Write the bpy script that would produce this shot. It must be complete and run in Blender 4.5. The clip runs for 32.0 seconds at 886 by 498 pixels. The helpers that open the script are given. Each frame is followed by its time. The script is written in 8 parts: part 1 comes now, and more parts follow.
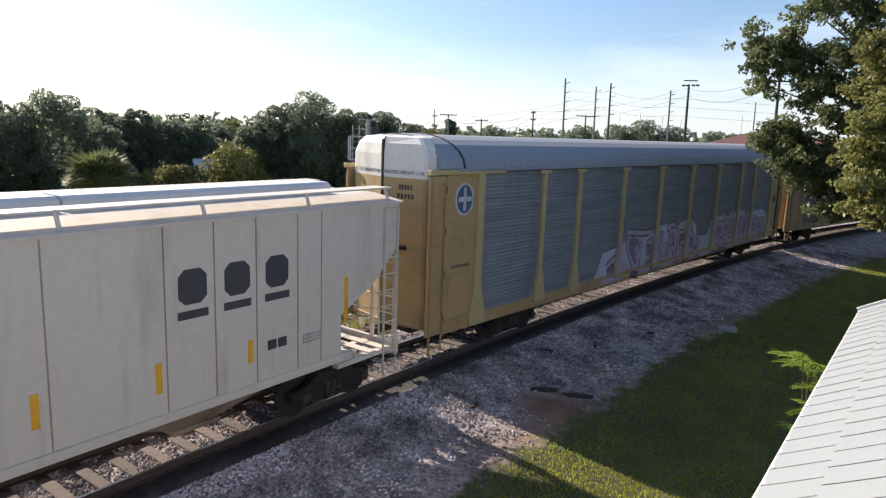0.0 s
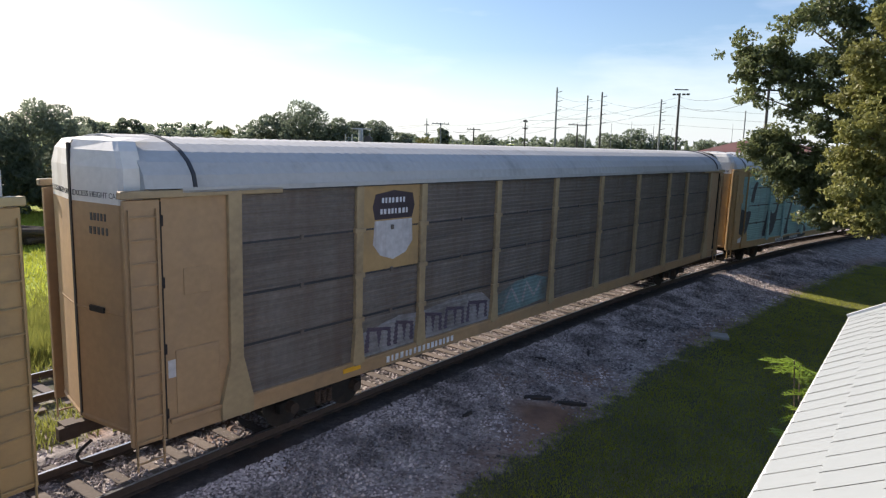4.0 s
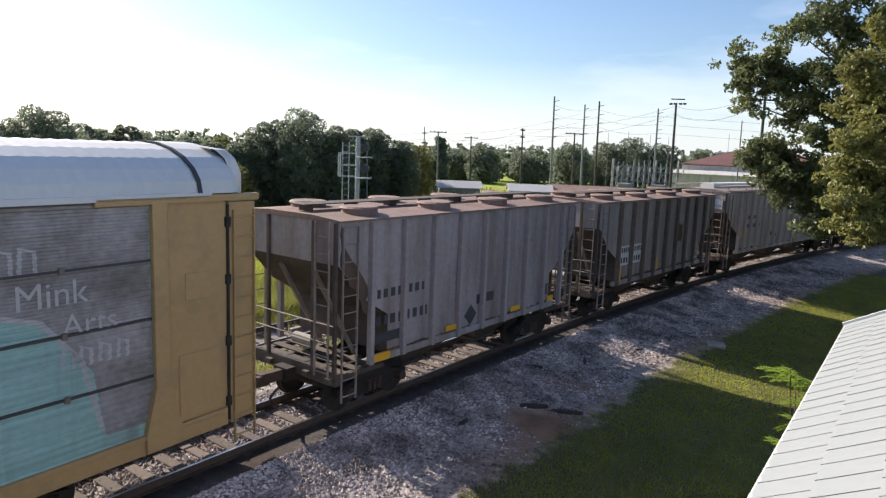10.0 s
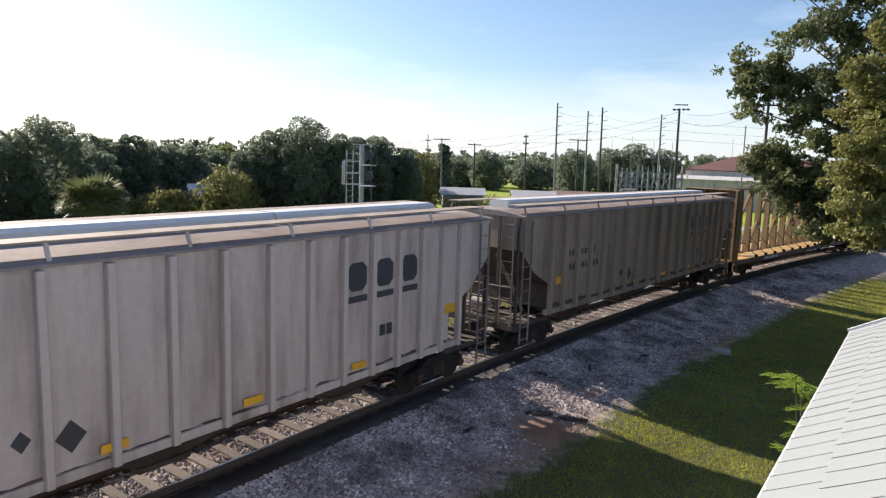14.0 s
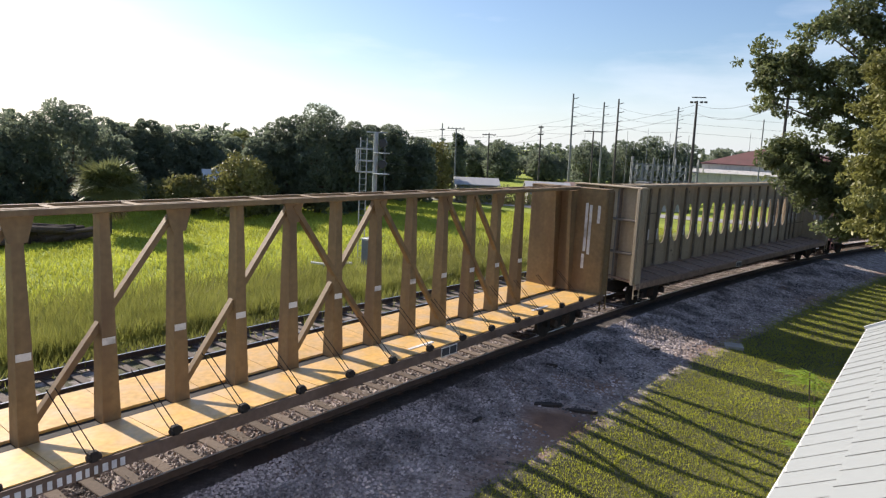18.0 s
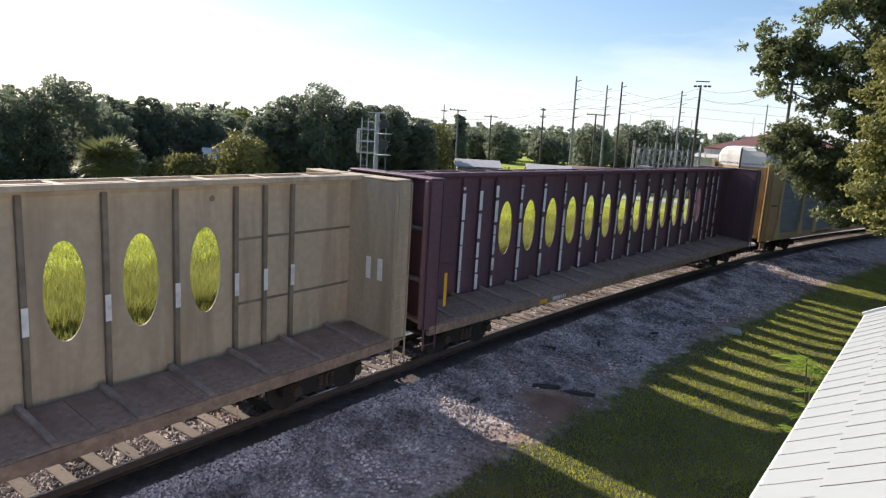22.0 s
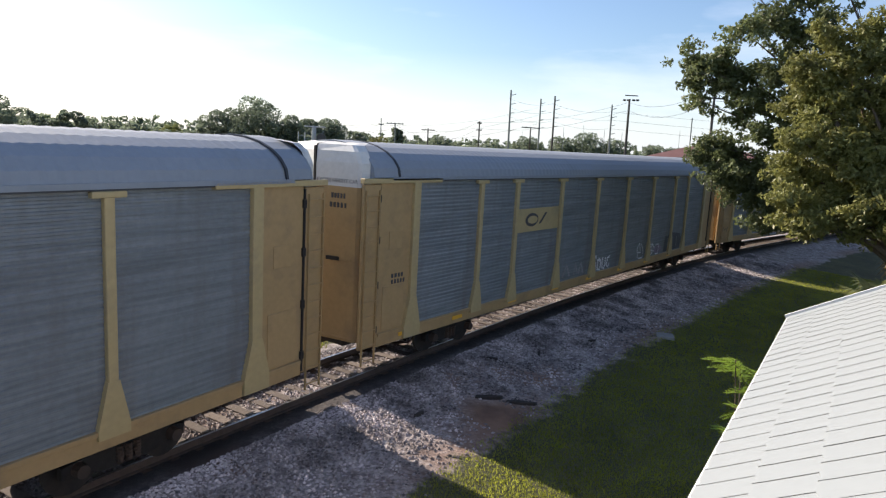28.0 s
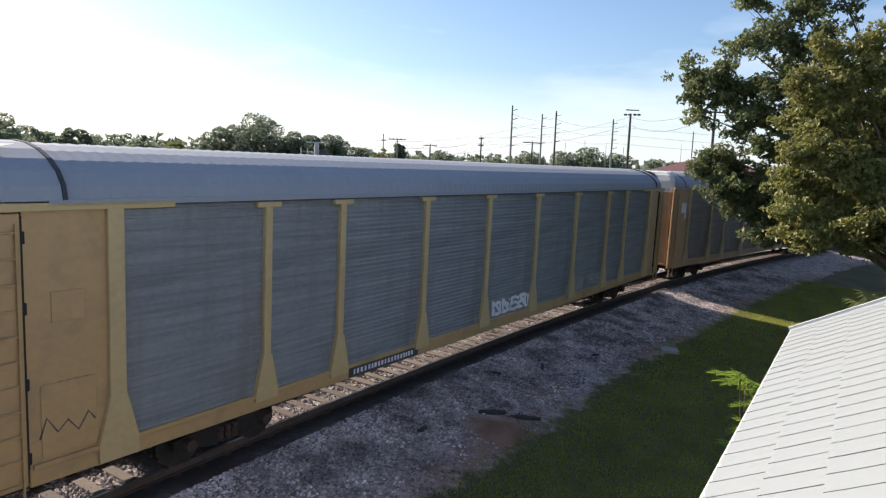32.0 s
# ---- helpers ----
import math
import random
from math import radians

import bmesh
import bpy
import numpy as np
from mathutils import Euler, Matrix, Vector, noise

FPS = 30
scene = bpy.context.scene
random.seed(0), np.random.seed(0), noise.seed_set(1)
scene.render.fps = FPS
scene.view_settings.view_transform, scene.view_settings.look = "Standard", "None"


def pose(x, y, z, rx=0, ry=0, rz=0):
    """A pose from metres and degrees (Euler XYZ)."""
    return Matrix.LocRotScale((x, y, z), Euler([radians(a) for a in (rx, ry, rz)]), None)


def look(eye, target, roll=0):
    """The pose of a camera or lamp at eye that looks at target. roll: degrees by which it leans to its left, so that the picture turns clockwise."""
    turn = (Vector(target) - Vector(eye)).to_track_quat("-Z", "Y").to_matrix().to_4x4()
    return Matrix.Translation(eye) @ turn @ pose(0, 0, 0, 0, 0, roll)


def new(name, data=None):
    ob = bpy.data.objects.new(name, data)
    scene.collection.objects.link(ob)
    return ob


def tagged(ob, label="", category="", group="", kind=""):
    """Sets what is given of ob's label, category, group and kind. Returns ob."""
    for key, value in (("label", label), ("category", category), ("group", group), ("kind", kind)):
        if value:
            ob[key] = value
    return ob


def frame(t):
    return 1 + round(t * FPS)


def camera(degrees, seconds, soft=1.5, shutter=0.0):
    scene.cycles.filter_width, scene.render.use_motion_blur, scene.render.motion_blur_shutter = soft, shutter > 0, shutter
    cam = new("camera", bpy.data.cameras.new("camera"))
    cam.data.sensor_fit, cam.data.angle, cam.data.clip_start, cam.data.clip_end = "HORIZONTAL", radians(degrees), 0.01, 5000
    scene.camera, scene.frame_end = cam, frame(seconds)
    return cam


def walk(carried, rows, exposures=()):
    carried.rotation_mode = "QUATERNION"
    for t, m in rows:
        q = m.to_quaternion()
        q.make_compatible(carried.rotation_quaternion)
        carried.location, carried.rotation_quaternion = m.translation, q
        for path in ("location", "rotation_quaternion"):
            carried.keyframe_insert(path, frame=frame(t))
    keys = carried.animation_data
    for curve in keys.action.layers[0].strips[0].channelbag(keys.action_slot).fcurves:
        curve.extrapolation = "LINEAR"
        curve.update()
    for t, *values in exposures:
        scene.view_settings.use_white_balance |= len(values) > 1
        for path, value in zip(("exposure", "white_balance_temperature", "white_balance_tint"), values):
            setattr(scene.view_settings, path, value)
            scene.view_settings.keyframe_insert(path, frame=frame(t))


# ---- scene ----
cam = camera(67.2, 32.0, soft=1.25, shutter=0.0)
# seconds, x, y, z, yaw, pitch, roll: a phone held at an upper window
ROWS = [
    (0, -0.016, 0.015, 5.892, 37.00, -10.02, -2.06),
    (0.5, -0.014, 0.015, 5.905, 37.13, -10.06, -1.89),
    (1, -0.007, 0.008, 5.895, 37.24, -10.05, -1.76),
    (1.5, -0.012, 0.003, 5.885, 37.18, -9.60, -2.25),
    (2, -0.011, 0.007, 5.877, 36.83, -9.35, -1.42),
    (2.5, -0.004, 0.009, 5.895, 36.74, -9.43, -1.53),
    (3, 0.006, 0.006, 5.900, 36.61, -9.39, -1.47),
    (3.5, -0.003, -0.004, 5.901, 36.49, -9.42, -1.82),
    (4, -0.004, -0.014, 5.896, 36.36, -9.26, -1.98),
    (4.5, -0.016, -0.001, 5.898, 36.53, -8.94, -1.95),
    (6.5, -0.028, 0.016, 5.896, 37.30, -9.51, -2.54),
    (7, -0.021, 0.010, 5.886, 37.79, -9.94, -2.54),
    (7.5, -0.004, 0.005, 5.872, 37.46, -9.59, -2.71),
    (8, -0.011, 0.010, 5.883, 37.20, -9.59, -2.29),
    (8.5, -0.005, 0.014, 5.888, 37.25, -9.55, -2.46),
    (9, 0.004, 0.012, 5.863, 36.71, -8.49, -2.34),
    (9.5, -0.010, 0.016, 5.887, 36.60, -8.84, -1.71),
    (10, 0.007, 0.012, 5.876, 36.16, -8.55, -2.22),
    (10.5, 0.008, 0.021, 5.899, 36.23, -8.86, -2.73),
    (11, 0.016, 0.011, 5.878, 35.77, -9.21, -2.28),
    (11.5, 0.027, 0.007, 5.876, 35.08, -9.44, -2.52),
    (12, -0.005, 0.002, 5.905, 35.14, -9.07, -1.61),
    (12.5, -0.000, -0.005, 5.916, 36.28, -9.13, -1.27),
    (13, 0.013, -0.010, 5.912, 37.11, -9.06, -1.56),
    (13.5, 0.020, -0.018, 5.894, 36.79, -8.47, -2.39),
    (14, 0.026, -0.009, 5.904, 36.47, -7.98, -1.85),
    (14.5, 0.031, -0.001, 5.918, 36.94, -8.34, -2.42),
    (16.5, 0.027, -0.011, 5.904, 37.57, -8.77, -2.76),
    (17, 0.016, -0.008, 5.886, 37.23, -8.67, -2.93),
    (17.5, 0.016, 0.005, 5.895, 37.37, -8.70, -2.87),
    (18, 0.001, 0.027, 5.880, 37.67, -8.91, -2.75),
    (18.5, -0.007, 0.059, 5.856, 38.84, -9.67, -3.29),
    (19, -0.005, 0.061, 5.849, 40.70, -11.16, -2.93),
    (19.5, -0.018, 0.024, 5.855, 39.99, -12.04, -2.83),
    (20, -0.010, 0.004, 5.861, 39.05, -11.85, -3.19),
    (20.5, -0.000, -0.000, 5.865, 38.68, -10.93, -3.26),
    (21, 0.003, -0.008, 5.860, 38.37, -10.60, -3.67),
    (21.5, -0.002, 0.001, 5.853, 37.98, -10.46, -3.51),
    (22, 0.003, 0.018, 5.868, 37.80, -10.46, -3.44),
    (22.5, -0.009, 0.025, 5.867, 38.03, -10.79, -3.33),
    (23, 0.001, 0.025, 5.886, 38.50, -10.95, -2.96),
    (23.5, 0.018, 0.008, 5.886, 38.63, -10.95, -2.98),
    (24, 0.011, -0.013, 5.871, 38.35, -10.82, -2.99),
    (24.5, 0.016, -0.035, 5.869, 37.55, -10.79, -3.02),
    (25, 0.023, -0.050, 5.865, 35.48, -10.45, -2.80),
    (25.5, 0.014, -0.036, 5.865, 33.57, -9.95, -2.66),
    (26, 0.003, -0.030, 5.877, 32.57, -9.55, -3.28),
    (26.5, -0.001, -0.013, 5.878, 32.32, -9.28, -3.23),
    (28.5, -0.010, -0.006, 5.880, 32.60, -8.85, -3.21),
    (29, -0.027, -0.019, 5.868, 32.98, -8.67, -3.52),
    (29.5, -0.013, -0.022, 5.876, 33.00, -8.83, -3.52),
    (30, -0.001, -0.019, 5.878, 32.11, -8.18, -3.52),
    (30.5, -0.023, -0.012, 5.884, 32.40, -8.14, -3.30),
    (31, -0.000, -0.039, 5.883, 32.48, -7.86, -3.60),
    (31.5, -0.002, -0.036, 5.875, 32.36, -7.62, -2.86),
    (32, 0.011, -0.019, 5.867, 32.66, -7.76, -2.84),
]
walk(cam, [(t, pose(x, y, z, 90 + pitch, roll, yaw)) for t, x, y, z, yaw, pitch, roll in ROWS], exposures=[(0.0, 0.80, 6400, 15), (14.0, 0.78, 6400, 15), (16.5, 0.66, 6400, 15), (18.5, 0.66, 6400, 15), (20.5, 0.86, 6400, 15), (32.0, 0.84, 6400, 15)])

# ---- light: a morning sun beyond the train, low on the camera's far left ----
SUN_TO = Vector((-1.0, 0.02, 0.555)).normalized()
world = bpy.data.worlds.new("sky")
scene.world = world
world.use_nodes = True
wn, wl = world.node_tree.nodes, world.node_tree.links
sky = wn.new("ShaderNodeTexSky")
sky.sky_type, sky.sun_disc = "NISHITA", False
sky.sun_elevation = math.asin(SUN_TO.z)
sky.sun_rotation = math.atan2(SUN_TO.x, SUN_TO.y)
sky.air_density, sky.dust_density, sky.ozone_density = 1.0, 0.9, 1.3
wback = wn["Background"]
wback.inputs["Strength"].default_value = 0.089
# thin streaky cloud over the sky, stretched along the horizon
wco = wn.new("ShaderNodeTexCoord")
wmap = wn.new("ShaderNodeMapping")
wmap.inputs["Scale"].default_value = (1.3, 1.3, 6.0)
wnoise = wn.new("ShaderNodeTexNoise")
wnoise.inputs["Scale"].default_value, wnoise.inputs["Detail"].default_value, wnoise.inputs["Roughness"].default_value = 1.6, 7.0, 0.55
wramp = wn.new("ShaderNodeValToRGB")
wramp.color_ramp.elements[0].position, wramp.color_ramp.elements[1].position = 0.50, 0.78
wramp.color_ramp.elements[0].color, wramp.color_ramp.elements[1].color = (0, 0, 0, 1), (0.5, 0.5, 0.5, 1)
wmix = wn.new("ShaderNodeMixRGB")
wmix.inputs["Color2"].default_value = (8.6, 8.9, 9.3, 1)
wl.new(wco.outputs["Generated"], wmap.inputs["Vector"])
wl.new(wmap.outputs[0], wnoise.inputs["Vector"])
wl.new(wnoise.outputs["Fac"], wramp.inputs["Fac"])
wl.new(wramp.outputs["Color"], wmix.inputs["Fac"])
wtone = wn.new("ShaderNodeMixRGB")
wtone.blend_type = "MULTIPLY"
wtone.inputs["Fac"].default_value, wtone.inputs["Color2"].default_value = 1.0, (0.86, 0.96, 1.06, 1)
wl.new(sky.outputs[0], wtone.inputs["Color1"])
wl.new(wtone.outputs[0], wmix.inputs["Color1"])
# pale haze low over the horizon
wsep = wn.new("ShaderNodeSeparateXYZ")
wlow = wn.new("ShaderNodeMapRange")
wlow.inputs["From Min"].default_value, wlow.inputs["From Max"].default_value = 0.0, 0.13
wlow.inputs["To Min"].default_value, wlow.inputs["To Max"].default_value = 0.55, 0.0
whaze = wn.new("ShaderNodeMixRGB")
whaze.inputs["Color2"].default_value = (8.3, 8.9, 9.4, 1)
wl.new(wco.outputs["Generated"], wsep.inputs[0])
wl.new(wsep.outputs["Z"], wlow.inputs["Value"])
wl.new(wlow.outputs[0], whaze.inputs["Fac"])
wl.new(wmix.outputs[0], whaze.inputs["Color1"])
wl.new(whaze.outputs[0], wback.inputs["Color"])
sun_data = bpy.data.lights.new("sun", "SUN")
sun_data.energy, sun_data.angle, sun_data.color = 5.0, radians(0.6), (1.0, 0.90, 0.74)
sun = new("sun", sun_data)
sun.matrix_world = look(SUN_TO * 300, (0, 0, 0))


# ---- materials ----
def paint(name, base, rough=0.55, metal=0.0, vary=0.25, grain=9.0, large=0.7, dirt=None, dirt_amount=0.0, bump=0.15, streak=False, spread=0.0, translucent=None, scuff=0.0):
    """A node material: base colour varied at two scales, patches or downward streaks of dirt, fine relief."""
    m = bpy.data.materials.new(name)
    m.use_nodes = True
    n, l = m.node_tree.nodes, m.node_tree.links
    b = n["Principled BSDF"]
    b.inputs["Roughness"].default_value, b.inputs["Metallic"].default_value = rough, metal
    co = n.new("ShaderNodeTexCoord")
    fine, wide = n.new("ShaderNodeTexNoise"), n.new("ShaderNodeTexNoise")
    fine.inputs["Scale"].default_value, fine.inputs["Detail"].default_value = grain, 6.0
    wide.inputs["Scale"].default_value, wide.inputs["Detail"].default_value = large, 5.0
    for t in (fine, wide):
        l.new(co.outputs["Object"], t.inputs["Vector"])
    add = n.new("ShaderNodeMath")
    add.operation = "ADD"
    l.new(fine.outputs["Fac"], add.inputs[0])
    l.new(wide.outputs["Fac"], add.inputs[1])
    rng = n.new("ShaderNodeMapRange")
    rng.inputs["From Min"].default_value, rng.inputs["From Max"].default_value = 0.65, 1.35
    rng.inputs["To Min"].default_value, rng.inputs["To Max"].default_value = 1.0 - vary, 1.0 + vary
    l.new(add.outputs[0], rng.inputs["Value"])
    val = rng.outputs[0]
    if spread:
        info = n.new("ShaderNodeObjectInfo")
        r2 = n.new("ShaderNodeMapRange")
        r2.inputs["To Min"].default_value, r2.inputs["To Max"].default_value = 1.0 - spread, 1.0 + spread
        l.new(info.outputs["Random"], r2.inputs["Value"])
        mul = n.new("ShaderNodeMath")
        mul.operation = "MULTIPLY"
        l.new(val, mul.inputs[0])
        l.new(r2.outputs[0], mul.inputs[1])
        val = mul.outputs[0]
    if scuff:
        # long, level streaks along the car where folds are rubbed bare
        sm, sn, sr, sx = n.new("ShaderNodeMapping"), n.new("ShaderNodeTexNoise"), n.new("ShaderNodeMapRange"), n.new("ShaderNodeMath")
        sm.inputs["Scale"].default_value = (0.45, 1.0, 9.0)
        sn.inputs["Scale"].default_value, sn.inputs["Detail"].default_value, sn.inputs["Distortion"].default_value = 1.0, 5.0, 0.4
        sr.inputs["From Min"].default_value, sr.inputs["From Max"].default_value = 0.34, 0.66
        sr.inputs["To Min"].default_value, sr.inputs["To Max"].default_value = 1.0 - scuff, 1.0 + scuff
        sx.operation = "MULTIPLY"
        l.new(co.outputs["Object"], sm.inputs["Vector"])
        l.new(sm.outputs[0], sn.inputs["Vector"])
        l.new(sn.outputs["Fac"], sr.inputs["Value"])
        l.new(val, sx.inputs[0])
        l.new(sr.outputs[0], sx.inputs[1])
        val = sx.outputs[0]
    scale = n.new("ShaderNodeVectorMath")
    scale.operation = "SCALE"
    scale.inputs[0].default_value = base
    l.new(val, scale.inputs["Scale"])
    col = scale.outputs[0]
    if dirt:
        dn = n.new("ShaderNodeTexNoise")
        dn.inputs["Scale"].default_value, dn.inputs["Detail"].default_value, dn.inputs["Roughness"].default_value = 1.0, 8.0, 0.62
        mp = n.new("ShaderNodeMapping")
        mp.inputs["Scale"].default_value = (1.7, 1.7, 0.22) if streak else (1.1, 1.1, 1.1)
        l.new(co.outputs["Object"], mp.inputs["Vector"])
        l.new(mp.outputs[0], dn.inputs["Vector"])
        dr = n.new("ShaderNodeMapRange")
        dr.inputs["From Min"].default_value, dr.inputs["From Max"].default_value = 0.62 - 0.35 * dirt_amount, 0.80 - 0.2 * dirt_amount
        dr.inputs["To Max"].default_value = 0.85
        l.new(dn.outputs["Fac"], dr.inputs["Value"])
        mx = n.new("ShaderNodeMixRGB")
        mx.inputs["Color2"].default_value = (*dirt, 1)
        l.new(dr.outputs[0], mx.inputs["Fac"])
        l.new(col, mx.inputs["Color1"])
        col = mx.outputs[0]
    l.new(col, b.inputs["Base Color"])
    if bump:
        bp = n.new("ShaderNodeBump")
        bp.inputs["Strength"].default_value, bp.inputs["Distance"].default_value = bump, 0.02
        l.new(add.outputs[0], bp.inputs["Height"])
        l.new(bp.outputs[0], b.inputs["Normal"])
    if translucent:
        tr = n.new("ShaderNodeBsdfTranslucent")
        ms = n.new("ShaderNodeMixShader")
        ms.inputs["Fac"].default_value = translucent
        l.new(col, tr.inputs["Color"])
        l.new(b.outputs[0], ms.inputs[1])
        l.new(tr.outputs[0], ms.inputs[2])
        l.new(ms.outputs[0], n["Material Output"].inputs["Surface"])
    return m


GRIME, RUST, SOOT = (0.10, 0.085, 0.07), (0.16, 0.075, 0.04), (0.03, 0.028, 0.027)
M_YELLOW = paint("rack_yellow_paint", (0.42, 0.28, 0.13), 0.6, vary=0.09, large=0.5, dirt=(0.26, 0.18, 0.105), dirt_amount=0.34)
M_PALE = paint("pale_yellow_paint", (0.47, 0.36, 0.18), 0.6, vary=0.09, large=0.5, dirt=(0.34, 0.265, 0.165), dirt_amount=0.28)
M_ROOF = paint("galvanised_roof", (0.27, 0.295, 0.335), 0.75, 0.0, vary=0.06, large=0.3, dirt=(0.24, 0.26, 0.28), dirt_amount=0.2)
M_ROOFPALE = paint("pale_weathered_roof", (0.46, 0.46, 0.46), 0.75, 0.0, vary=0.08, large=0.3, dirt=(0.31, 0.30, 0.29), dirt_amount=0.25)
M_GALV = paint("weathered_galvanised_screen", (0.205, 0.225, 0.24), 0.75, 0.0, vary=0.14, large=0.4, dirt=(0.165, 0.16, 0.16), dirt_amount=0.42, streak=True, scuff=0.17)
M_GALV_OLD = paint("brown_weathered_screen", (0.17, 0.15, 0.135), 0.65, 0.0, vary=0.25, large=0.4, dirt=(0.115, 0.082, 0.065), dirt_amount=0.6, streak=True, scuff=0.2)
M_OLDEND = paint("old_orange_tan_paint", (0.39, 0.255, 0.14), 0.65, vary=0.12, large=0.5, dirt=(0.30, 0.20, 0.125), dirt_amount=0.35)
M_OLDPOST = paint("old_brown_post_paint", (0.38, 0.285, 0.165), 0.65, vary=0.15, large=0.5, dirt=(0.16, 0.115, 0.08), dirt_amount=0.4)
M_TEAL = paint("teal_spray_paint", (0.275, 0.46, 0.455), 0.6, vary=0.15, large=0.5, dirt=(0.19, 0.23, 0.23), dirt_amount=0.42, streak=True, scuff=0.14)
M_BLACKP = paint("black_spray_paint", (0.04, 0.042, 0.05), 0.6, vary=0.3)
M_WHITEP = paint("white_spray_paint", (0.70, 0.71, 0.75), 0.6, vary=0.15, dirt=(0.40, 0.40, 0.43), dirt_amount=0.3)
M_LILAC = paint("lilac_spray_paint", (0.47, 0.38, 0.48), 0.6, vary=0.15, dirt=(0.33, 0.28, 0.33), dirt_amount=0.3)
M_WHITE = paint("white_car_paint", (0.68, 0.66, 0.63), 0.6, vary=0.10, dirt=(0.36, 0.31, 0.26), dirt_amount=0.2, streak=True)
M_ROOFWHITE = paint("white_car_roof", (0.56, 0.58, 0.60), 0.7, vary=0.05, large=0.3)
M_CREAM = paint("cream_hopper_paint", (0.62, 0.565, 0.49), 0.55, vary=0.07, large=0.3, dirt=(0.42, 0.36, 0.29), dirt_amount=0.22, streak=True)
M_GREYCAR = paint("old_grey_hopper_paint", (0.345, 0.31, 0.31), 0.65, vary=0.15, large=0.45, dirt=(0.18, 0.14, 0.125), dirt_amount=0.5, streak=True)
M_BROWNCAR = paint("dirty_grey_hopper_paint", (0.325, 0.29, 0.305), 0.65, vary=0.2, large=0.45, dirt=(0.17, 0.13, 0.115), dirt_amount=0.55, streak=True)
M_GREYCAR2 = paint("pale_grey_hopper_paint", (0.55, 0.475, 0.435), 0.6, vary=0.10, large=0.4, dirt=(0.24, 0.185, 0.16), dirt_amount=0.50, streak=True)
M_DUST = paint("dusty_hopper_paint", (0.34, 0.265, 0.205), 0.65, vary=0.18, large=0.4, dirt=(0.15, 0.105, 0.08), dirt_amount=0.45, streak=True)
M_DUSTROOF = paint("dusty_brown_roof", (0.27, 0.225, 0.21), 0.75, vary=0.2, dirt=(0.15, 0.11, 0.10), dirt_amount=0.4)
M_RUSTROOF = paint("rusty_roof_sheet", (0.22, 0.15, 0.125), 0.75, vary=0.25, dirt=RUST, dirt_amount=0.4)
M_RUST = paint("rusty_steel", (0.07, 0.044, 0.032), 0.8, vary=0.35, dirt=SOOT, dirt_amount=0.4)
M_IRON = paint("grimy_running_gear", (0.022, 0.019, 0.018), 0.85, vary=0.4, dirt=(0.04, 0.026, 0.02), dirt_amount=0.3)
M_ORANGE = paint("reflector_yellow", (0.80, 0.42, 0.03), 0.4, vary=0.1)
M_LETTER = paint("dark_stencil_paint", (0.05, 0.05, 0.06), 0.6, vary=0.2)
M_RED = paint("red_herald_panel", (0.30, 0.042, 0.042), 0.55, vary=0.15, dirt=GRIME, dirt_amount=0.3, streak=True)
M_BLUE = paint("blue_emblem", (0.05, 0.10, 0.19), 0.5, vary=0.2)
M_SHIELD = paint("faded_shield_white", (0.55, 0.54, 0.56), 0.6, vary=0.2, dirt=RUST, dirt_amount=0.35, streak=True)
M_DARKSHIELD = paint("dark_shield_top", (0.05, 0.035, 0.045), 0.6, vary=0.2)
M_BEAMY = paint("beam_yellow", (0.22, 0.145, 0.068), 0.65, vary=0.25, dirt=(0.14, 0.08, 0.045), dirt_amount=0.5, streak=True)
M_DECK = paint("worn_yellow_deck", (0.66, 0.40, 0.115), 0.45, vary=0.3, dirt=(0.52, 0.39, 0.26), dirt_amount=0.5)
M_BEAMTAN = paint("beam_tan", (0.42, 0.34, 0.24), 0.65, vary=0.14, large=0.4, dirt=(0.25, 0.185, 0.13), dirt_amount=0.40, streak=True)
M_BEAMMAR = paint("beam_maroon", (0.12, 0.062, 0.08), 0.6, vary=0.2, large=0.4, dirt=(0.07, 0.045, 0.053), dirt_amount=0.4, streak=True)
M_DECKDUST = paint("rusty_deck", (0.31, 0.215, 0.16), 0.8, vary=0.5, large=1.1, dirt=(0.115, 0.078, 0.06), dirt_amount=0.55)
M_PAPER = paint("white_lading_strip", (0.72, 0.70, 0.68), 0.6, vary=0.15, dirt=GRIME, dirt_amount=0.3)
M_RAIL = paint("rail_side_rust", (0.075, 0.052, 0.042), 0.8, vary=0.3)
M_RAILTOP = paint("polished_rail_head", (0.45, 0.43, 0.42), 0.28, 0.9, vary=0.1, bump=0.05)
M_TIE = paint("weathered_sleeper", (0.145, 0.115, 0.097), 0.9, vary=0.3, grain=14, dirt=(0.085, 0.065, 0.055), dirt_amount=0.4, spread=0.25)
M_BARK = paint("bark", (0.13, 0.10, 0.075), 0.9, vary=0.35, grain=14, bump=0.5)
M_LEAF = paint("leaf_dark", (0.155, 0.18, 0.075), 0.5, vary=0.4, grain=1.6, large=0.5, bump=0.0, translucent=0.45)
M_LEAFY = paint("leaf_yellow_green", (0.225, 0.225, 0.07), 0.5, vary=0.35, grain=1.4, large=0.5, bump=0.0, translucent=0.42)
# far leaves: haze over the distance is put into this paler, greyer green
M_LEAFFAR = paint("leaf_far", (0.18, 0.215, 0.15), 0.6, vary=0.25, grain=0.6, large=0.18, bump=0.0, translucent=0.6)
M_LEAFFARY = paint("leaf_far_olive", (0.21, 0.205, 0.07), 0.6, vary=0.35, grain=0.6, large=0.2, bump=0.0, translucent=0.35)
M_PALM = paint("palm_frond", (0.19, 0.205, 0.085), 0.55, vary=0.3, bump=0.0, translucent=0.35)
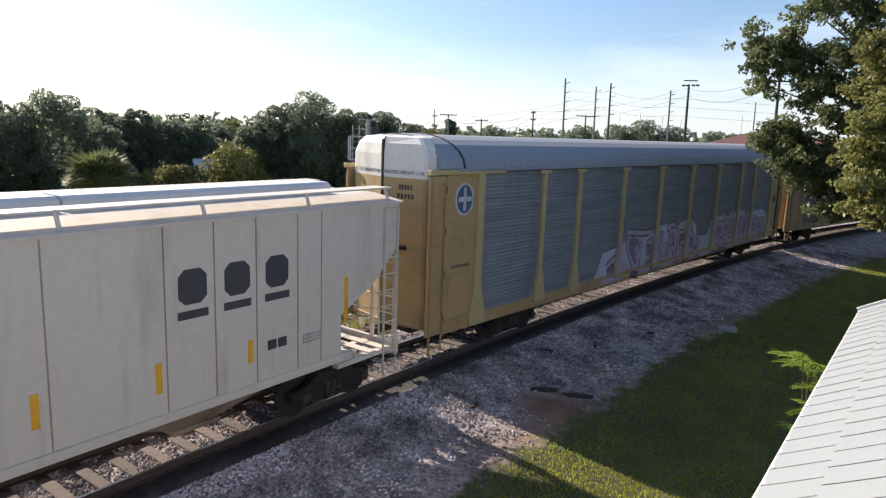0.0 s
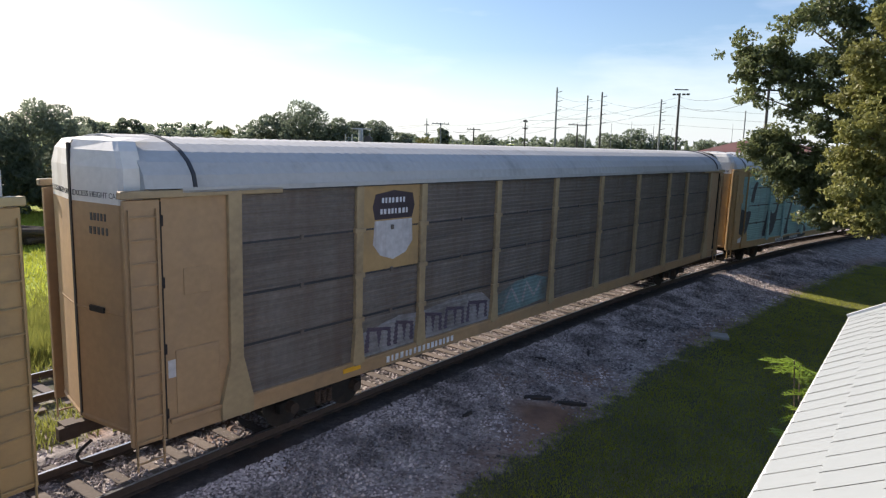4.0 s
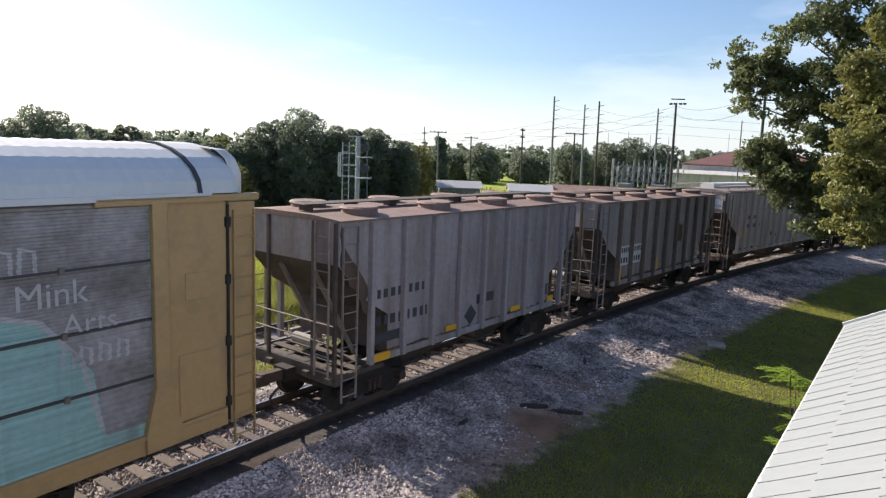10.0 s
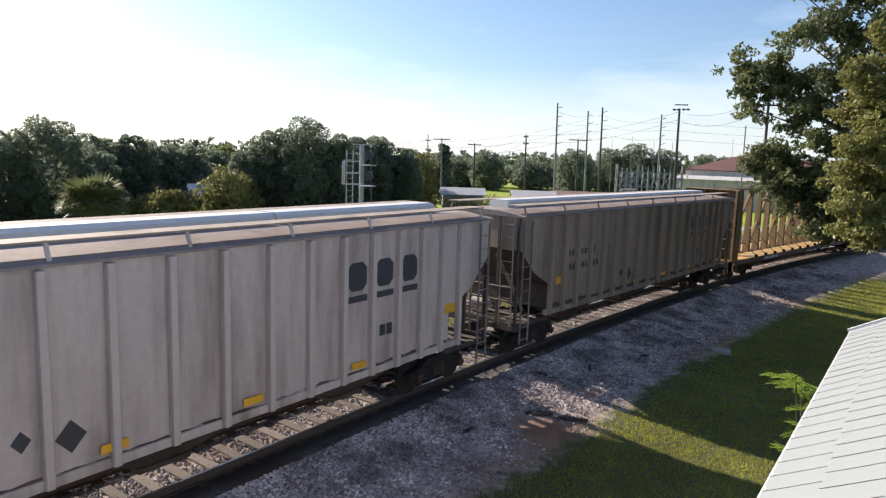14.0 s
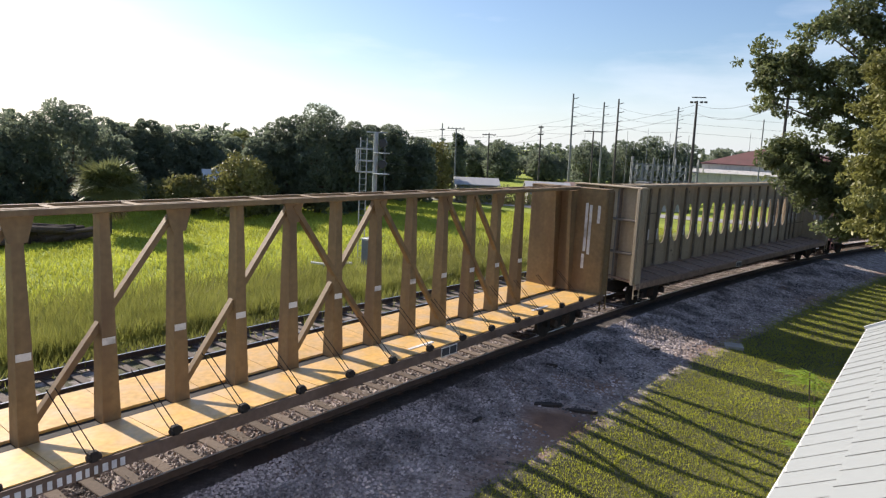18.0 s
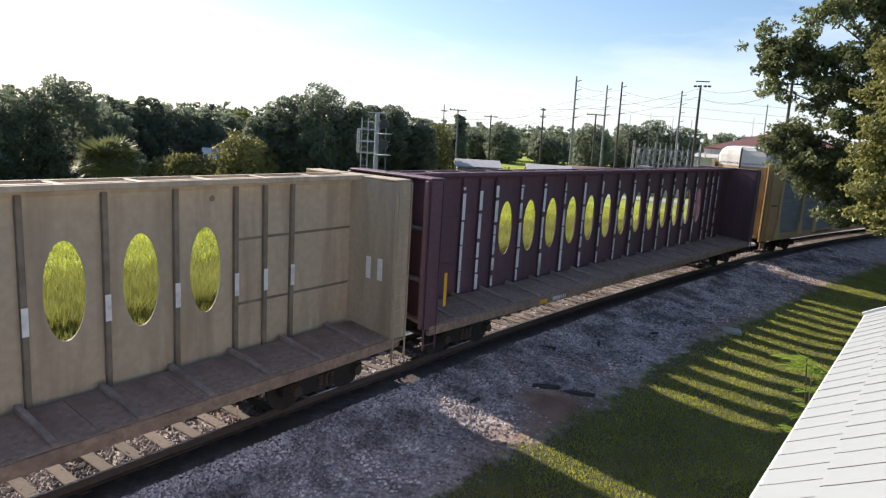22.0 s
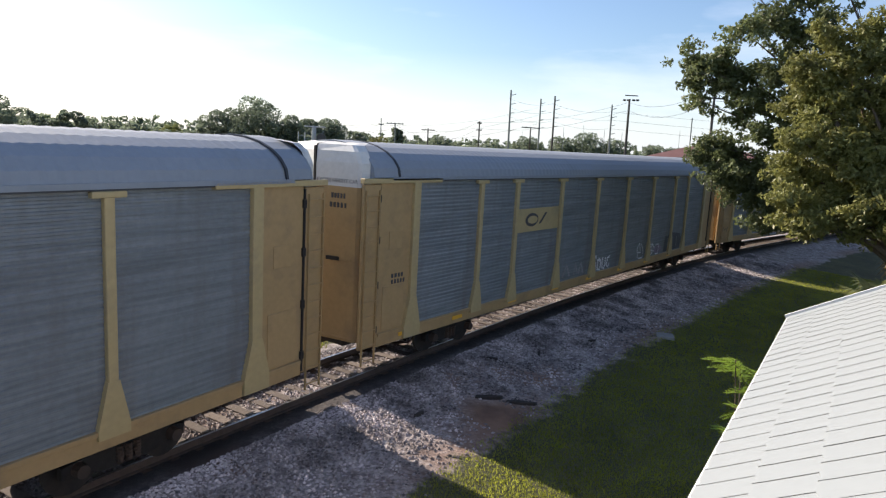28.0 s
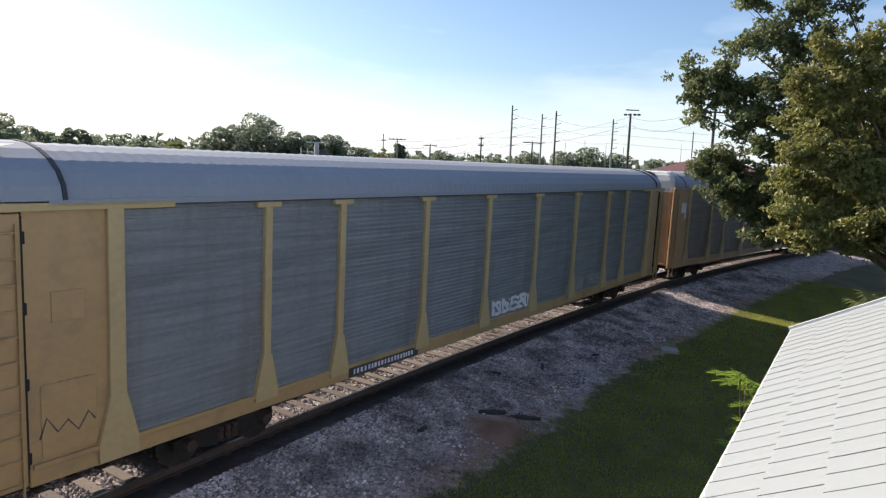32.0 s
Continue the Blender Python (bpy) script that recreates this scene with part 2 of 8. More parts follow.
M_WEED = paint("weeds", (0.24, 0.25, 0.06), 0.6, vary=0.45, grain=1.2, large=0.3, bump=0.0, translucent=0.45)
M_GRASSB = paint("grass_blades", (0.33, 0.355, 0.045), 0.6, vary=0.35, grain=1.0, large=0.4, bump=0.0, translucent=0.82)
M_FIELD = paint("field_grass_blades", (0.40, 0.43, 0.06), 0.6, vary=0.3, grain=0.6, large=0.25, bump=0.0, translucent=0.5)
M_POLE = paint("weathered_pole", (0.055, 0.05, 0.048), 0.9, vary=0.3, grain=12)
M_POLEGREY = paint("grey_steel_pole", (0.17, 0.18, 0.19), 0.7, 0.0, vary=0.15)
M_ALU = paint("signal_aluminium", (0.36, 0.38, 0.40), 0.5, 0.2, vary=0.1)
M_WIRE = paint("wire", (0.04, 0.04, 0.045), 0.6, vary=0.1, bump=0.0)
M_WALL = paint("pale_block_wall", (0.52, 0.50, 0.47), 0.85, vary=0.15, dirt=GRIME, dirt_amount=0.25, streak=True)
M_BRICKRED = paint("red_metal_roof", (0.17, 0.08, 0.072), 0.75, vary=0.15, dirt=GRIME, dirt_amount=0.2)
M_WHITEROOF = paint("white_sheet_roof", (0.60, 0.60, 0.59), 0.55, vary=0.08)
M_TIN = paint("white_painted_roof_sheet", (0.295, 0.312, 0.308), 0.55, vary=0.04, grain=5, large=0.9, dirt=(0.29, 0.30, 0.29), dirt_amount=0.2, bump=0.04)
M_CONC = paint("concrete", (0.33, 0.315, 0.29), 0.9, vary=0.2)
M_GLASS = paint("dark_window_glass", (0.03, 0.035, 0.04), 0.1, vary=0.05, bump=0.0)
M_LOG = paint("cut_logs", (0.075, 0.055, 0.042), 0.9, vary=0.4)


# ---- mesh helpers ----
class Kit:
    """Collects faces for one mesh."""

    def __init__(self):
        self.v, self.f, self.m = [], [], []

    def add(self, verts, faces, mi=0):
        o = len(self.v)
        self.v += [tuple(q) for q in verts]
        self.f += [tuple(o + i for i in q) for q in faces]
        self.m += [mi] * len(faces)
        return self

    def box(self, x0, x1, y0, y1, z0, z1, mi=0):
        v = [(x, y, z) for z in (z0, z1) for y in (y0, y1) for x in (x0, x1)]
        return self.add(v, [(0, 2, 3, 1), (4, 5, 7, 6), (0, 1, 5, 4), (2, 6, 7, 3), (0, 4, 6, 2), (1, 3, 7, 5)], mi)

    def bevel_box(self, x0, x1, y0, y1, z0, z1, b=0.01, mi=0):
        bm = bmesh.new()
        bmesh.ops.create_cube(bm, size=1.0)
        for q in bm.verts:
            q.co = Vector(((x0 + x1) / 2 + q.co.x * (x1 - x0), (y0 + y1) / 2 + q.co.y * (y1 - y0), (z0 + z1) / 2 + q.co.z * (z1 - z0)))
        bmesh.ops.bevel(bm, geom=bm.edges[:], offset=b, segments=1, affect="EDGES")
        bm.verts.index_update()
        self.add([q.co for q in bm.verts], [[q.index for q in f.verts] for f in bm.faces], mi)
        bm.free()
        return self

    def bar(self, p, q, r0, r1=None, n=8, mi=0, caps=True):
        p, q = Vector(p), Vector(q)
        r1 = r0 if r1 is None else r1
        d = (q - p).normalized()
        a = d.orthogonal().normalized()
        b = d.cross(a)
        v = [c + (a * math.cos(6.2832 * i / n) + b * math.sin(6.2832 * i / n)) * r for c, r in ((p, r0), (q, r1)) for i in range(n)]
        f = [(i, (i + 1) % n, n + (i + 1) % n, n + i) for i in range(n)]
        if caps:
            f += [tuple(range(n - 1, -1, -1)), tuple(range(n, 2 * n))]
        return self.add(v, f, mi)

    def beam(self, p, q, w, h, up=(0, 0, 1), mi=0):
        """A rectangular bar from p to q, w wide and h deep."""
        p, q = Vector(p), Vector(q)
        d = (q - p).normalized()
        s = d.cross(Vector(up))
        s = (s if s.length > 1e-4 else d.orthogonal()).normalized()
        u = s.cross(d)
        v = [c + s * a * w / 2 + u * b * h / 2 for c in (p, q) for a, b in ((-1, -1), (1, -1), (1, 1), (-1, 1))]
        return self.add(v, [(0, 1, 2, 3), (7, 6, 5, 4), (0, 4, 5, 1), (1, 5, 6, 2), (2, 6, 7, 3), (3, 7, 4, 0)], mi)

    def prism(self, outline, x0, x1, axis=0, mi=0):
        """Extrudes an outline of (a, b) along an axis (0: x, with a=y, b=z; 1: y, with a=x, b=z; 2: z, with a=x, b=y)."""
        def put(c, a, b):
            return (c, a, b) if axis == 0 else (a, c, b) if axis == 1 else (a, b, c)
        n = len(outline)
        v = [put(c, a, b) for c in (x0, x1) for a, b in outline]
        f = [tuple(range(n)), tuple(range(2 * n - 1, n - 1, -1))] + [(i, n + i, n + (i + 1) % n, (i + 1) % n) for i in range(n)]
        return self.add(v, f, mi)

    def strip(self, rows, closed=False, mi=0):
        """Joins equal rows of points by quads."""
        n = len(rows[0])
        v = [p for r in rows for p in r]
        f = []
        for i in range(len(rows) - 1):
            for j in range(n if closed else n - 1):
                k = (j + 1) % n
                f.append((i * n + j, i * n + k, (i + 1) * n + k, (i + 1) * n + j))
        return self.add(v, f, mi)

    def mesh(self, name, mats, smooth=False):
        me = bpy.data.meshes.new(name)
        me.from_pydata(self.v, [], self.f)
        for m in mats if isinstance(mats, (list, tuple)) else [mats]:
            me.materials.append(m)
        if any(self.m):
            me.polygons.foreach_set("material_index", self.m)
        bm = bmesh.new()
        bm.from_mesh(me)
        bmesh.ops.recalc_face_normals(bm, faces=bm.faces[:])
        bm.to_mesh(me)
        bm.free()
        if smooth:
            me.polygons.foreach_set("use_smooth", [True] * len(me.polygons))
        me.update()
        return me


def raw_mesh(name, verts, faces, mats, smooth=False):
    me = bpy.data.meshes.new(name)
    me.from_pydata(verts.tolist() if hasattr(verts, "tolist") else verts, [], faces.tolist() if hasattr(faces, "tolist") else faces)
    for m in mats if isinstance(mats, (list, tuple)) else [mats]:
        me.materials.append(m)
    if smooth:
        me.polygons.foreach_set("use_smooth", [True] * len(me.polygons))
    me.update()
    return me


def thing(name, label, category, group="", kind="", data=None):
    return tagged(new(name, data), label, category, group, kind)


def part(name, kit, material, parent, label="", smooth=False):
    ob = new(name, kit if isinstance(kit, bpy.types.Mesh) else kit.mesh(name, material, smooth))
    ob.parent = parent
    if label:
        tagged(ob, label)
    return ob


# ---- the track's line ----
def near_rail_x(y):
    """The near rail's x at y: a curve that tightens towards the far end and runs straight beyond it."""
    k = min(max(y, -30.0), 78.0) / 10
    x = -10.222 - 0.1618 * k + 0.14767 * k * k + 0.009694 * k ** 3
    slope = (-0.1618 + 2 * 0.14767 * k + 3 * 0.009694 * k * k) / 10
    return x + slope * (y - 10 * k)


GAUGE = 1.507
LINE_Y = np.arange(-420.0, 560.0, 0.25)
LINE_X = np.array([near_rail_x(y) for y in LINE_Y])
LINE_S = np.concatenate([[0.0], np.cumsum(np.hypot(np.diff(LINE_Y), np.diff(LINE_X)))])
LINE_S -= np.interp(0.0, LINE_Y, LINE_S)


def on_line(s, lateral=0.0):
    """A point at s metres along the near rail, lateral metres towards the house, and the heading there."""
    y = float(np.interp(s, LINE_S, LINE_Y))
    y2 = float(np.interp(s + 0.5, LINE_S, LINE_Y))
    y1 = float(np.interp(s - 0.5, LINE_S, LINE_Y))
    d = Vector((near_rail_x(y2) - near_rail_x(y1), y2 - y1)).normalized()
    return Vector((near_rail_x(y) + d.y * lateral, y - d.x * lateral)), d


def lateral_of(x, y):
    k = (near_rail_x(y + 0.5) - near_rail_x(y - 0.5))
    return (x - near_rail_x(y)) / math.sqrt(1 + k * k)


PROFILE = [(-400, -0.6), (-60, -0.9), (-14, -0.85), (-10.5, -0.62), (-8.8, -0.45), (-7.6, -0.38), (-5.2, -0.38), (-4.2, -0.42), (-3.0, -0.40), (-2.3, -0.22), (-0.12, -0.215), (0.12, -0.165), (0.62, -0.165), (1.25, -0.28), (2.5, -0.50), (3.6, -0.58), (4.6, -0.66), (6.5, -0.80), (14, -0.80), (60, -0.8), (400, -0.8)]
PL, PZ = [q[0] for q in PROFILE], [q[1] for q in PROFILE]


def ground_z(x, y):
    l = lateral_of(x, y)
    z = float(np.interp(l, PL, PZ))
    if l > 1.0 or l < -9:
        z += 0.05 * noise.noise(Vector((x * 0.35, y * 0.35, 1.7))) + (0.25 * noise.noise(Vector((x * 0.03, y * 0.03, 5.0))) if abs(l) > 12 else 0)
    return z


# metres that the train has gone, every two seconds
GONE = (0.0, 18.6, 37.38, 56.24, 75.07, 93.87, 112.64, 131.36, 149.9, 168.3, 186.6, 204.89, 223.23, 241.75, 260.75, 279.67, 298.9)


def travelled(t):
    i = min(int(t // 2), len(GONE) - 2)
    u = t / 2 - i
    a, b = GONE[i], GONE[i + 1]
    da = (b - GONE[i - 1]) / 2 if i else b - a
    db = (GONE[i + 2] - a) / 2 if i + 2 < len(GONE) else b - a
    return (2 * u ** 3 - 3 * u * u + 1) * a + (u ** 3 - 2 * u * u + u) * da + (3 * u * u - 2 * u ** 3) * b + (u ** 3 - u * u) * db


# ---- ground, ballast and the two tracks ----
def axis_steps(spans):
    out = []
    for a, b, st in spans:
        out += list(np.arange(a, b - 1e-6, st))
    return out + [spans[-1][1]]


def build_ground():
    xs = axis_steps([(-2400, -400, 250), (-400, -120, 40), (-120, -30, 5), (-30, -20, 0.8), (-20, 2, 0.28), (2, 12, 0.8), (12, 60, 6), (60, 400, 60), (400, 2400, 250)])
    ys = axis_steps([(-2400, -300, 300), (-300, -40, 30), (-40, 0, 3), (0, 48, 0.4), (48, 84, 0.9), (84, 200, 6), (200, 600, 50), (600, 2600, 250)])
    nx = len(xs)
    verts, masks, muds, oil_shades, meads = [], [], [], [], []
    for y in ys:
        for x in xs:
            verts.append((x, y, ground_z(x, y)))
            l = lateral_of(x, y)
            # 1 where ballast and bare earth lie, 0 on grass
            masks.append(float(np.interp(l, [-12, -9, -3.3, -2.4, 3.1, 4.9], [0, 0.42, 0.5, 1, 1, 0])))
            muds.append(math.exp(-((x + 7.0) / 0.9) ** 2 - ((y - 13.8) / 0.75) ** 2) + 0.7 * math.exp(-((l - 3.6) / 0.6) ** 2) * (0.5 + 0.5 * math.sin(y * 0.55 + 0.8)))
            # oily band by the rails, also dark where the train's shade falls
            oil_shades.append(float(np.interp(l, [-3.2, -2.3, -1.9, -0.35, -0.1, 0.5, 1.3], [0, 0.9, 0.25, 0.25, 1, 0.9, 0])))
            meads.append(float(np.interp(l, [-16, -12], [1, 0])))
    faces = [(j * nx + i, j * nx + i + 1, (j + 1) * nx + i + 1, (j + 1) * nx + i) for j in range(len(ys) - 1) for i in range(nx - 1)]
    m = bpy.data.materials.new("ground_surface")
    m.use_nodes = True
    n, l = m.node_tree.nodes, m.node_tree.links
    b = n["Principled BSDF"]
    b.inputs["Roughness"].default_value = 0.95
    co = n.new("ShaderNodeTexCoord")

    def noise_node(scale, detail=6.0, rough=0.6):
        t = n.new("ShaderNodeTexNoise")
        t.inputs["Scale"].default_value, t.inputs["Detail"].default_value, t.inputs["Roughness"].default_value = scale, detail, rough
        l.new(co.outputs["Object"], t.inputs["Vector"])
        return t

    def ramp(src, stops):
        r = n.new("ShaderNodeValToRGB")
        e = r.color_ramp.elements
        while len(e) < len(stops):
            e.new(0.5)
        for q, (p, c) in zip(e, stops):
            q.position, q.color = p, (*c, 1)
        l.new(src, r.inputs["Fac"])
        return r.outputs["Color"]

    def mix(fac, a, c, mode="MIX"):
        q = n.new("ShaderNodeMixRGB")
        q.blend_type = mode
        if isinstance(fac, float):
            q.inputs["Fac"].default_value = fac
        else:
            l.new(fac, q.inputs["Fac"])
        l.new(a, q.inputs["Color1"])
        l.new(c, q.inputs["Color2"])
        return q.outputs[0]

    grass = ramp(noise_node(0.55, 8).outputs["Fac"], [(0.25, (0.055, 0.055, 0.032)), (0.5, (0.095, 0.095, 0.042)), (0.75, (0.15, 0.145, 0.055))])
    blades = ramp(noise_node(26, 4).outputs["Fac"], [(0.3, (0.45, 0.45, 0.45)), (0.7, (1.3, 1.3, 1.3))])
    grass = mix(1.0, grass, blades, "MULTIPLY")
    meadow = ramp(noise_node(0.12, 8).outputs["Fac"], [(0.3, (0.17, 0.22, 0.018)), (0.5, (0.27, 0.33, 0.022)), (0.7, (0.36, 0.38, 0.04))])
    off = n.new("ShaderNodeAttribute")
    off.attribute_name = "field"
    grass = mix(off.outputs["Fac"], grass, mix(0.5, meadow, blades, "MULTIPLY"))
    gravel = ramp(noise_node(2.2, 9, 0.7).outputs["Fac"], [(0.34, (0.145, 0.118, 0.115)), (0.48, (0.34, 0.295, 0.285)), (0.68, (0.57, 0.515, 0.495))])
    stones = n.new("ShaderNodeTexVoronoi")
    stones.inputs["Scale"].default_value = 17.0
    l.new(co.outputs["Object"], stones.inputs["Vector"])
    gravel = mix(0.8, gravel, ramp(stones.outputs["Color"], [(0.0, (0.35, 0.35, 0.35)), (1.0, (1.5, 1.48, 1.45))]), "MULTIPLY")
    mud = ramp(noise_node(1.3, 8).outputs["Fac"], [(0.3, (0.15, 0.085, 0.058)), (0.7, (0.33, 0.195, 0.13))])
    patch = n.new("ShaderNodeMapRange")
    patch.inputs["From Min"].default_value, patch.inputs["From Max"].default_value = 0.56, 0.66
    l.new(noise_node(0.22, 5).outputs["Fac"], patch.inputs["Value"])
    wet = n.new("ShaderNodeAttribute")
    wet.attribute_name = "mud"
    soil = n.new("ShaderNodeMath")
    soil.operation = "MAXIMUM"
    l.new(wet.outputs["Fac"], soil.inputs[0])
    l.new(patch.outputs[0], soil.inputs[1])
    gravel = mix(soil.outputs[0], gravel, mud)
    # oil and brake dust along the rails; the train's shade is put in too
    oil_shade = n.new("ShaderNodeAttribute")
    oil_shade.attribute_name = "oil_shade"
    rail_dark = n.new("ShaderNodeRGB")
    rail_dark.outputs[0].default_value = (0.028, 0.023, 0.022, 1)
    gravel = mix(oil_shade.outputs["Fac"], gravel, rail_dark.outputs[0])
    at = n.new("ShaderNodeAttribute")
    at.attribute_name = "bare"
    mul = n.new("ShaderNodeMath")
    mul.operation = "MULTIPLY_ADD"
    mul.inputs[1].default_value, mul.inputs[2].default_value = 1.5, -0.75
    l.new(noise_node(0.9, 9, 0.7).outputs["Fac"], mul.inputs[0])
    add = n.new("ShaderNodeMath")
    l.new(at.outputs["Fac"], add.inputs[0])
    l.new(mul.outputs[0], add.inputs[1])
    edge = n.new("ShaderNodeMapRange")
    edge.inputs["From Min"].default_value, edge.inputs["From Max"].default_value = 0.42, 0.58
    l.new(add.outputs[0], edge.inputs["Value"])
    l.new(mix(edge.outputs[0], grass, gravel), b.inputs["Base Color"])
    bp = n.new("ShaderNodeBump")
    bp.inputs["Strength"].default_value, bp.inputs["Distance"].default_value = 0.7, 0.05
    l.new(noise_node(22, 5).outputs["Fac"], bp.inputs["Height"])
    l.new(bp.outputs[0], b.inputs["Normal"])
    me = raw_mesh("ground", verts, faces, m, True)
    a = me.attributes.new("bare", "FLOAT", "POINT")
    a.data.foreach_set("value", masks)
    a = me.attributes.new("mud", "FLOAT", "POINT")
    a.data.foreach_set("value", muds)
    a = me.attributes.new("field", "FLOAT", "POINT")
    a.data.foreach_set("value", meads)
    a = me.attributes.new("oil_shade", "FLOAT", "POINT")
    a.data.foreach_set("value", oil_shades)
    thing("ground", "open grassy ground with grey ballast beside the railway", "ground", kind="structure", data=me)


build_ground()


def rail_mesh(lateral, top, s0, s1):
    """A flat-bottomed rail: foot, web and head; the head's top face is polished."""
    prof = [(-0.07, -0.17), (0.07, -0.17), (0.07, -0.155), (0.012, -0.14), (0.012, -0.05), (0.036, -0.04), (0.036, -0.006), (0.028, 0.0), (-0.028, 0.0), (-0.036, -0.006), (-0.036, -0.04), (-0.012, -0.05), (-0.012, -0.14), (-0.07, -0.155)]
    k = Kit()
    rows = []
    for s in np.arange(s0, s1, 1.0):
        p, d = on_line(s, lateral)
        rows.append([(p.x + d.y * a, p.y - d.x * a, top + z) for a, z in prof])
    k.strip(rows, closed=True)
    n = len(prof)
    k.m = [1 if i % n in (7,) else 0 for i in range(len(k.f))]
    return k.mesh("rail", [M_RAIL, M_RAILTOP])


def build_track(label, centre, top, s0, s1, step, rng):
    t = thing("railway_track", label, "railway track", group="railway tracks", kind="structure")
    for side in (-1, 1):
        part("rail", rail_mesh(centre + side * GAUGE / 2, top, s0, s1), None, t)
    ties = [Kit().bevel_box(-1.29, 1.29, -0.112, 0.112, -0.17, 0.0, 0.012).mesh("sleeper", M_TIE) for _ in range(1)]
    plate = Kit().box(-0.17, 0.17, -0.09, 0.09, -0.002, 0.014).mesh("tie_plate", M_RUST)
    for i, s in enumerate(np.arange(1.0, 70.0, step)):
        p, d = on_line(s, centre)
        tie = part("sleeper", ties[0], None, t)
        tie.matrix_local = Matrix.Translation((p.x, p.y, top - 0.172 - rng.uniform(0, 0.015))) @ Matrix.Rotation(math.atan2(-d.x, d.y) + rng.uniform(-0.02, 0.02), 4, "Z")
        if s < 26:
            for side in (-1, 1):
                q = part("tie_plate", plate, None, tie)
                q.location = (side * GAUGE / 2, 0, 0.002)
    return t


rng = random.Random(4)
build_track("main railway track with polished rails and weathered sleepers in ballast", -GAUGE / 2, 0.0, -60, 110, 0.57, rng)
build_track("rusty siding track half sunk in weeds", -GAUGE / 2 - 5.55, -0.14, -60, 110, 0.57, rng)


# ---- running gear shared by all cars ----
def wheel_mesh():
    k = Kit()
    prof = [(-0.065, 0.10), (-0.065, 0.46), (-0.04, 0.46), (-0.03, 0.42), (0.065, 0.415), (0.065, 0.36), (0.02, 0.34), (0.02, 0.15), (0.06, 0.13), (0.06, 0.0), (-0.065, 0.0)]
    n = 20
    k.strip([[(r * math.cos(6.2832 * i / n), y, r * math.sin(6.2832 * i / n)) for y, r in prof] for i in range(n + 1)])
    return k.mesh("wheel", M_IRON, False)


WHEEL = wheel_mesh()
AXLE = Kit().bar((0, -0.98, 0), (0, 0.98, 0), 0.085, n=10).mesh("axle", M_IRON)
CAPMESH = Kit().bar((0, -0.16, 0), (0, 0.02, 0), 0.11, 0.13, n=10).mesh("bearing_cap", M_RUST)
FRAME = Kit().prism([(-1.12, 0.36), (-1.12, 0.56), (-0.72, 0.62), (-0.42, 0.80), (0.42, 0.80), (0.72, 0.62), (1.12, 0.56), (1.12, 0.36), (0.72, 0.34), (0.45, 0.26), (-0.45, 0.26), (-0.72, 0.34)], -0.07, 0.07, axis=1).mesh("side_frame", M_IRON)
SPRING = Kit()
for sx in (-0.16, 0.0, 0.16):
    coil = [(0.07 if i % 2 else 0.052, 0.30 + 0.03 * i) for i in range(11)]
    SPRING.strip([[(sx + r * math.cos(6.2832 * a / 9), -0.09 + r * math.sin(6.2832 * a / 9), z) for r, z in coil] for a in range(10)])
SPRING = SPRING.mesh("spring_nest", M_RUST)
BOLSTER = Kit().bevel_box(-0.2, 0.2, -1.0, 1.0, 0.5, 0.78, 0.02).mesh("bolster", M_IRON)
COUPLER = Kit().box(-0.5, 0.25, -0.09, 0.09, 0.76, 0.98).box(0.2, 0.45, -0.16, 0.12, 0.74, 1.0).box(0.4, 0.55, 0.02, 0.16, 0.76, 0.98).mesh("coupler", M_RUST)
HOSE = Kit()
for i in range(6):
    a, b = i / 6 * 3.1, (i + 1) / 6 * 3.1
    HOSE.bar((0.2 + 0.25 * math.sin(a), 0.3, 0.7 - 0.14 * a), (0.2 + 0.25 * math.sin(b), 0.3, 0.7 - 0.14 * b), 0.028, n=6)
HOSE = HOSE.mesh("brake_hose", M_IRON)


def add_running_gear(car, truck_at, end_at):
    for sx in (-1, 1):
        bogie = part("bogie", BOLSTER, None, car)
        bogie.location = (sx * truck_at, 0, 0)
        for sy in (-1, 1):
            f = part("side_frame", FRAME, None, bogie)
            f.location = (0, sy * 0.99, 0)
            q = part("spring_nest", SPRING, None, bogie)
            q.matrix_local = Matrix.Translation((0, sy * 0.99, 0)) @ Matrix.Rotation(0 if sy < 0 else math.pi, 4, "Z")
        for ax in (-0.86, 0.86):
            a = part("axle", AXLE, None, bogie)
            a.location = (ax, 0, 0.419)
            for sy in (-1, 1):
                w = part("wheel", WHEEL, None, bogie)
                w.matrix_local = Matrix.Translation((ax, sy * 0.755, 0.419)) @ Matrix.Rotation(math.pi if sy > 0 else 0, 4, "Z")
                c = part("bearing_cap", CAPMESH, None, bogie)
                c.matrix_local = Matrix.Translation((ax, sy * 1.06, 0.46)) @ Matrix.Rotation(math.pi if sy > 0 else 0, 4, "Z")
        c = part("coupler", COUPLER, None, car)
        c.matrix_local = Matrix.Translation((sx * end_at, 0, 0)) @ Matrix.Rotation(0 if sx > 0 else math.pi, 4, "Z")
        h = part("brake_hose", HOSE, None, car)
        h.matrix_local = Matrix.Translation((sx * (end_at - 0.1), 0, 0)) @ Matrix.Rotation(0 if sx > 0 else math.pi, 4, "Z")


def ladder_mesh(width, z0, z1, step=0.36, r=0.014):
    k = Kit()
    for sx in (-1, 1):
        k.beam((sx * width / 2, 0, z0), (sx * width / 2, 0, z1), 0.05, 0.02, up=(1, 0, 0))
    z = z0 + 0.12
    while z < z1:
        k.bar((-width / 2, 0, z), (width / 2, 0, z), r, n=6)
        z += step
    return k


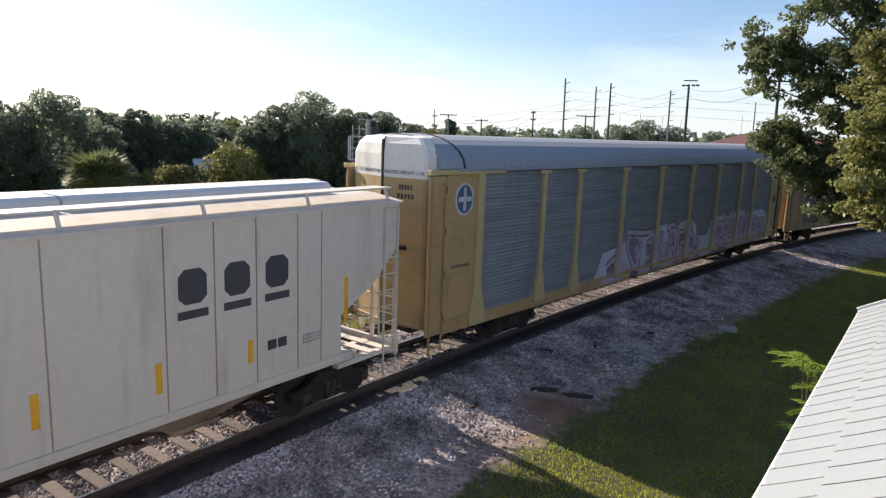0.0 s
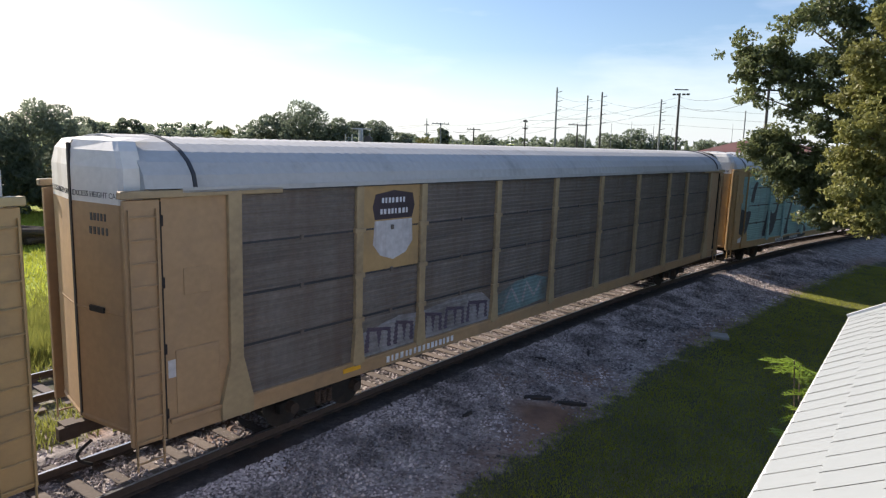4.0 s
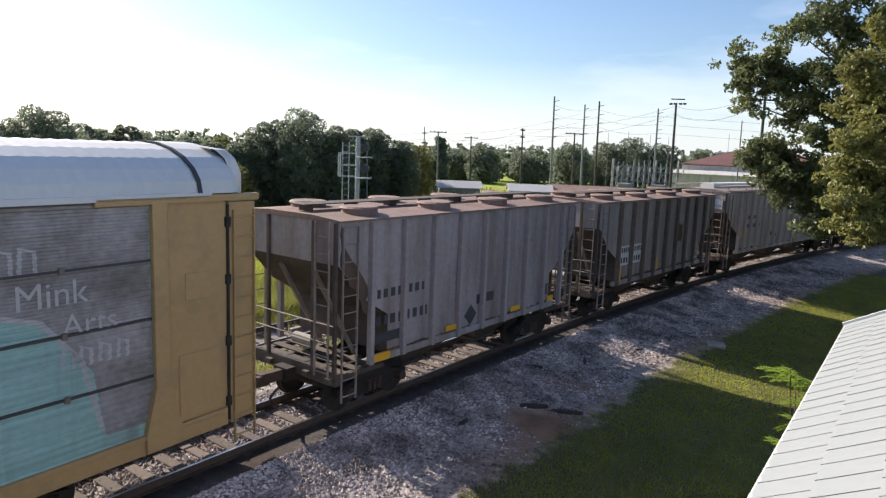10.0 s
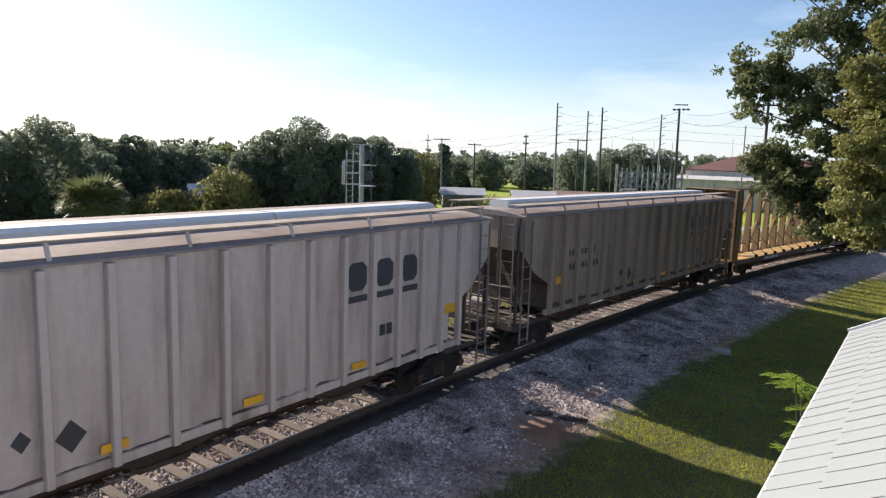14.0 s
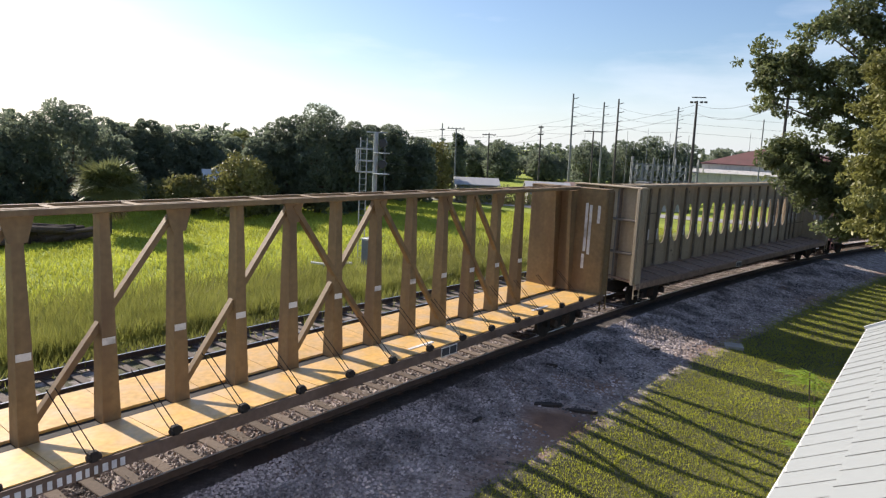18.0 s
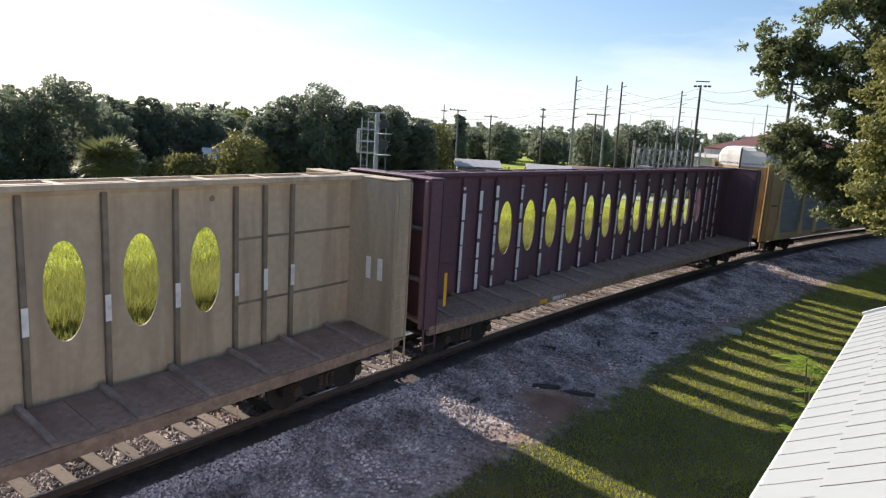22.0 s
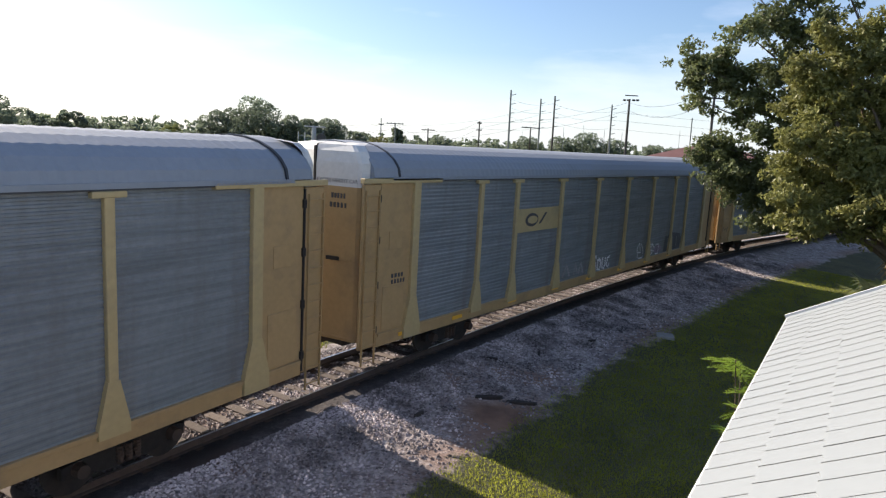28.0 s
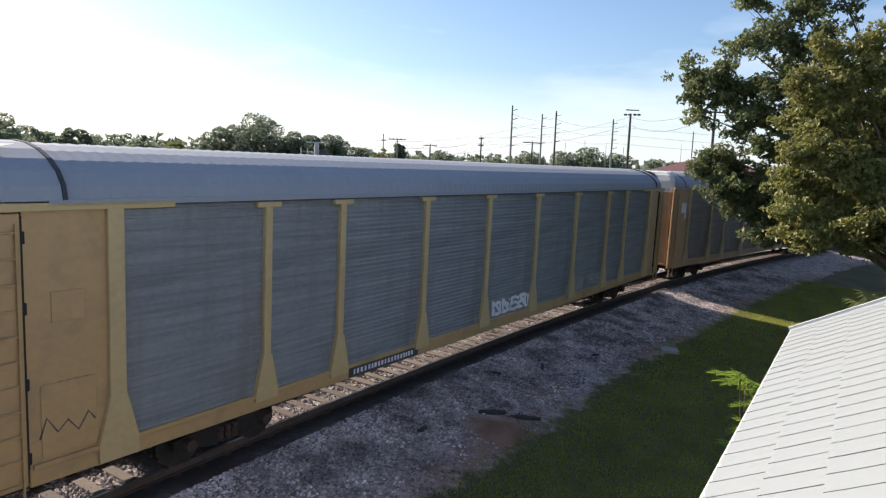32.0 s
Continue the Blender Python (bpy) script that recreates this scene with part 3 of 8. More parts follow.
def bars_panel(car, x, z, w, h, rows, material, y=-1.55, name="stencilled_mark", label="", rng=random.Random(8)):
    """Writing too small or not to be spelt out: rows of plain bars, laid on the side."""
    k = Kit()
    rh = h / rows
    for r in range(rows):
        q = x - w / 2
        while q < x + w / 2 - 0.02:
            ww = min(rng.uniform(0.28, 0.5) * rh, x + w / 2 - q)
            k.box(q, q + ww, y - 0.004, y + 0.004, z + h / 2 - (r + 0.82) * rh, z + h / 2 - (r + 0.12) * rh)
            q += ww + rng.uniform(0.26, 0.4) * rh
    return tagged(part(name, k, material, car), label, kind="stuff")


def plate(car, x0, x1, z0, z1, material, y=-1.55, name="reflector", label=""):
    return part(name, Kit().box(x0, x1, y - 0.004, y + 0.004, z0, z1), material, car, label)


# ---- autoracks ----
POSTS = (-9.5, -7.5, -4.5, -1.5, 1.5, 4.5, 7.5, 9.5)
CORNER = 12.45
EDGES = (-CORNER,) + POSTS + (CORNER,)
HALF = 14.0
CACHE = {}


PITCH = 0.1
FOLDS = ((0.0, 0.0), (0.36, 0.0), (0.5, 0.021), (0.86, 0.021))


def fold_depth(z):
    """How far a screen's face lies behind its crests at height z."""
    f = ((z - 1.2) / PITCH) % 1.0
    pts = FOLDS + ((1.0, 0.0),)
    for (a, da), (b, db) in zip(pts[:-1], pts[1:]):
        if f <= b:
            return da + (db - da) * (f - a) / (b - a)
    return 0.0


def corrugated(width, material, z0=1.2, z1=4.93):
    key = ("corr", round(width, 2), material.name)
    if key not in CACHE:
        out = []
        z = z0
        while z < z1:
            out += [(d, min(z + f * PITCH, z1)) for f, d in FOLDS]
            z += PITCH
        k = Kit()
        k.strip([[(-width / 2, d, q), (width / 2, d, q)] for d, q in out] + [[(-width / 2, 0.05, z1), (width / 2, 0.05, z1)], [(-width / 2, 0.05, z0), (width / 2, 0.05, z0)], [(-width / 2, 0.0, z0), (width / 2, 0.0, z0)]])
        CACHE[key] = k.mesh("side_panel", material)
    return CACHE[key]


def seam_mesh(width, material):
    key = ("seam", round(width, 2))
    if key not in CACHE:
        CACHE[key] = (Kit().box(-width / 2, width / 2, -0.012, 0.03, -0.02, 0.02).mesh("panel_seam", M_BLACKP), Kit().bevel_box(-0.04, 0.04, -0.05, 0.0, -0.05, 0.05, 0.01).mesh("clip", material))
    return CACHE[key]


def post_mesh(kind, material):
    key = ("post", kind, material.name)
    if key not in CACHE:
        k = Kit()
        if kind == "flare":
            k.bevel_box(-0.085, 0.085, -0.075, 0.03, 1.25, 4.86, 0.012)
            k.prism([(-0.10, 1.95), (0.10, 1.95), (0.27, 1.22), (0.27, 1.05), (-0.27, 1.05), (-0.27, 1.22)], -0.082, 0.02, axis=1)
            k.bevel_box(-0.28, 0.28, -0.09, 0.03, 4.80, 4.90, 0.012)
        else:
            k.bevel_box(-0.10, 0.10, -0.07, 0.03, 1.1, 4.92, 0.012)
            k.prism([(-0.10, 1.9), (0.10, 1.9), (0.17, 1.15), (-0.17, 1.15)], -0.078, 0.02, axis=1)
            for z in (2.1, 3.05, 4.0):
                k.bevel_box(-0.15, 0.15, -0.085, 0.0, z - 0.05, z + 0.05, 0.01)
        CACHE[key] = k.mesh("post", material)
    return CACHE[key]


ROOF_PROF = [(-1.56 * math.cos(a), 5.0 + 0.80 * math.sin(a)) for a in np.linspace(0, math.pi, 13)]


def roof_mesh(material):
    key = ("roof", material.name)
    if key not in CACHE:
        k = Kit()
        rows = []
        xs = np.arange(-13.2, 13.21, 0.12)
        for i, x in enumerate(xs):
            d = 0.0 if i % 2 else 0.012
            rows.append([(x, y * (1 - d / 3), z - d) for y, z in ROOF_PROF])
        k.strip(rows)
        CACHE[key] = (k.mesh("roof", material), Kit().box(-13.4, 13.4, -0.04, 0.035, 4.93, 5.02).mesh("eave_rail", material), Kit().box(-13.3, 13.3, -0.006, 0.006, 4.905, 4.93).mesh("eave_gap", M_BLACKP))
    return CACHE[key]


LEAF_IN, LEAF_OUT = (14.46, 0.035), (14.24, 1.28)


def end_meshes(mat_end, mat_cap, mat_roof):
    """Two flat door leaves that meet at a shallow angle, their pale upper parts, and the hood of the roof over them."""
    key = ("end", mat_end.name, mat_cap.name, mat_roof.name)
    if key not in CACHE:
        out = []
        for s in (-1, 1):
            plan = [(LEAF_IN[0], s * LEAF_IN[1]), (LEAF_OUT[0] + 0.02, s * (LEAF_OUT[1] - 0.06)), (LEAF_OUT[0] - 0.03, s * (LEAF_OUT[1] + 0.03)), (13.95, s * (LEAF_OUT[1] + 0.08))]
            k = Kit()
            k.strip([[(x, y, 1.02), (x, y, 4.74)] for x, y in plan])
            k.strip([[(x - 0.06, y * 0.95, 1.02), (x - 0.06, y * 0.95, 4.74)] for x, y in plan])
            k.strip([[(x, y, 1.02), (x - 0.06, y * 0.95, 1.02)] for x, y in plan])
            out.append(k.mesh("end_door", mat_end))
            k = Kit()
            k.strip([[(x + 0.004, y, 2.98), (x + 0.012, y, 3.0), (x + 0.004, y, 3.02)] for x, y in plan[:2]])
            out.append(k.mesh("door_seam", mat_end))
            k = Kit()
            k.strip([[(x + 0.003, y * 1.002, 1.05), (x + 0.02, y * 1.002, 1.09), (x + 0.003, y * 1.002, 1.13)] for x, y in plan[:2]])
            out.append(k.mesh("kick_strip", mat_end))
            k = Kit()
            k.strip([[(x, y, 4.74), (x, y, 5.30), (x - 0.02, y * 0.90, 5.56), (x - 0.08, y * 0.76, 5.71), (x - 0.45, y * 0.6, 5.77)] for x, y in plan])
            out.append(k.mesh("end_cap", mat_cap))
        hood = [(y * 1.012, 5.0 + (z - 5.0) * 1.02) for y, z in ROOF_PROF]
        k = Kit().strip([[(x, y * f, z) for y, z in hood] for x, f in ((13.16, 1.0), (13.5, 1.0), (13.86, 0.99), (13.98, 0.96))])
        k.strip([[(13.98, y * 0.96, z) for y, z in hood], [(13.97, y * 0.8, z - 0.1) for y, z in hood]])
        out.append(k.mesh("roof_hood", mat_roof))
        seal = Kit().strip([[(x, y * f, z + h) for y, z in hood] for x, f, h in ((13.145, 1.0, -0.01), (13.148, 1.011, 0.016), (13.212, 1.011, 0.016), (13.215, 1.0, -0.01))])
        out.append(seal.mesh("roof_seal", M_BLACKP))
        CACHE[key] = out
    return CACHE[key]


def autorack(label, panel_mat, roof_mat=M_ROOF, post_mat=M_PALE, end_mat=M_YELLOW, cap_mat=M_WHITE, kind="flare", splits=0, post_skip=()):
    car = thing("autorack_car", label, "railway car", group="cars of the freight train")
    arch, eave, gap = roof_mesh(roof_mat)
    part("roof", arch, None, car)
    part("eave_gap", gap, None, car).location = (0, -1.56, 0)
    for sy in (-1, 1):
        part("eave_rail", eave, None, car).location = (0, sy * 1.54, 0)
    key = ("under", end_mat.name, post_mat.name)
    if key not in CACHE:
        sill = Kit().bevel_box(-13.74, 13.74, -0.05, 0.05, 0.86, 1.16, 0.015)
        sill.bevel_box(-13.70, 13.70, -0.09, 0.0, 1.12, 1.2, 0.01)
        deck = Kit().box(-HALF, HALF, -1.45, 1.45, 1.02, 1.1).box(-HALF + 0.3, HALF - 0.3, -0.35, 0.35, 0.62, 1.02)
        for x in np.arange(-8, 8.1, 2.0):
            deck.box(x - 0.06, x + 0.06, -1.4, 1.4, 0.84, 1.02)
        corner = Kit().bevel_box(-0.62, 0.62, -0.03, 0.04, 1.05, 4.93, 0.01)
        stile = Kit().bevel_box(-0.285, 0.285, -0.055, 0.03, 0.90, 4.84, 0.012)
        rod = Kit().bar((0, 0, 0.95), (0, 0, 4.8), 0.028, n=8)
        for z in (1.3, 2.4, 3.5, 4.5):
            rod.bevel_box(-0.05, 0.05, -0.03, 0.05, z - 0.09, z + 0.09, 0.01)
        rim = Kit().bevel_box(-1.6, 1.34, -0.11, 0.03, 4.86, 4.98, 0.012)
        corner2 = Kit().bevel_box(-0.13, 0.13, -0.085, 0.03, 1.9, 4.9, 0.01)
        corner2.prism([(-0.13, 1.95), (0.13, 1.95), (0.32, 1.2), (0.32, 0.9), (-0.32, 0.9), (-0.32, 1.2)], -0.09, 0.02, axis=1)
        CACHE[key] = (sill.mesh("side_sill", end_mat), deck.mesh("underframe", M_IRON), corner.mesh("corner_panel", end_mat), rim.mesh("top_rim", end_mat if post_mat is M_TEAL else post_mat), corner2.mesh("corner_post", end_mat if post_mat is M_TEAL else post_mat), ladder_mesh(0.44, 0.5, 4.7, r=0.017).mesh("ladder", end_mat), stile.mesh("end_stile", end_mat), rod.mesh("locking_rod", M_IRON))
    sill, deck, corner, rim, cpost, lad, stile, rod = CACHE[key]
    part("underframe", deck, None, car)
    flip = Matrix.Rotation(math.pi, 4, "Z")
    for sy in (-1, 1):
        turn = Matrix.Identity(4) if sy < 0 else flip
        q = part("side_sill", sill, None, car)
        q.matrix_local = turn @ Matrix.Translation((0, -1.47, 0))
        for a, b in zip(EDGES[:-1], EDGES[1:]):
            q = part("side_panel", corrugated(b - a, panel_mat), None, car)
            q.matrix_local = turn @ Matrix.Translation(((a + b) / 2, -1.49, 0))
            for i in range(1, splits if sy < 0 else 0):
                sm, clip = seam_mesh(b - a, panel_mat)
                for me in (sm, clip):
                    q = part(me.name.split(".")[0], me, None, car)
                    q.location = ((a + b) / 2, -1.49, 1.2 + 3.73 * i / splits)
        for x in POSTS:
            if x not in post_skip:
                q = part("post", post_mesh(kind, post_mat), None, car)
                q.matrix_local = turn @ Matrix.Translation((x, -1.5, 0))
        for sx in (-1, 1):
            mirror = Matrix.Diagonal((-sx, 1, 1, 1))
            q = part("corner_panel", corner, None, car)
            q.matrix_local = turn @ Matrix.Translation((sx * 13.12, -1.47, 0)) @ Matrix.Diagonal((sx, 1, 1, 1))
            part("end_stile", stile, None, car).matrix_local = turn @ Matrix.Translation((sx * 14.05, -1.47, 0))
            part("locking_rod", rod, None, car).matrix_local = turn @ Matrix.Translation((sx * 13.75, -1.50 - 0.02 * sx * (1 if sy < 0 else -1), 0))
            q = part("top_rim", rim, None, car)
            q.matrix_local = turn @ Matrix.Translation((sx * (HALF - 0.95), -1.47, 0)) @ Matrix.Diagonal((sx, 1, 1, 1))
            q = part("corner_post", cpost, None, car)
            q.matrix_local = turn @ Matrix.Translation((sx * CORNER, -1.5, 0))
            q = part("ladder", lad, None, car)
            q.matrix_local = turn @ Matrix.Translation((sx * 14.06, -1.56, 0))
    for sx in (-1, 1):
        turn = Matrix.Identity(4) if sx > 0 else flip
        for me in end_meshes(end_mat, cap_mat, roof_mat):
            q = part(me.name.split(".")[0], me, None, car)
            q.matrix_local = turn
    add_running_gear(car, 10.05, 14.35)
    return car


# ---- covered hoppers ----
# grime, with shade under and inside the hopper ends put into the colour
M_BAY = paint("shaded_grimy_steel", (0.085, 0.065, 0.055), 0.8, vary=0.3, dirt=SOOT, dirt_amount=0.4)
def covered_hopper(label, length, top, mat, roof_kind, roof_mat, drop=0.95, cut=1.75, bottom=1.28, end_mat=None, bays=3, rib_at=(), rib_mat=None):
    """A covered hopper: a body with sloped ends over open end platforms."""
    car = thing("covered_hopper_car", label, "railway car", group="cars of the freight train")
    h = length / 2
    end_mat = end_mat or mat
    k = Kit()
    k.prism([(-h, top), (h, top), (h, top - drop), (h - cut * 0.45, top - drop - 0.75), (h - cut, top - drop - 1.25), (h - cut, bottom), (-h + cut, bottom), (-h + cut, top - drop - 1.25), (-h + cut * 0.45, top - drop - 0.75), (-h, top - drop)], -1.5, 1.5, axis=1)
    # the sloping end sheets are grimy, with the recess's shade put into their colour
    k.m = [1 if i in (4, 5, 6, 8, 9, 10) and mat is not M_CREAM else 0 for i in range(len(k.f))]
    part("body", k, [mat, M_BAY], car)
    roof = Kit()
    e = 0.1 if roof_kind == "hatches" else 0.16
    roof.prism([(-1.58, top), (-1.58, top + 0.04), (-0.7, top + e), (0.7, top + e), (1.58, top + 0.04), (1.58, top)], -h - 0.05, h + 0.05)
    part("roof", roof, roof_mat, car)
    if rib_at:
        rib = Kit().bevel_box(-0.06, 0.06, -0.11, 0.035, bottom - 0.12, top - 0.03, 0.012).mesh("rib", rib_mat or mat)
    for x in rib_at:
        for sy in (-1, 1):
            q = part("rib", rib, None, car)
            q.location = (x, sy * 1.53, 0)
    sill = Kit().bevel_box(-h + cut - 0.3, h - cut + 0.3, -0.07, 0.07, bottom - 0.14, bottom + 0.02, 0.012)
    for sy in (-1, 1):
        q = part("side_sill", sill.mesh("side_sill", mat), None, car)
        q.location = (0, sy * 1.48, 0)
    # discharge bays under the body, its shade put into their dark colour
    span = length - 2 * cut - 0.6
    for b in range(bays):
        cx = -span / 2 + span * (b + 0.5) / bays
        w = span / bays / 2
        o = Kit()
        o.add([(cx - w, -1.3, bottom), (cx + w, -1.3, bottom), (cx + w, 1.3, bottom), (cx - w, 1.3, bottom), (cx - 0.4, -0.5, 0.42), (cx + 0.4, -0.5, 0.42), (cx + 0.4, 0.5, 0.42), (cx - 0.4, 0.5, 0.42)], [(0, 1, 5, 4), (1, 2, 6, 5), (2, 3, 7, 6), (3, 0, 4, 7), (4, 5, 6, 7)])
        o.bevel_box(cx - 0.5, cx + 0.5, -0.55, 0.55, 0.32, 0.42, 0.02)
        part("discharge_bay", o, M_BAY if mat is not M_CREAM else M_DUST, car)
    part("centre_sill", Kit().box(-h - 0.3, h + 0.3, -0.22, 0.22, 0.72, 1.02), M_IRON, car)
    for sx in (-1, 1):
        plat = M_BAY if end_mat is not M_CREAM else end_mat
        for y in (-1.34, -0.62, 0.62, 1.34):
            part("platform_joist", Kit().box(sx * (h - cut) if sx > 0 else -h - 0.15, h + 0.15 if sx > 0 else sx * (h - cut), y - 0.08, y + 0.08, 0.94, 1.04), plat, car)
        for q in (0.3, 0.7, 1.1):
            part("platform_plank", Kit().box(sx * (h - q) - 0.11, sx * (h - q) + 0.11, -1.42, 1.42, 1.044, 1.07), plat, car)
        part("end_sill", Kit().box(sx * h - 0.05, sx * h + 0.12, -1.48, 1.48, 0.86, 1.12), plat, car)
        for y in (-1.42, -0.75, 0.75, 1.42):
            part("end_post", Kit().beam((sx * (h + 0.02), y, 1.05), (sx * (h + 0.02), y, top - 0.02), 0.075, 0.07, up=(1, 0, 0)), end_mat if end_mat is M_CREAM else M_BAY, car)
        for y in (-0.55, 0.55):
            part("slope_brace", Kit().beam((sx * (h - cut + 0.1), y, 1.1), (sx * (h - 0.15), y, top - drop - 0.2), 0.08, 0.08), end_mat, car)
        for sy in (-1, 1):
            q = part("ladder", ladder_mesh(0.42, 0.5, top - 0.1), end_mat, car)
            q.location = (sx * (h - 0.28), sy * 1.55, 0)
        q = part("ladder", ladder_mesh(0.42, 1.0, top), end_mat, car)
        q.matrix_local = Matrix.Translation((sx * (h + 0.1), -1.1, 0)) @ Matrix.Rotation(math.pi / 2, 4, "Z")
        b = Kit().bar((sx * (h - 0.75), 0.1, 1.35), (sx * (h - 0.75), 0.75, 1.35), 0.13, n=12)
        part("brake_cylinder", b, M_CONC, car)
        r = Kit()
        for z in (1.75, 2.15):
            r.bar((sx * (h + 0.05), -1.42, z), (sx * (h + 0.05), 1.42, z), 0.018, n=6)
        part("grab_rail", r, end_mat, car)
    part("brake_wheel", Kit().bar((h + 0.18, 0.5, 2.3), (h + 0.22, 0.5, 2.3), 0.28, n=16), M_RUST, car)
    if roof_kind == "trough":
        n = 3
        for i in range(n):
            x0, x1 = -h + 0.9 + (length - 1.8) * i / n, -h + 0.9 + (length - 1.8) * (i + 1) / n - 0.06
            q = Kit().prism([(-0.36, top + 0.15), (-0.36, top + 0.34), (-0.25, top + 0.40), (0.25, top + 0.40), (0.36, top + 0.34), (0.36, top + 0.15)], x0, x1)
            part("trough_hatch", q, M_WHITEROOF, car)
        for sy in (-1, 1):
            w = Kit()
            w.box(-h + 0.1, h - 0.1, sy * 1.12 - 0.24, sy * 1.12 + 0.24, top + 0.30, top + 0.33)
            part("running_board", w, M_DUST if mat is not M_CREAM else M_CREAM, car)
            for i in range(9):
                x = -h + 0.3 + (length - 0.6) * i / 8
                part("board_bracket", Kit().beam((x, sy * 1.45, top + 0.02), (x, sy * 1.33, top + 0.33), 0.06, 0.03), mat, car)
    else:
        n = 4
        for i in range(n):
            for sy in (-1, 1):
                x = -h + 1.2 + (length - 2.4) * i / (n - 1)
                q = Kit().bar((x, sy * 0.85, top + 0.05), (x, sy * 0.85, top + 0.20), 0.42, 0.40, n=18)
                q.bar((x, sy * 0.85, top + 0.20), (x, sy * 0.85, top + 0.24), 0.46, 0.40, n=18)
                part("round_hatch", q, roof_mat, car)
        w = Kit().bevel_box(-h + 0.15, h - 0.15, -0.26, 0.26, top + 0.24, top + 0.265, 0.008)
        part("running_board", w, M_BAY, car)
        for i in range(8):
            x = -h + 0.4 + (length - 0.8) * i / 7
            part("board_bracket", Kit().box(x - 0.03, x + 0.03, -0.2, 0.2, top + 0.08, top + 0.24), M_BAY, car)
    add_running_gear(car, h - 1.55, h + 0.45)
    return car


# ---- centre-beam flat cars ----
M_SILLRUST = paint("rusty_side_sill", (0.15, 0.105, 0.085), 0.75, vary=0.3, dirt=(0.09, 0.055, 0.04), dirt_amount=0.45)
M_TANRIB = paint("dirty_tan_rib", (0.19, 0.155, 0.115), 0.7, vary=0.3, grain=5, dirt=(0.10, 0.07, 0.05), dirt_amount=0.4)
# grimy bulkhead frame; the shade on the car's end is put into this grey
M_BULKHEAD = paint("shaded_grimy_bulkhead", (0.13, 0.115, 0.105), 0.8, vary=0.3, dirt=(0.07, 0.05, 0.042), dirt_amount=0.4, streak=True)
def beam_car_base(label, length, mat, deck_mat, deck_z=1.08, rise=-0.05, sill_mat=None, end_mat=None, shelves=(1.6, 2.1, 2.6, 3.1, 3.6, 4.1)):
    end_mat = end_mat or mat
    car = thing("centre_beam_flat_car", label, "railway car", group="cars of the freight train")
    h = length / 2
    n = 14
    w = length / n - 0.012
    sheets = {sy: Kit().add([(q, sy * b, z) for z in (0.0, -0.06) for q, b, z in ((0, 1.42, z), (w, 1.42, z), (w, 0.2, z + rise), (0, 0.2, z + rise))], [(0, 1, 2, 3), (7, 6, 5, 4), (0, 4, 5, 1), (1, 5, 6, 2), (2, 6, 7, 3), (3, 7, 4, 0)]).mesh("deck_sheet", deck_mat) for sy in (-1, 1)}
    for i in range(n):
        for sy in (-1, 1):
            part("deck_sheet", sheets[sy], None, car).location = (-h + length * i / n, 0, deck_z)
    for sy in (-1, 1):
        s = Kit().prism([(-h, 0.84), (-h, deck_z - 0.02), (h, deck_z - 0.02), (h, 0.84)], sy * 1.43 - 0.05, sy * 1.43 + 0.05, axis=1)
        part("side_sill", s, sill_mat or M_SILLRUST, car)
    part("centre_sill", Kit().box(-h - 0.3, h + 0.3, -0.3, 0.3, 0.6, deck_z - 0.1), M_IRON, car)
    for sx in (-1, 1):
        b = Kit().bevel_box(sx * (h - 0.25) - 0.04, sx * (h - 0.25) + 0.04, -1.45, 1.45, deck_z - 0.05, 4.61, 0.02)
        part("bulkhead", b, mat, car)
        for sy in (-1, 1):
            part("bulkhead_side", Kit().bevel_box(sx * (h - 0.06) - 0.22, sx * (h - 0.06) + 0.22, sy * 1.455 - 0.012, sy * 1.455 + 0.012, deck_z - 0.05, 4.61, 0.004), mat, car)
        for y in (-1.38, 1.38):
            part("bulkhead_post", Kit().bevel_box(sx * h - 0.05 - 0.21, sx * h - 0.05 + 0.21, y - 0.06, y + 0.06, deck_z - 0.05, 4.6, 0.012), mat, car)
        for y in (-0.42, 0.42):
            part("bulkhead_post", Kit().bevel_box(sx * (h - 0.11) - 0.11, sx * (h - 0.11) + 0.11, y - 0.05, y + 0.05, deck_z - 0.05, 4.6, 0.012), end_mat, car)
        for z in shelves:
            part("bulkhead_rail", Kit().bevel_box(sx * (h - 0.09) - 0.13, sx * (h - 0.09) + 0.13, -1.32, 1.32, z - 0.04, z + 0.04, 0.012), end_mat, car)
        part("bulkhead_cap", Kit().bevel_box(sx * (h - 0.06) - 0.24, sx * (h - 0.06) + 0.24, -1.46, 1.46, 4.61, 4.66, 0.012), mat, car)
        q = part("ladder", ladder_mesh(0.42, 0.5, 4.6), mat, car)
        q.location = (sx * (h - 0.02), -1.47, 0)
    add_running_gear(car, h - 1.9, h + 0.5)
    return car


M_RISER = paint("worn_rusty_riser", (0.30, 0.235, 0.195), 0.8, vary=0.4, grain=5, dirt=(0.15, 0.10, 0.08), dirt_amount=0.45)


def top_ladder(car, h, mat, step=1.27):
    """The open frame along the top: two rails and cross ties between them."""
    for sy in (-1, 1):
        part("top_rail", Kit().bevel_box(-h, h, sy * 0.36 - 0.05, sy * 0.36 + 0.05, 4.57, 4.67, 0.012), mat, car)
    part("top_spine", Kit().bevel_box(-h, h, -0.07, 0.07, 4.57, 4.65, 0.012), mat, car)
    tie = Kit().bevel_box(-0.06, 0.06, -0.33, 0.33, 4.625, 4.662, 0.008).mesh("cross_tie", mat)
    n = int(2 * h / step)
    for i in range(n + 1):
        part("cross_tie", tie, None, car).location = (-h + 0.2 + (2 * h - 0.4) * i / n, 0, 0)


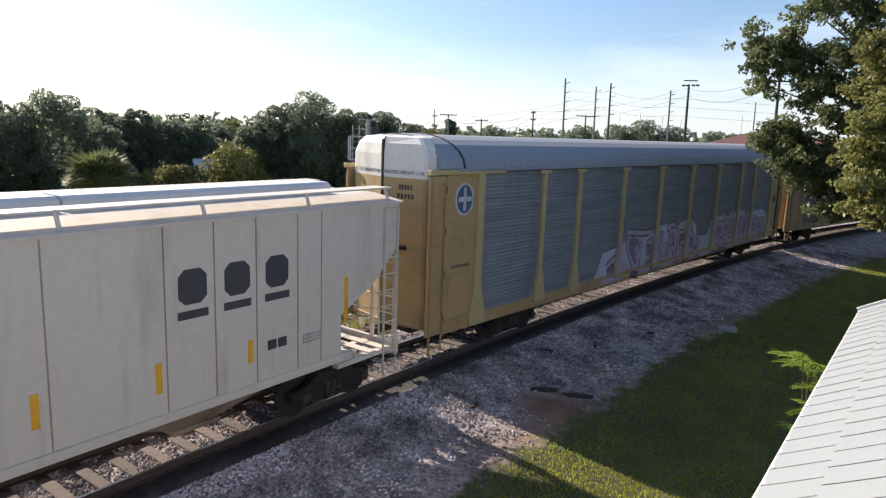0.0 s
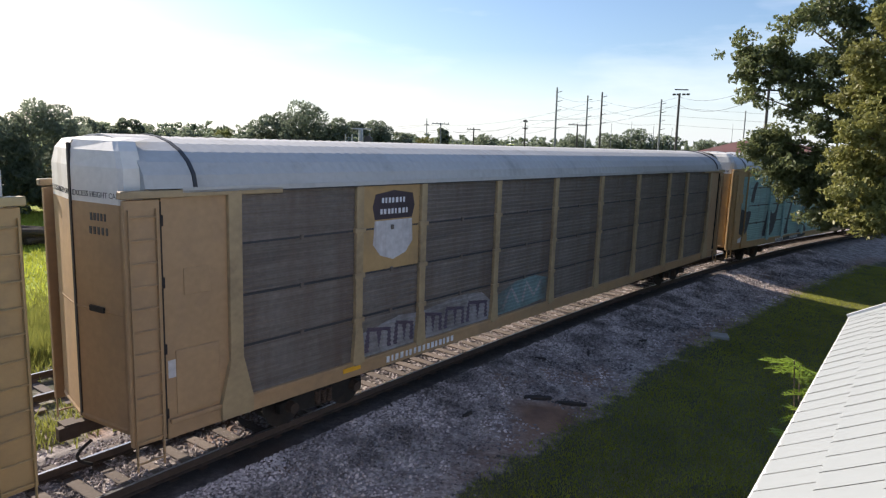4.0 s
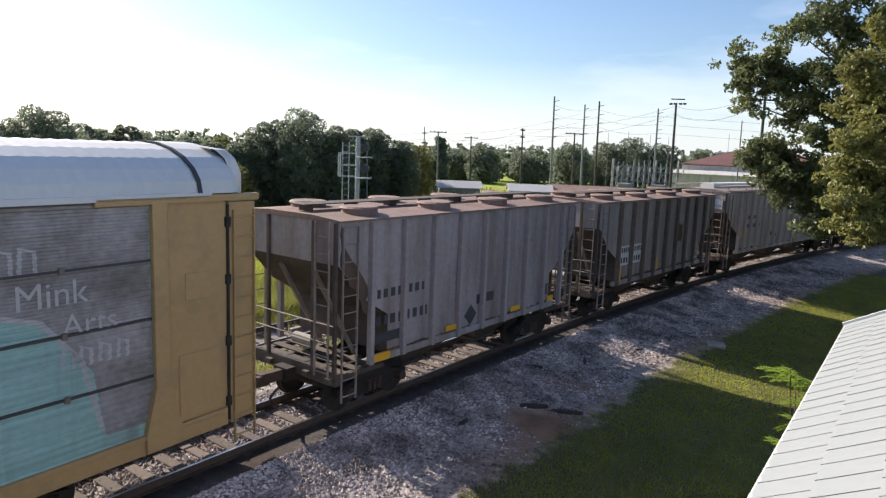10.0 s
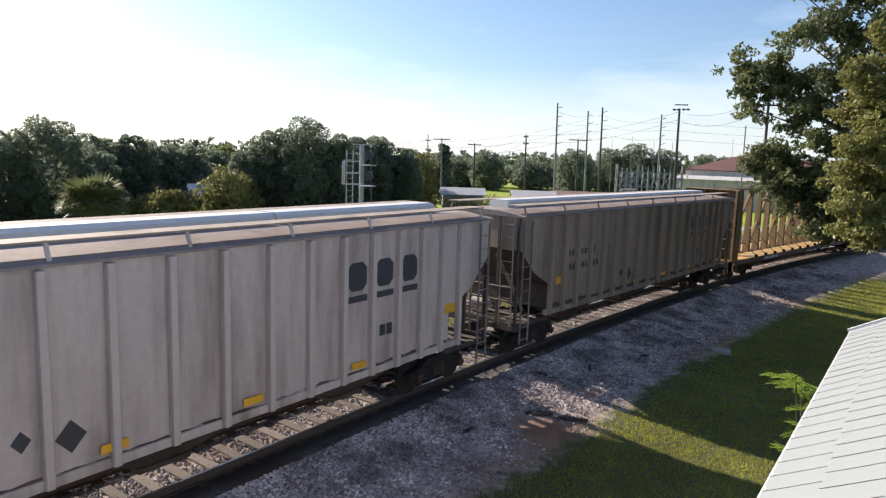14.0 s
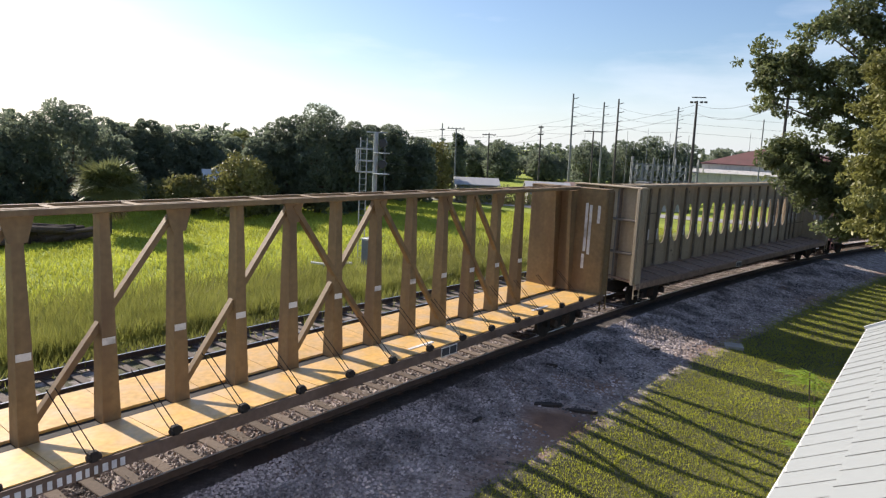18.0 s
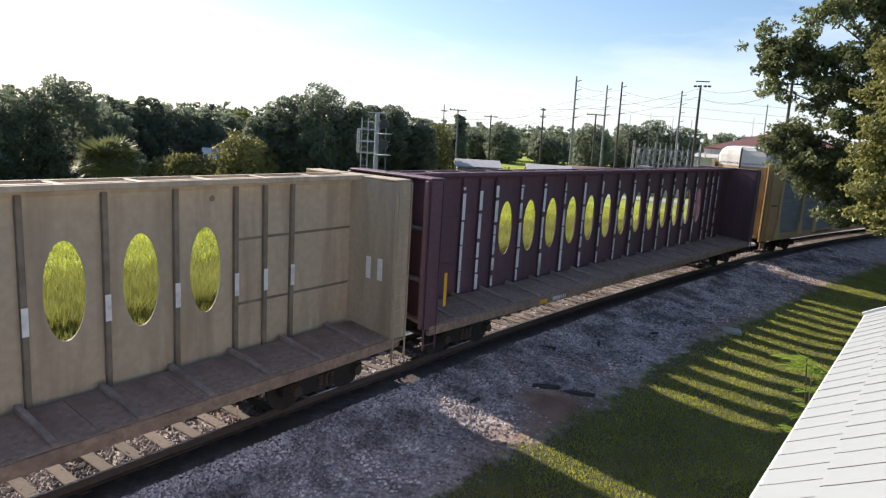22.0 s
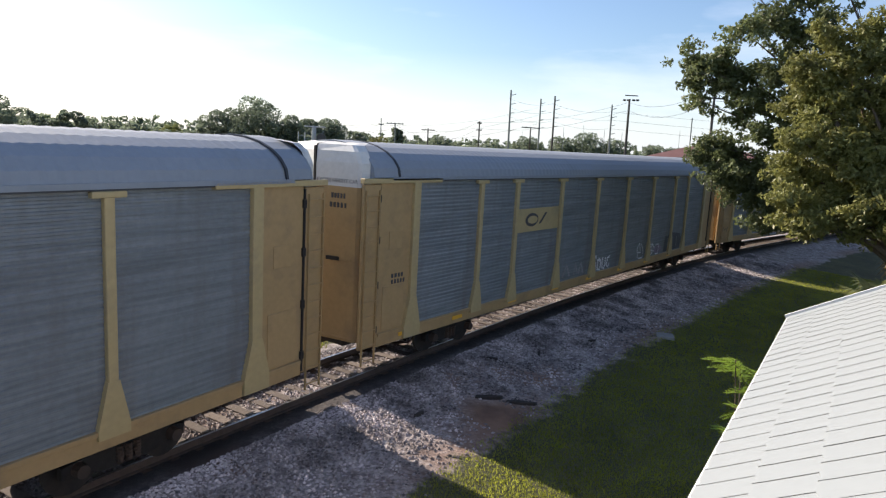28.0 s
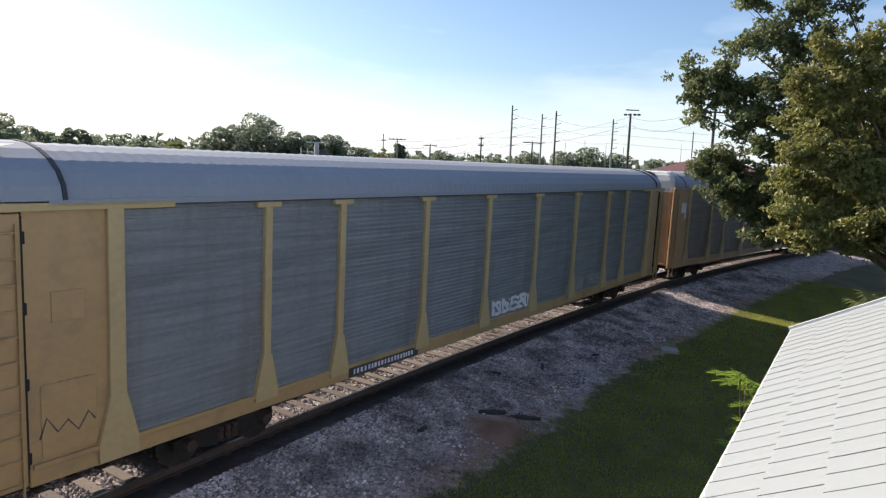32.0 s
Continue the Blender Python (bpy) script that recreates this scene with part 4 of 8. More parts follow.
def strap_set(car, xs, deck_z=1.08):
    for x in xs:
        w = Kit().bevel_box(x - 0.07, x + 0.07, -1.52, -1.40, deck_z - 0.02, deck_z + 0.14, 0.02).bar((x - 0.1, -1.47, deck_z + 0.05), (x + 0.1, -1.47, deck_z + 0.05), 0.05, n=8)
        part("strap_winch", w, M_IRON, car)
        for d in (-0.06, 0.06):
            part("tie_cable", Kit().bar((x + d, -1.45, deck_z + 0.05), (x - 0.22 + d, -0.62, 2.0), 0.009, n=5), M_IRON, car)


def open_beam_car(label, length=22.2):
    car = beam_car_base(label, length, M_BEAMY, M_DECK)
    h = length / 2
    top_ladder(car, h, M_BEAMY)
    n = 14
    step = 1.27
    for i in range(n):
        x = -8.83 + i * step
        k = Kit()
        k.add([(x - 0.15, -0.17, 1.0), (x + 0.15, -0.17, 1.0), (x + 0.15, 0.17, 1.0), (x - 0.15, 0.17, 1.0), (x - 0.075, -0.11, 4.6), (x + 0.075, -0.11, 4.6), (x + 0.075, 0.11, 4.6), (x - 0.075, 0.11, 4.6)], [(0, 1, 5, 4), (1, 2, 6, 5), (2, 3, 7, 6), (3, 0, 4, 7), (4, 5, 6, 7), (3, 2, 1, 0)])
        part("post", k, M_BEAMY, car)
        part("lading_strip", Kit().box(x - 0.115, x + 0.10, -0.152, -0.142, 2.35, 2.47), M_PAPER, car)
    for i, j in ((0, 2), (2, 4), (4, 6), (6, 8), (8, 6), (10, 8), (12, 10), (13, 11)):
        part("diagonal", Kit().beam((-8.83 + i * step, 0.02 if i < j else -0.1, 1.1), (-8.83 + j * step, 0.02 if i < j else -0.1, 4.5), 0.13, 0.10), M_BEAMY, car)
    part("diagonal", Kit().beam((-8.83, 0, 1.1), (-h + 0.45, 0, 4.3), 0.16, 0.11), M_BEAMY, car)
    part("lading_board", Kit().bevel_box(-8.72, -8.50, -0.20, -0.17, 1.1, 2.65, 0.005), M_PAPER, car)
    for sx in (-1, 1):
        for sy in (-1, 1):
            part("gusset", Kit().prism([(sx * (h - 0.2), 4.55), (sx * (h - 0.75), 4.55), (sx * (h - 0.5), 1.1), (sx * (h - 0.2), 1.1)], sy * 0.3 - 0.06, sy * 0.3 + 0.06, axis=1), M_BEAMY, car)
    for i in range(0, n, 2):
        x = -8.83 + i * step
        part("gusset_plate", Kit().prism([(x - 0.24, 4.56), (x + 0.24, 4.56), (x + 0.13, 4.15), (x - 0.13, 4.15)], -0.14, -0.12, axis=1), M_BEAMY, car)
    strap_set(car, [(i - 7) * 1.28 + 0.5 for i in range(15)])
    for x, z0, z1, y in ((h - 0.29, 2.4, 4.1, -0.9), (h - 0.29, 2.5, 4.15, -0.75), (h - 0.29, 1.9, 2.4, -0.72), (h - 0.29, 3.5, 4.1, -1.2)):
        part("lading_strip", Kit().box(x - 0.006, x + 0.004, y - 0.05, y + 0.05, z0, z1), M_PAPER, car)
    for x in (-h + 2.5, 1.5, h - 4):
        part("dunnage_board", Kit().bevel_box(x, x + 0.9, -1.1, -1.0, 1.05, 1.08, 0.005), M_PAPER, car)
    return car


def windowed_beam_car(label, mat, strip_mat, length=23.7, ovals=13, shift=0.2, strips="short", rib_mat=None):
    rib_mat = rib_mat or mat
    car = beam_car_base(label, length, mat, M_DECKDUST, rise=0.14, sill_mat=M_DECKDUST, end_mat=M_BULKHEAD, shelves=(2.15, 3.4))
    h = length / 2
    step = 1.262
    zc, rz, rx = 2.94, 0.82, 0.33
    z0, z1 = 1.0, 4.60
    edges = [shift + (i - ovals / 2) * step for i in range(ovals + 1)]
    N = 28
    for i in range(ovals):
        a, b = edges[i], edges[i + 1]
        cx = (a + b) / 2
        rows_o, rows_r = [], []
        for j in range(N):
            t = 6.2832 * j / N
            ex, ez = math.cos(t), math.sin(t)
            rows_o.append((cx + rx * ex, zc + rz * ez))
            q = min((step / 2) / max(abs(ex), 1e-6), ((z1 - zc) if ez > 0 else (zc - z0)) / max(abs(ez), 1e-6))
            rows_r.append((cx + q * ex, zc + q * ez))
        corners = [(a, z0), (b, z0), (b, z1), (a, z1)]
        for c in corners:
            j = min(range(N), key=lambda m: (rows_r[m][0] - c[0]) ** 2 + (rows_r[m][1] - c[1]) ** 2)
            rows_r[j] = c
        k = Kit()
        rings = [[(x, -0.06, z) for x, z in rows_r], [(x, -0.06, z) for x, z in rows_o], [(x, -0.035, z) for x, z in rows_o], [(x, -0.035, z) for x, z in rows_r]]
        k.strip(rings, closed=True)
        part("wall_panel", k, mat, car)
    for a, b in ((-h + 0.2, edges[0]), (edges[-1], h - 0.2)):
        part("wall_panel", Kit().box(a, b, -0.06, -0.035, z0, z1), mat, car)
    top_ladder(car, h, mat)
    part("chord_web", Kit().prism([(-0.12, 4.58), (0.12, 4.58), (0.07, 4.46), (-0.07, 4.46)], -h + 0.2, h - 0.2), mat, car)
    ribs = list(edges) + [edges[0] - 0.75, edges[0] - 1.5, edges[-1] + 0.7, edges[-1] + 1.4, edges[0] - 2.6]
    for i, x in enumerate(ribs):
        if abs(x) > h - 0.3:
            continue
        for sy in (-1, 1):
            part("rib", Kit().bevel_box(x - 0.045, x + 0.045, min(sy * 0.06, sy * 0.15), max(sy * 0.06, sy * 0.15), 1.0, 4.5, 0.01), rib_mat, car)
        if strips == "short":
            part("lading_strip", Kit().box(x - 0.05, x + 0.05, -0.158, -0.152, 2.35, 2.80), strip_mat, car)
        else:
            r = random.Random(i * 7 + 1)
            z = 1.25
            while z < 4.2:
                d = r.uniform(0.25, 0.75)
                part("worn_paint", Kit().box(x - 0.07, x + 0.075 - r.uniform(0, 0.05), -0.158, -0.152, z, min(4.25, z + d)), strip_mat, car)
                z += d + r.uniform(0.02, 0.2)
    for i in range(18):
        x = (i - 8.5) * 1.27
        for sy in (-1, 1):
            part("deck_riser", Kit().prism([(sy * 0.15, 1.12), (sy * 1.40, 1.04), (sy * 1.40, 1.115), (sy * 0.15, 1.31)], x - 0.05, x + 0.05), M_RISER, car)
    if strips == "short":
        for y in (-1.05, -0.7):
            part("lading_strip", Kit().box(h - 0.297, h - 0.289, y - 0.07, y + 0.07, 2.35, 2.85), strip_mat, car)
        r = random.Random(5)
        for k in range(26):
            x, z = r.uniform(-h + 0.6, h - 0.6), r.choice((r.uniform(1.35, 1.9), r.uniform(3.9, 4.4), r.uniform(1.4, 4.2)))
            w, d = r.uniform(0.03, 0.09), r.uniform(0.03, 0.07)
            if abs(z - zc) > rz + 0.1:
                pts = [(x + w * r.uniform(0.6, 1.2) * math.cos(a), z + d * r.uniform(0.6, 1.2) * math.sin(a)) for a in np.linspace(0, 6.2832, 9)[:-1]]
                part("scorch_mark", Kit().prism(pts, -0.0635, -0.0605, axis=1), M_TANRIB, car)
    # welded seams along the solid ends of the wall
    for a, b in ((-h + 0.3, edges[0]), (edges[-1], h - 0.3)):
        for z in (2.15, 3.45):
            part("wall_seam", Kit().bevel_box(a, b, -0.085, -0.055, z - 0.025, z + 0.025, 0.006), rib_mat, car)
    return car


# ---- the train, car by car: its middle along the line at the start, half its truck spacing ----
TRAIN = []


def place(car, centre, trucks):
    TRAIN.append((car, centre, trucks))
    return car


M_DUSTRIB = paint("dark_weathered_rib", (0.14, 0.105, 0.09), 0.75, vary=0.3, dirt=(0.24, 0.2, 0.185), dirt_amount=0.35, streak=True)
RIBS = [0.06 + sx * x for x in (0.48, 1.44, 2.38, 3.28, 4.13, 4.97, 5.80, 6.58, 7.32) for sx in (-1, 1)]
c0 = place(covered_hopper("cream smooth-sided covered hopper car with dark block emblem", 18.6, 4.32, M_CREAM, "trough", M_CREAM, end_mat=M_CREAM), 1.8, 7.4)
c1 = place(autorack("autorack car with grey screens, yellow ends and pale lilac spray painting", M_GALV), 26.76, 10.05)
c2 = place(autorack("weathered autorack car with brownish screens and a faded shield emblem", M_GALV_OLD, roof_mat=M_ROOFPALE, post_mat=M_OLDPOST, end_mat=M_OLDEND, kind="plain", splits=4), 56.91, 10.05)
c3 = place(autorack("autorack car sprayed teal with large black shapes and a white roof", M_TEAL, roof_mat=M_ROOFWHITE, post_mat=M_TEAL, kind="plain", splits=4), 87.12, 10.05)
c4 = place(covered_hopper("old grey two-bay covered hopper car with rusty roof", 10.3, 4.32, M_BROWNCAR, "hatches", M_RUSTROOF, drop=0.9, cut=1.5, bays=2, end_mat=M_DUSTROOF, rib_at=[1.062 * i for i in range(-4, 5)]), 108.65, 4.0)
c5 = place(covered_hopper("old grey two-bay covered hopper car with white stencil patch", 11.0, 4.22, M_GREYCAR, "hatches", M_RUSTROOF, drop=0.9, cut=1.5, bays=2, end_mat=M_DUSTROOF, rib_at=[0.08 + 1.045 * i for i in range(-4, 5)], rib_mat=M_DUSTRIB), 121.27, 4.0)
c6 = place(covered_hopper("white ribbed covered hopper car with dark block emblem", 17.6, 4.26, M_GREYCAR2, "trough", M_DUSTROOF, end_mat=M_DUSTROOF, rib_at=RIBS), 137.5, 7.2)
c7 = place(covered_hopper("dusty ribbed covered hopper car with dark block emblem", 18.2, 4.22, M_DUST, "trough", M_DUSTROOF, end_mat=M_DUSTROOF, rib_at=[1.033 * x for x in RIBS]), 157.1, 7.2)
c8 = place(open_beam_car("empty yellow centre-beam flat car with open truss"), 178.5, 9.6)
c9 = place(windowed_beam_car("empty tan centre-beam flat car with oval openings", M_BEAMTAN, M_PAPER, rib_mat=M_TANRIB), 204.2, 9.6)
c10 = place(windowed_beam_car("empty maroon centre-beam flat car with oval openings", M_BEAMMAR, M_PAPER, strips="long", length=23.7, shift=0.47), 229.05, 9.6)
c11 = place(autorack("autorack car with grey screens and a red panel of white lettering", M_GALV), 256.93, 10.05)
c12 = place(autorack("autorack car with grey screens and a yellow emblem panel", M_GALV), 287.04, 10.05)
c13 = place(autorack("autorack car with grey screens and small white spray painting", M_GALV), 317.2, 10.05)
c14 = place(autorack("weathered autorack car with brownish screens and orange ends", M_GALV_OLD, post_mat=M_OLDPOST, end_mat=M_OLDEND), 347.6, 10.05)
c15 = place(autorack("autorack car with grey screens at the train's far end", M_GALV), 377.8, 10.05)


def motions():
    for car, centre, trucks in TRAIN:
        rows = []
        for i in range(33):
            s = centre - travelled(i)
            a, _ = on_line(s - trucks, -GAUGE / 2)
            b, _ = on_line(s + trucks, -GAUGE / 2)
            m = (a + b) / 2
            rows.append((float(i), Matrix.Translation((m.x, m.y, 0)) @ Matrix.Rotation(math.atan2(b.y - a.y, b.x - a.x), 4, "Z")))
        walk(car, rows)


# ---- rough surroundings ----
def leaf_cloud(rng, blobs, count, size, squash=0.8):
    """Leaf quads scattered in and on a set of ellipsoids (centre, radii)."""
    w = np.array([b[1][0] * b[1][1] * b[1][2] for b in blobs]) ** 0.7
    idx = rng.choice(len(blobs), count, p=w / w.sum())
    c = np.array([b[0] for b in blobs])[idx]
    r = np.array([b[1] for b in blobs])[idx]
    d = rng.normal(size=(count, 3))
    d /= np.linalg.norm(d, axis=1)[:, None]
    rad = rng.uniform(0.55, 1.05, count) ** 0.6
    p = c + d * r * rad[:, None]
    a = rng.normal(size=(count, 3))
    a /= np.linalg.norm(a, axis=1)[:, None]
    b = np.cross(a, rng.normal(size=(count, 3)))
    b /= np.linalg.norm(b, axis=1)[:, None]
    s = size * rng.uniform(0.6, 1.3, count)[:, None]
    a, b = a * s, b * s * 0.5
    v = np.stack([p - a, p + b * 0.9, p + a, p - b * 0.9], 1).reshape(-1, 3)
    f = np.arange(count * 4).reshape(-1, 4)
    return v, f


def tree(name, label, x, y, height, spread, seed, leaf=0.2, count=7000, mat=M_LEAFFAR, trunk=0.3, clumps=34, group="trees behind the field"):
    """A broad tree: trunk, limbs and a domed crown of many small uneven clumps, thin at the rim."""
    rng = np.random.default_rng(seed)
    t = thing(name, label, "tree", group=group)
    t.location = (x, y, ground_z(x, y))
    part("trunk", Kit().bar((0, 0, -0.1), (0.1, 0, height * 0.3), trunk, trunk * 0.7, n=9), M_BARK, t)
    blobs = []
    for i in range(clumps):
        a = 2.39996 * i + rng.uniform(-0.3, 0.3)
        u = (i + 0.5) / clumps
        dome = math.sqrt(max(0.0, 1 - max(0.0, (u - 0.42) / 0.60) ** 2)) * (0.8 + 0.2 * min(1.0, u / 0.42))
        rr = spread * dome * rng.uniform(0.45, 0.80)
        r = spread * rng.uniform(0.17, 0.34)
        hz = height * (0.06 + 0.88 * u) + rng.uniform(-0.03, 0.03) * height
        c = (rr * math.cos(a), rr * math.sin(a), min(hz, height - 0.6 * r))
        blobs.append((c, (r, r * rng.uniform(0.8, 1.2), r * rng.uniform(0.6, 0.9))))
        if i % 4 == 0:
            limb = Kit().bar((0.05, 0, height * 0.22), c, trunk * 0.4, trunk * 0.08, n=6)
            part("limb", limb, M_BARK, t)
    v, f = leaf_cloud(rng, blobs, int(count * 0.8), leaf)
    body = [((0, 0, height * 0.42), (spread * 0.72, spread * 0.72, height * 0.40))]
    v2, f2 = leaf_cloud(rng, body, int(count * 0.2), leaf * 1.7)
    part("crown", raw_mesh("crown", np.concatenate([v, v2]), np.concatenate([f, f2 + len(v)]), mat), None, t)
    return t


def far_woods(label, a, b, height, depth, count, leaf, seed, mat=M_LEAFFAR):
    """A belt of woods from a to b, uneven at the top."""
    rng = np.random.default_rng(seed)
    a, b = np.array(a, float), np.array(b, float)
    n = int(np.linalg.norm(b - a) / 1.5)
    blobs = []
    for i in range(n):
        for k in range(4):
            p = a + (b - a) * (i + rng.random()) / n + rng.normal(0, depth, 2)
            r = rng.uniform(0.9, 1.9)
            top = height * (0.86 + 0.16 * math.sin(i * 0.83) * math.sin(i * 0.31 + 1) + rng.uniform(-0.08, 0.08))
            z = (-0.8 + r * 0.5) + (top - r) * (k + rng.random()) / 4
            blobs.append(((p[0], p[1], z), (r, r, r * 0.75)))
    v, f = leaf_cloud(rng, blobs, count, leaf)
    thing("far_woods", label, "woods", kind="stuff", data=raw_mesh("far_woods", v, f, mat))


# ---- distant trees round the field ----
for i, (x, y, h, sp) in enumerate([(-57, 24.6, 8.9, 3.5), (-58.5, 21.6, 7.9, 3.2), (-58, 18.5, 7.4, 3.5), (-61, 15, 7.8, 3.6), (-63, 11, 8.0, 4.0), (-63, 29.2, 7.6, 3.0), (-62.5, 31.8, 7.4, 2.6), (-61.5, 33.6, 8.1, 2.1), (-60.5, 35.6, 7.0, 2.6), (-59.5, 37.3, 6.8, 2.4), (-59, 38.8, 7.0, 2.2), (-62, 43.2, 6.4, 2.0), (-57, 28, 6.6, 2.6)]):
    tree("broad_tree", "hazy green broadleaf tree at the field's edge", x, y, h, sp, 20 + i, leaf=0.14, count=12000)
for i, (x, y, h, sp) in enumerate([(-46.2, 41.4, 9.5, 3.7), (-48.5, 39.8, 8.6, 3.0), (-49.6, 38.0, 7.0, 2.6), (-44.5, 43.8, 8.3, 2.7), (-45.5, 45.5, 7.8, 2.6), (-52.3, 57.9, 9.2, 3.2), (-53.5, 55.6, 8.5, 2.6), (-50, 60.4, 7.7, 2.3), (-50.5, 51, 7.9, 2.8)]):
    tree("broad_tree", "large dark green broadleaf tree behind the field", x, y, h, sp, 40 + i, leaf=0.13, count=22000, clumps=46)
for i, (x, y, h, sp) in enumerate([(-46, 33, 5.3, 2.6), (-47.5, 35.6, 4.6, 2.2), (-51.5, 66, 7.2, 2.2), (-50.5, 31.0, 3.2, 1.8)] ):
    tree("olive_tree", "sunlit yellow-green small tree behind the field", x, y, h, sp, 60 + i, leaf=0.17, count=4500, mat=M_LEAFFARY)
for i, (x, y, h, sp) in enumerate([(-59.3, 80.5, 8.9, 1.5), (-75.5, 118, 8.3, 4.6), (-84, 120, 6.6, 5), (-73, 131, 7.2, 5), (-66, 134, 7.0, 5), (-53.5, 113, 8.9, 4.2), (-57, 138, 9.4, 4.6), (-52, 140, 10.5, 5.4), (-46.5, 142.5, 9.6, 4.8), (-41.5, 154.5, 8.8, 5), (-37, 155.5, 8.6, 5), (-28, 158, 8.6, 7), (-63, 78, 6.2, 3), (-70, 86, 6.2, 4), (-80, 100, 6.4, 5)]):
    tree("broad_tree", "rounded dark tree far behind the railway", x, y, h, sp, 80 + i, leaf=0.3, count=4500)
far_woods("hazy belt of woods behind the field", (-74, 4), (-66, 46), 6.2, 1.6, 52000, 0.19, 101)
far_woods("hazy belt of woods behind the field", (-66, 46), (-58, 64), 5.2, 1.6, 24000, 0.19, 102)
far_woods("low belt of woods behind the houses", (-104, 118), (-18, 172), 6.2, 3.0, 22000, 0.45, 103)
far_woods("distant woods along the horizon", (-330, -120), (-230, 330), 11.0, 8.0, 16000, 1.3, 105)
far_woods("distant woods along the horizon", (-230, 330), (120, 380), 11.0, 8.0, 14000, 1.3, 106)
far_woods("low hedge before the small houses", (-47.0, 65.5), (-37.5, 74.0), 1.5, 0.5, 4000, 0.16, 107, M_LEAFFARY)
far_woods("rough bushes along the field's far edge", (-60, 22), (-50, 40), 3.2, 1.2, 9000, 0.2, 104, M_LEAFFARY)


def fan_palm(label, x, y, trunk_h, frond, count, seed, skirt=0, rise=0.35, group="palms"):
    """A cabbage palm: trunk, fans of narrow leaflets, dead fronds hanging below."""
    rng = random.Random(seed)
    t = thing("fan_palm", label, "palm", group=group)
    t.location = (x, y, ground_z(x, y))
    part("trunk", Kit().bar((0, 0, -0.1), (0.05, 0, trunk_h), 0.16, 0.14, n=10), M_POLE, t)

    def fan(k, az, el, length):
        d = Vector((math.cos(az) * math.cos(el), math.sin(az) * math.cos(el), math.sin(el)))
        side = d.cross(Vector((0, 0, 1))).normalized()
        up = side.cross(d)
        base = Vector((0.05, 0, trunk_h))
        hub = base + d * length * 0.45
        k.bar(base, hub, 0.015, 0.01, n=4, caps=False)
        n = 13
        for j in range(n):
            a = (j / (n - 1) - 0.5) * 2.7
            w = (d * math.cos(a) + side * math.sin(a)).normalized()
            tip = hub + w * length * 0.55 + Vector((0, 0, -0.18 * length * abs(math.sin(a)) - 0.05))
            mid = hub + w * length * 0.3
            s = up.cross(w).normalized() * 0.03 * length
            k.add([hub, mid + s, tip, mid - s], [(0, 1, 2, 3)])

    for i in range(count):
        k = Kit()
        fan(k, 6.2832 * i * 0.618, rng.uniform(-0.25, 1.3) * (0.6 + rise), frond * rng.uniform(0.8, 1.1))
        part("frond", k, M_PALM, t)
    for i in range(skirt):
        k = Kit()
        fan(k, 6.2832 * i * 0.618, rng.uniform(-1.45, -0.9), frond * rng.uniform(0.7, 0.95))
        part("dead_frond", k, M_DEAD, t, "dry brown hanging frond")
    return t


M_DEAD = paint("dry_frond", (0.30, 0.22, 0.11), 0.8, vary=0.3, bump=0.0, translucent=0.2)
fan_palm("tall cabbage palm standing over the far trees", -69, 49.5, 6.0, 1.7, 26, 3, skirt=6)
fan_palm("round bushy palm on a short trunk in the field", -43.2, 21.0, 3.0, 2.3, 150, 5, skirt=20, rise=0.3)
fan_palm("cabbage palm with dry hanging fronds under the trees", 1.55, 24.2, 5.0, 1.9, 22, 7, skirt=26)
fan_palm("cabbage palm with grey fronds beside the house", 0.75, 20.5, 3.2, 1.3, 18, 8, skirt=10)


# ---- the two near trees ----
def limb_tree(name, label, x, y, tips, mat, leaf, per_clump, seed, trunk, fork_z, reach):
    """A tree grown from limbs: each tip spreads into twigs, each twig carries small leafy sprays."""
    rng = np.random.default_rng(seed)
    z = ground_z(x, y)
    t = thing(name, label, "tree", group="trees beside the house")
    t.location = (x, y, z)
    fork = Vector((0.15, 0.1, fork_z))
    part("trunk", Kit().bar((0, 0, -0.1), fork, trunk, trunk * 0.75, n=10), M_BARK, t)
    blobs = []
    for tip in tips:
        tip = Vector(tip) - Vector((x, y, z))
        bend = fork.lerp(tip, 0.5) + Vector((rng.uniform(-0.4, 0.4), rng.uniform(-0.4, 0.4), 0.7))
        limb = Kit()
        pts = [fork.lerp(bend, q).lerp(bend.lerp(tip, q), q) for q in np.linspace(0, 1, 8)]
        for i in range(7):
            limb.bar(pts[i], pts[i + 1], trunk * 0.36 * (1 - i / 8) ** 1.3 + 0.008, trunk * 0.36 * (1 - (i + 1) / 8) ** 1.3 + 0.008, n=7)
        for i in range(11):
            q = pts[4 + i % 4] if i < 8 else tip
            d = Vector(rng.normal(size=3) * np.array([1, 1, 0.7]))
            end = (tip if i % 2 else q) + d.normalized() * reach * rng.uniform(0.25, 1.0)
            limb.bar(q, end, 0.014, 0.005, n=4, caps=False)
            for _ in range(6):
                c = q.lerp(end, rng.uniform(0.35, 1.15)) + Vector(rng.normal(0, 0.13, 3))
                r = rng.uniform(0.11, 0.27)
                blobs.append((tuple(c), (r, r, r * rng.uniform(0.5, 0.9))))
        part("limb", limb, M_BARK, t)
    v, f = leaf_cloud(rng, blobs, per_clump * len(blobs), leaf)
    part("crown", raw_mesh("crown", v, f, mat), None, t)
    return t


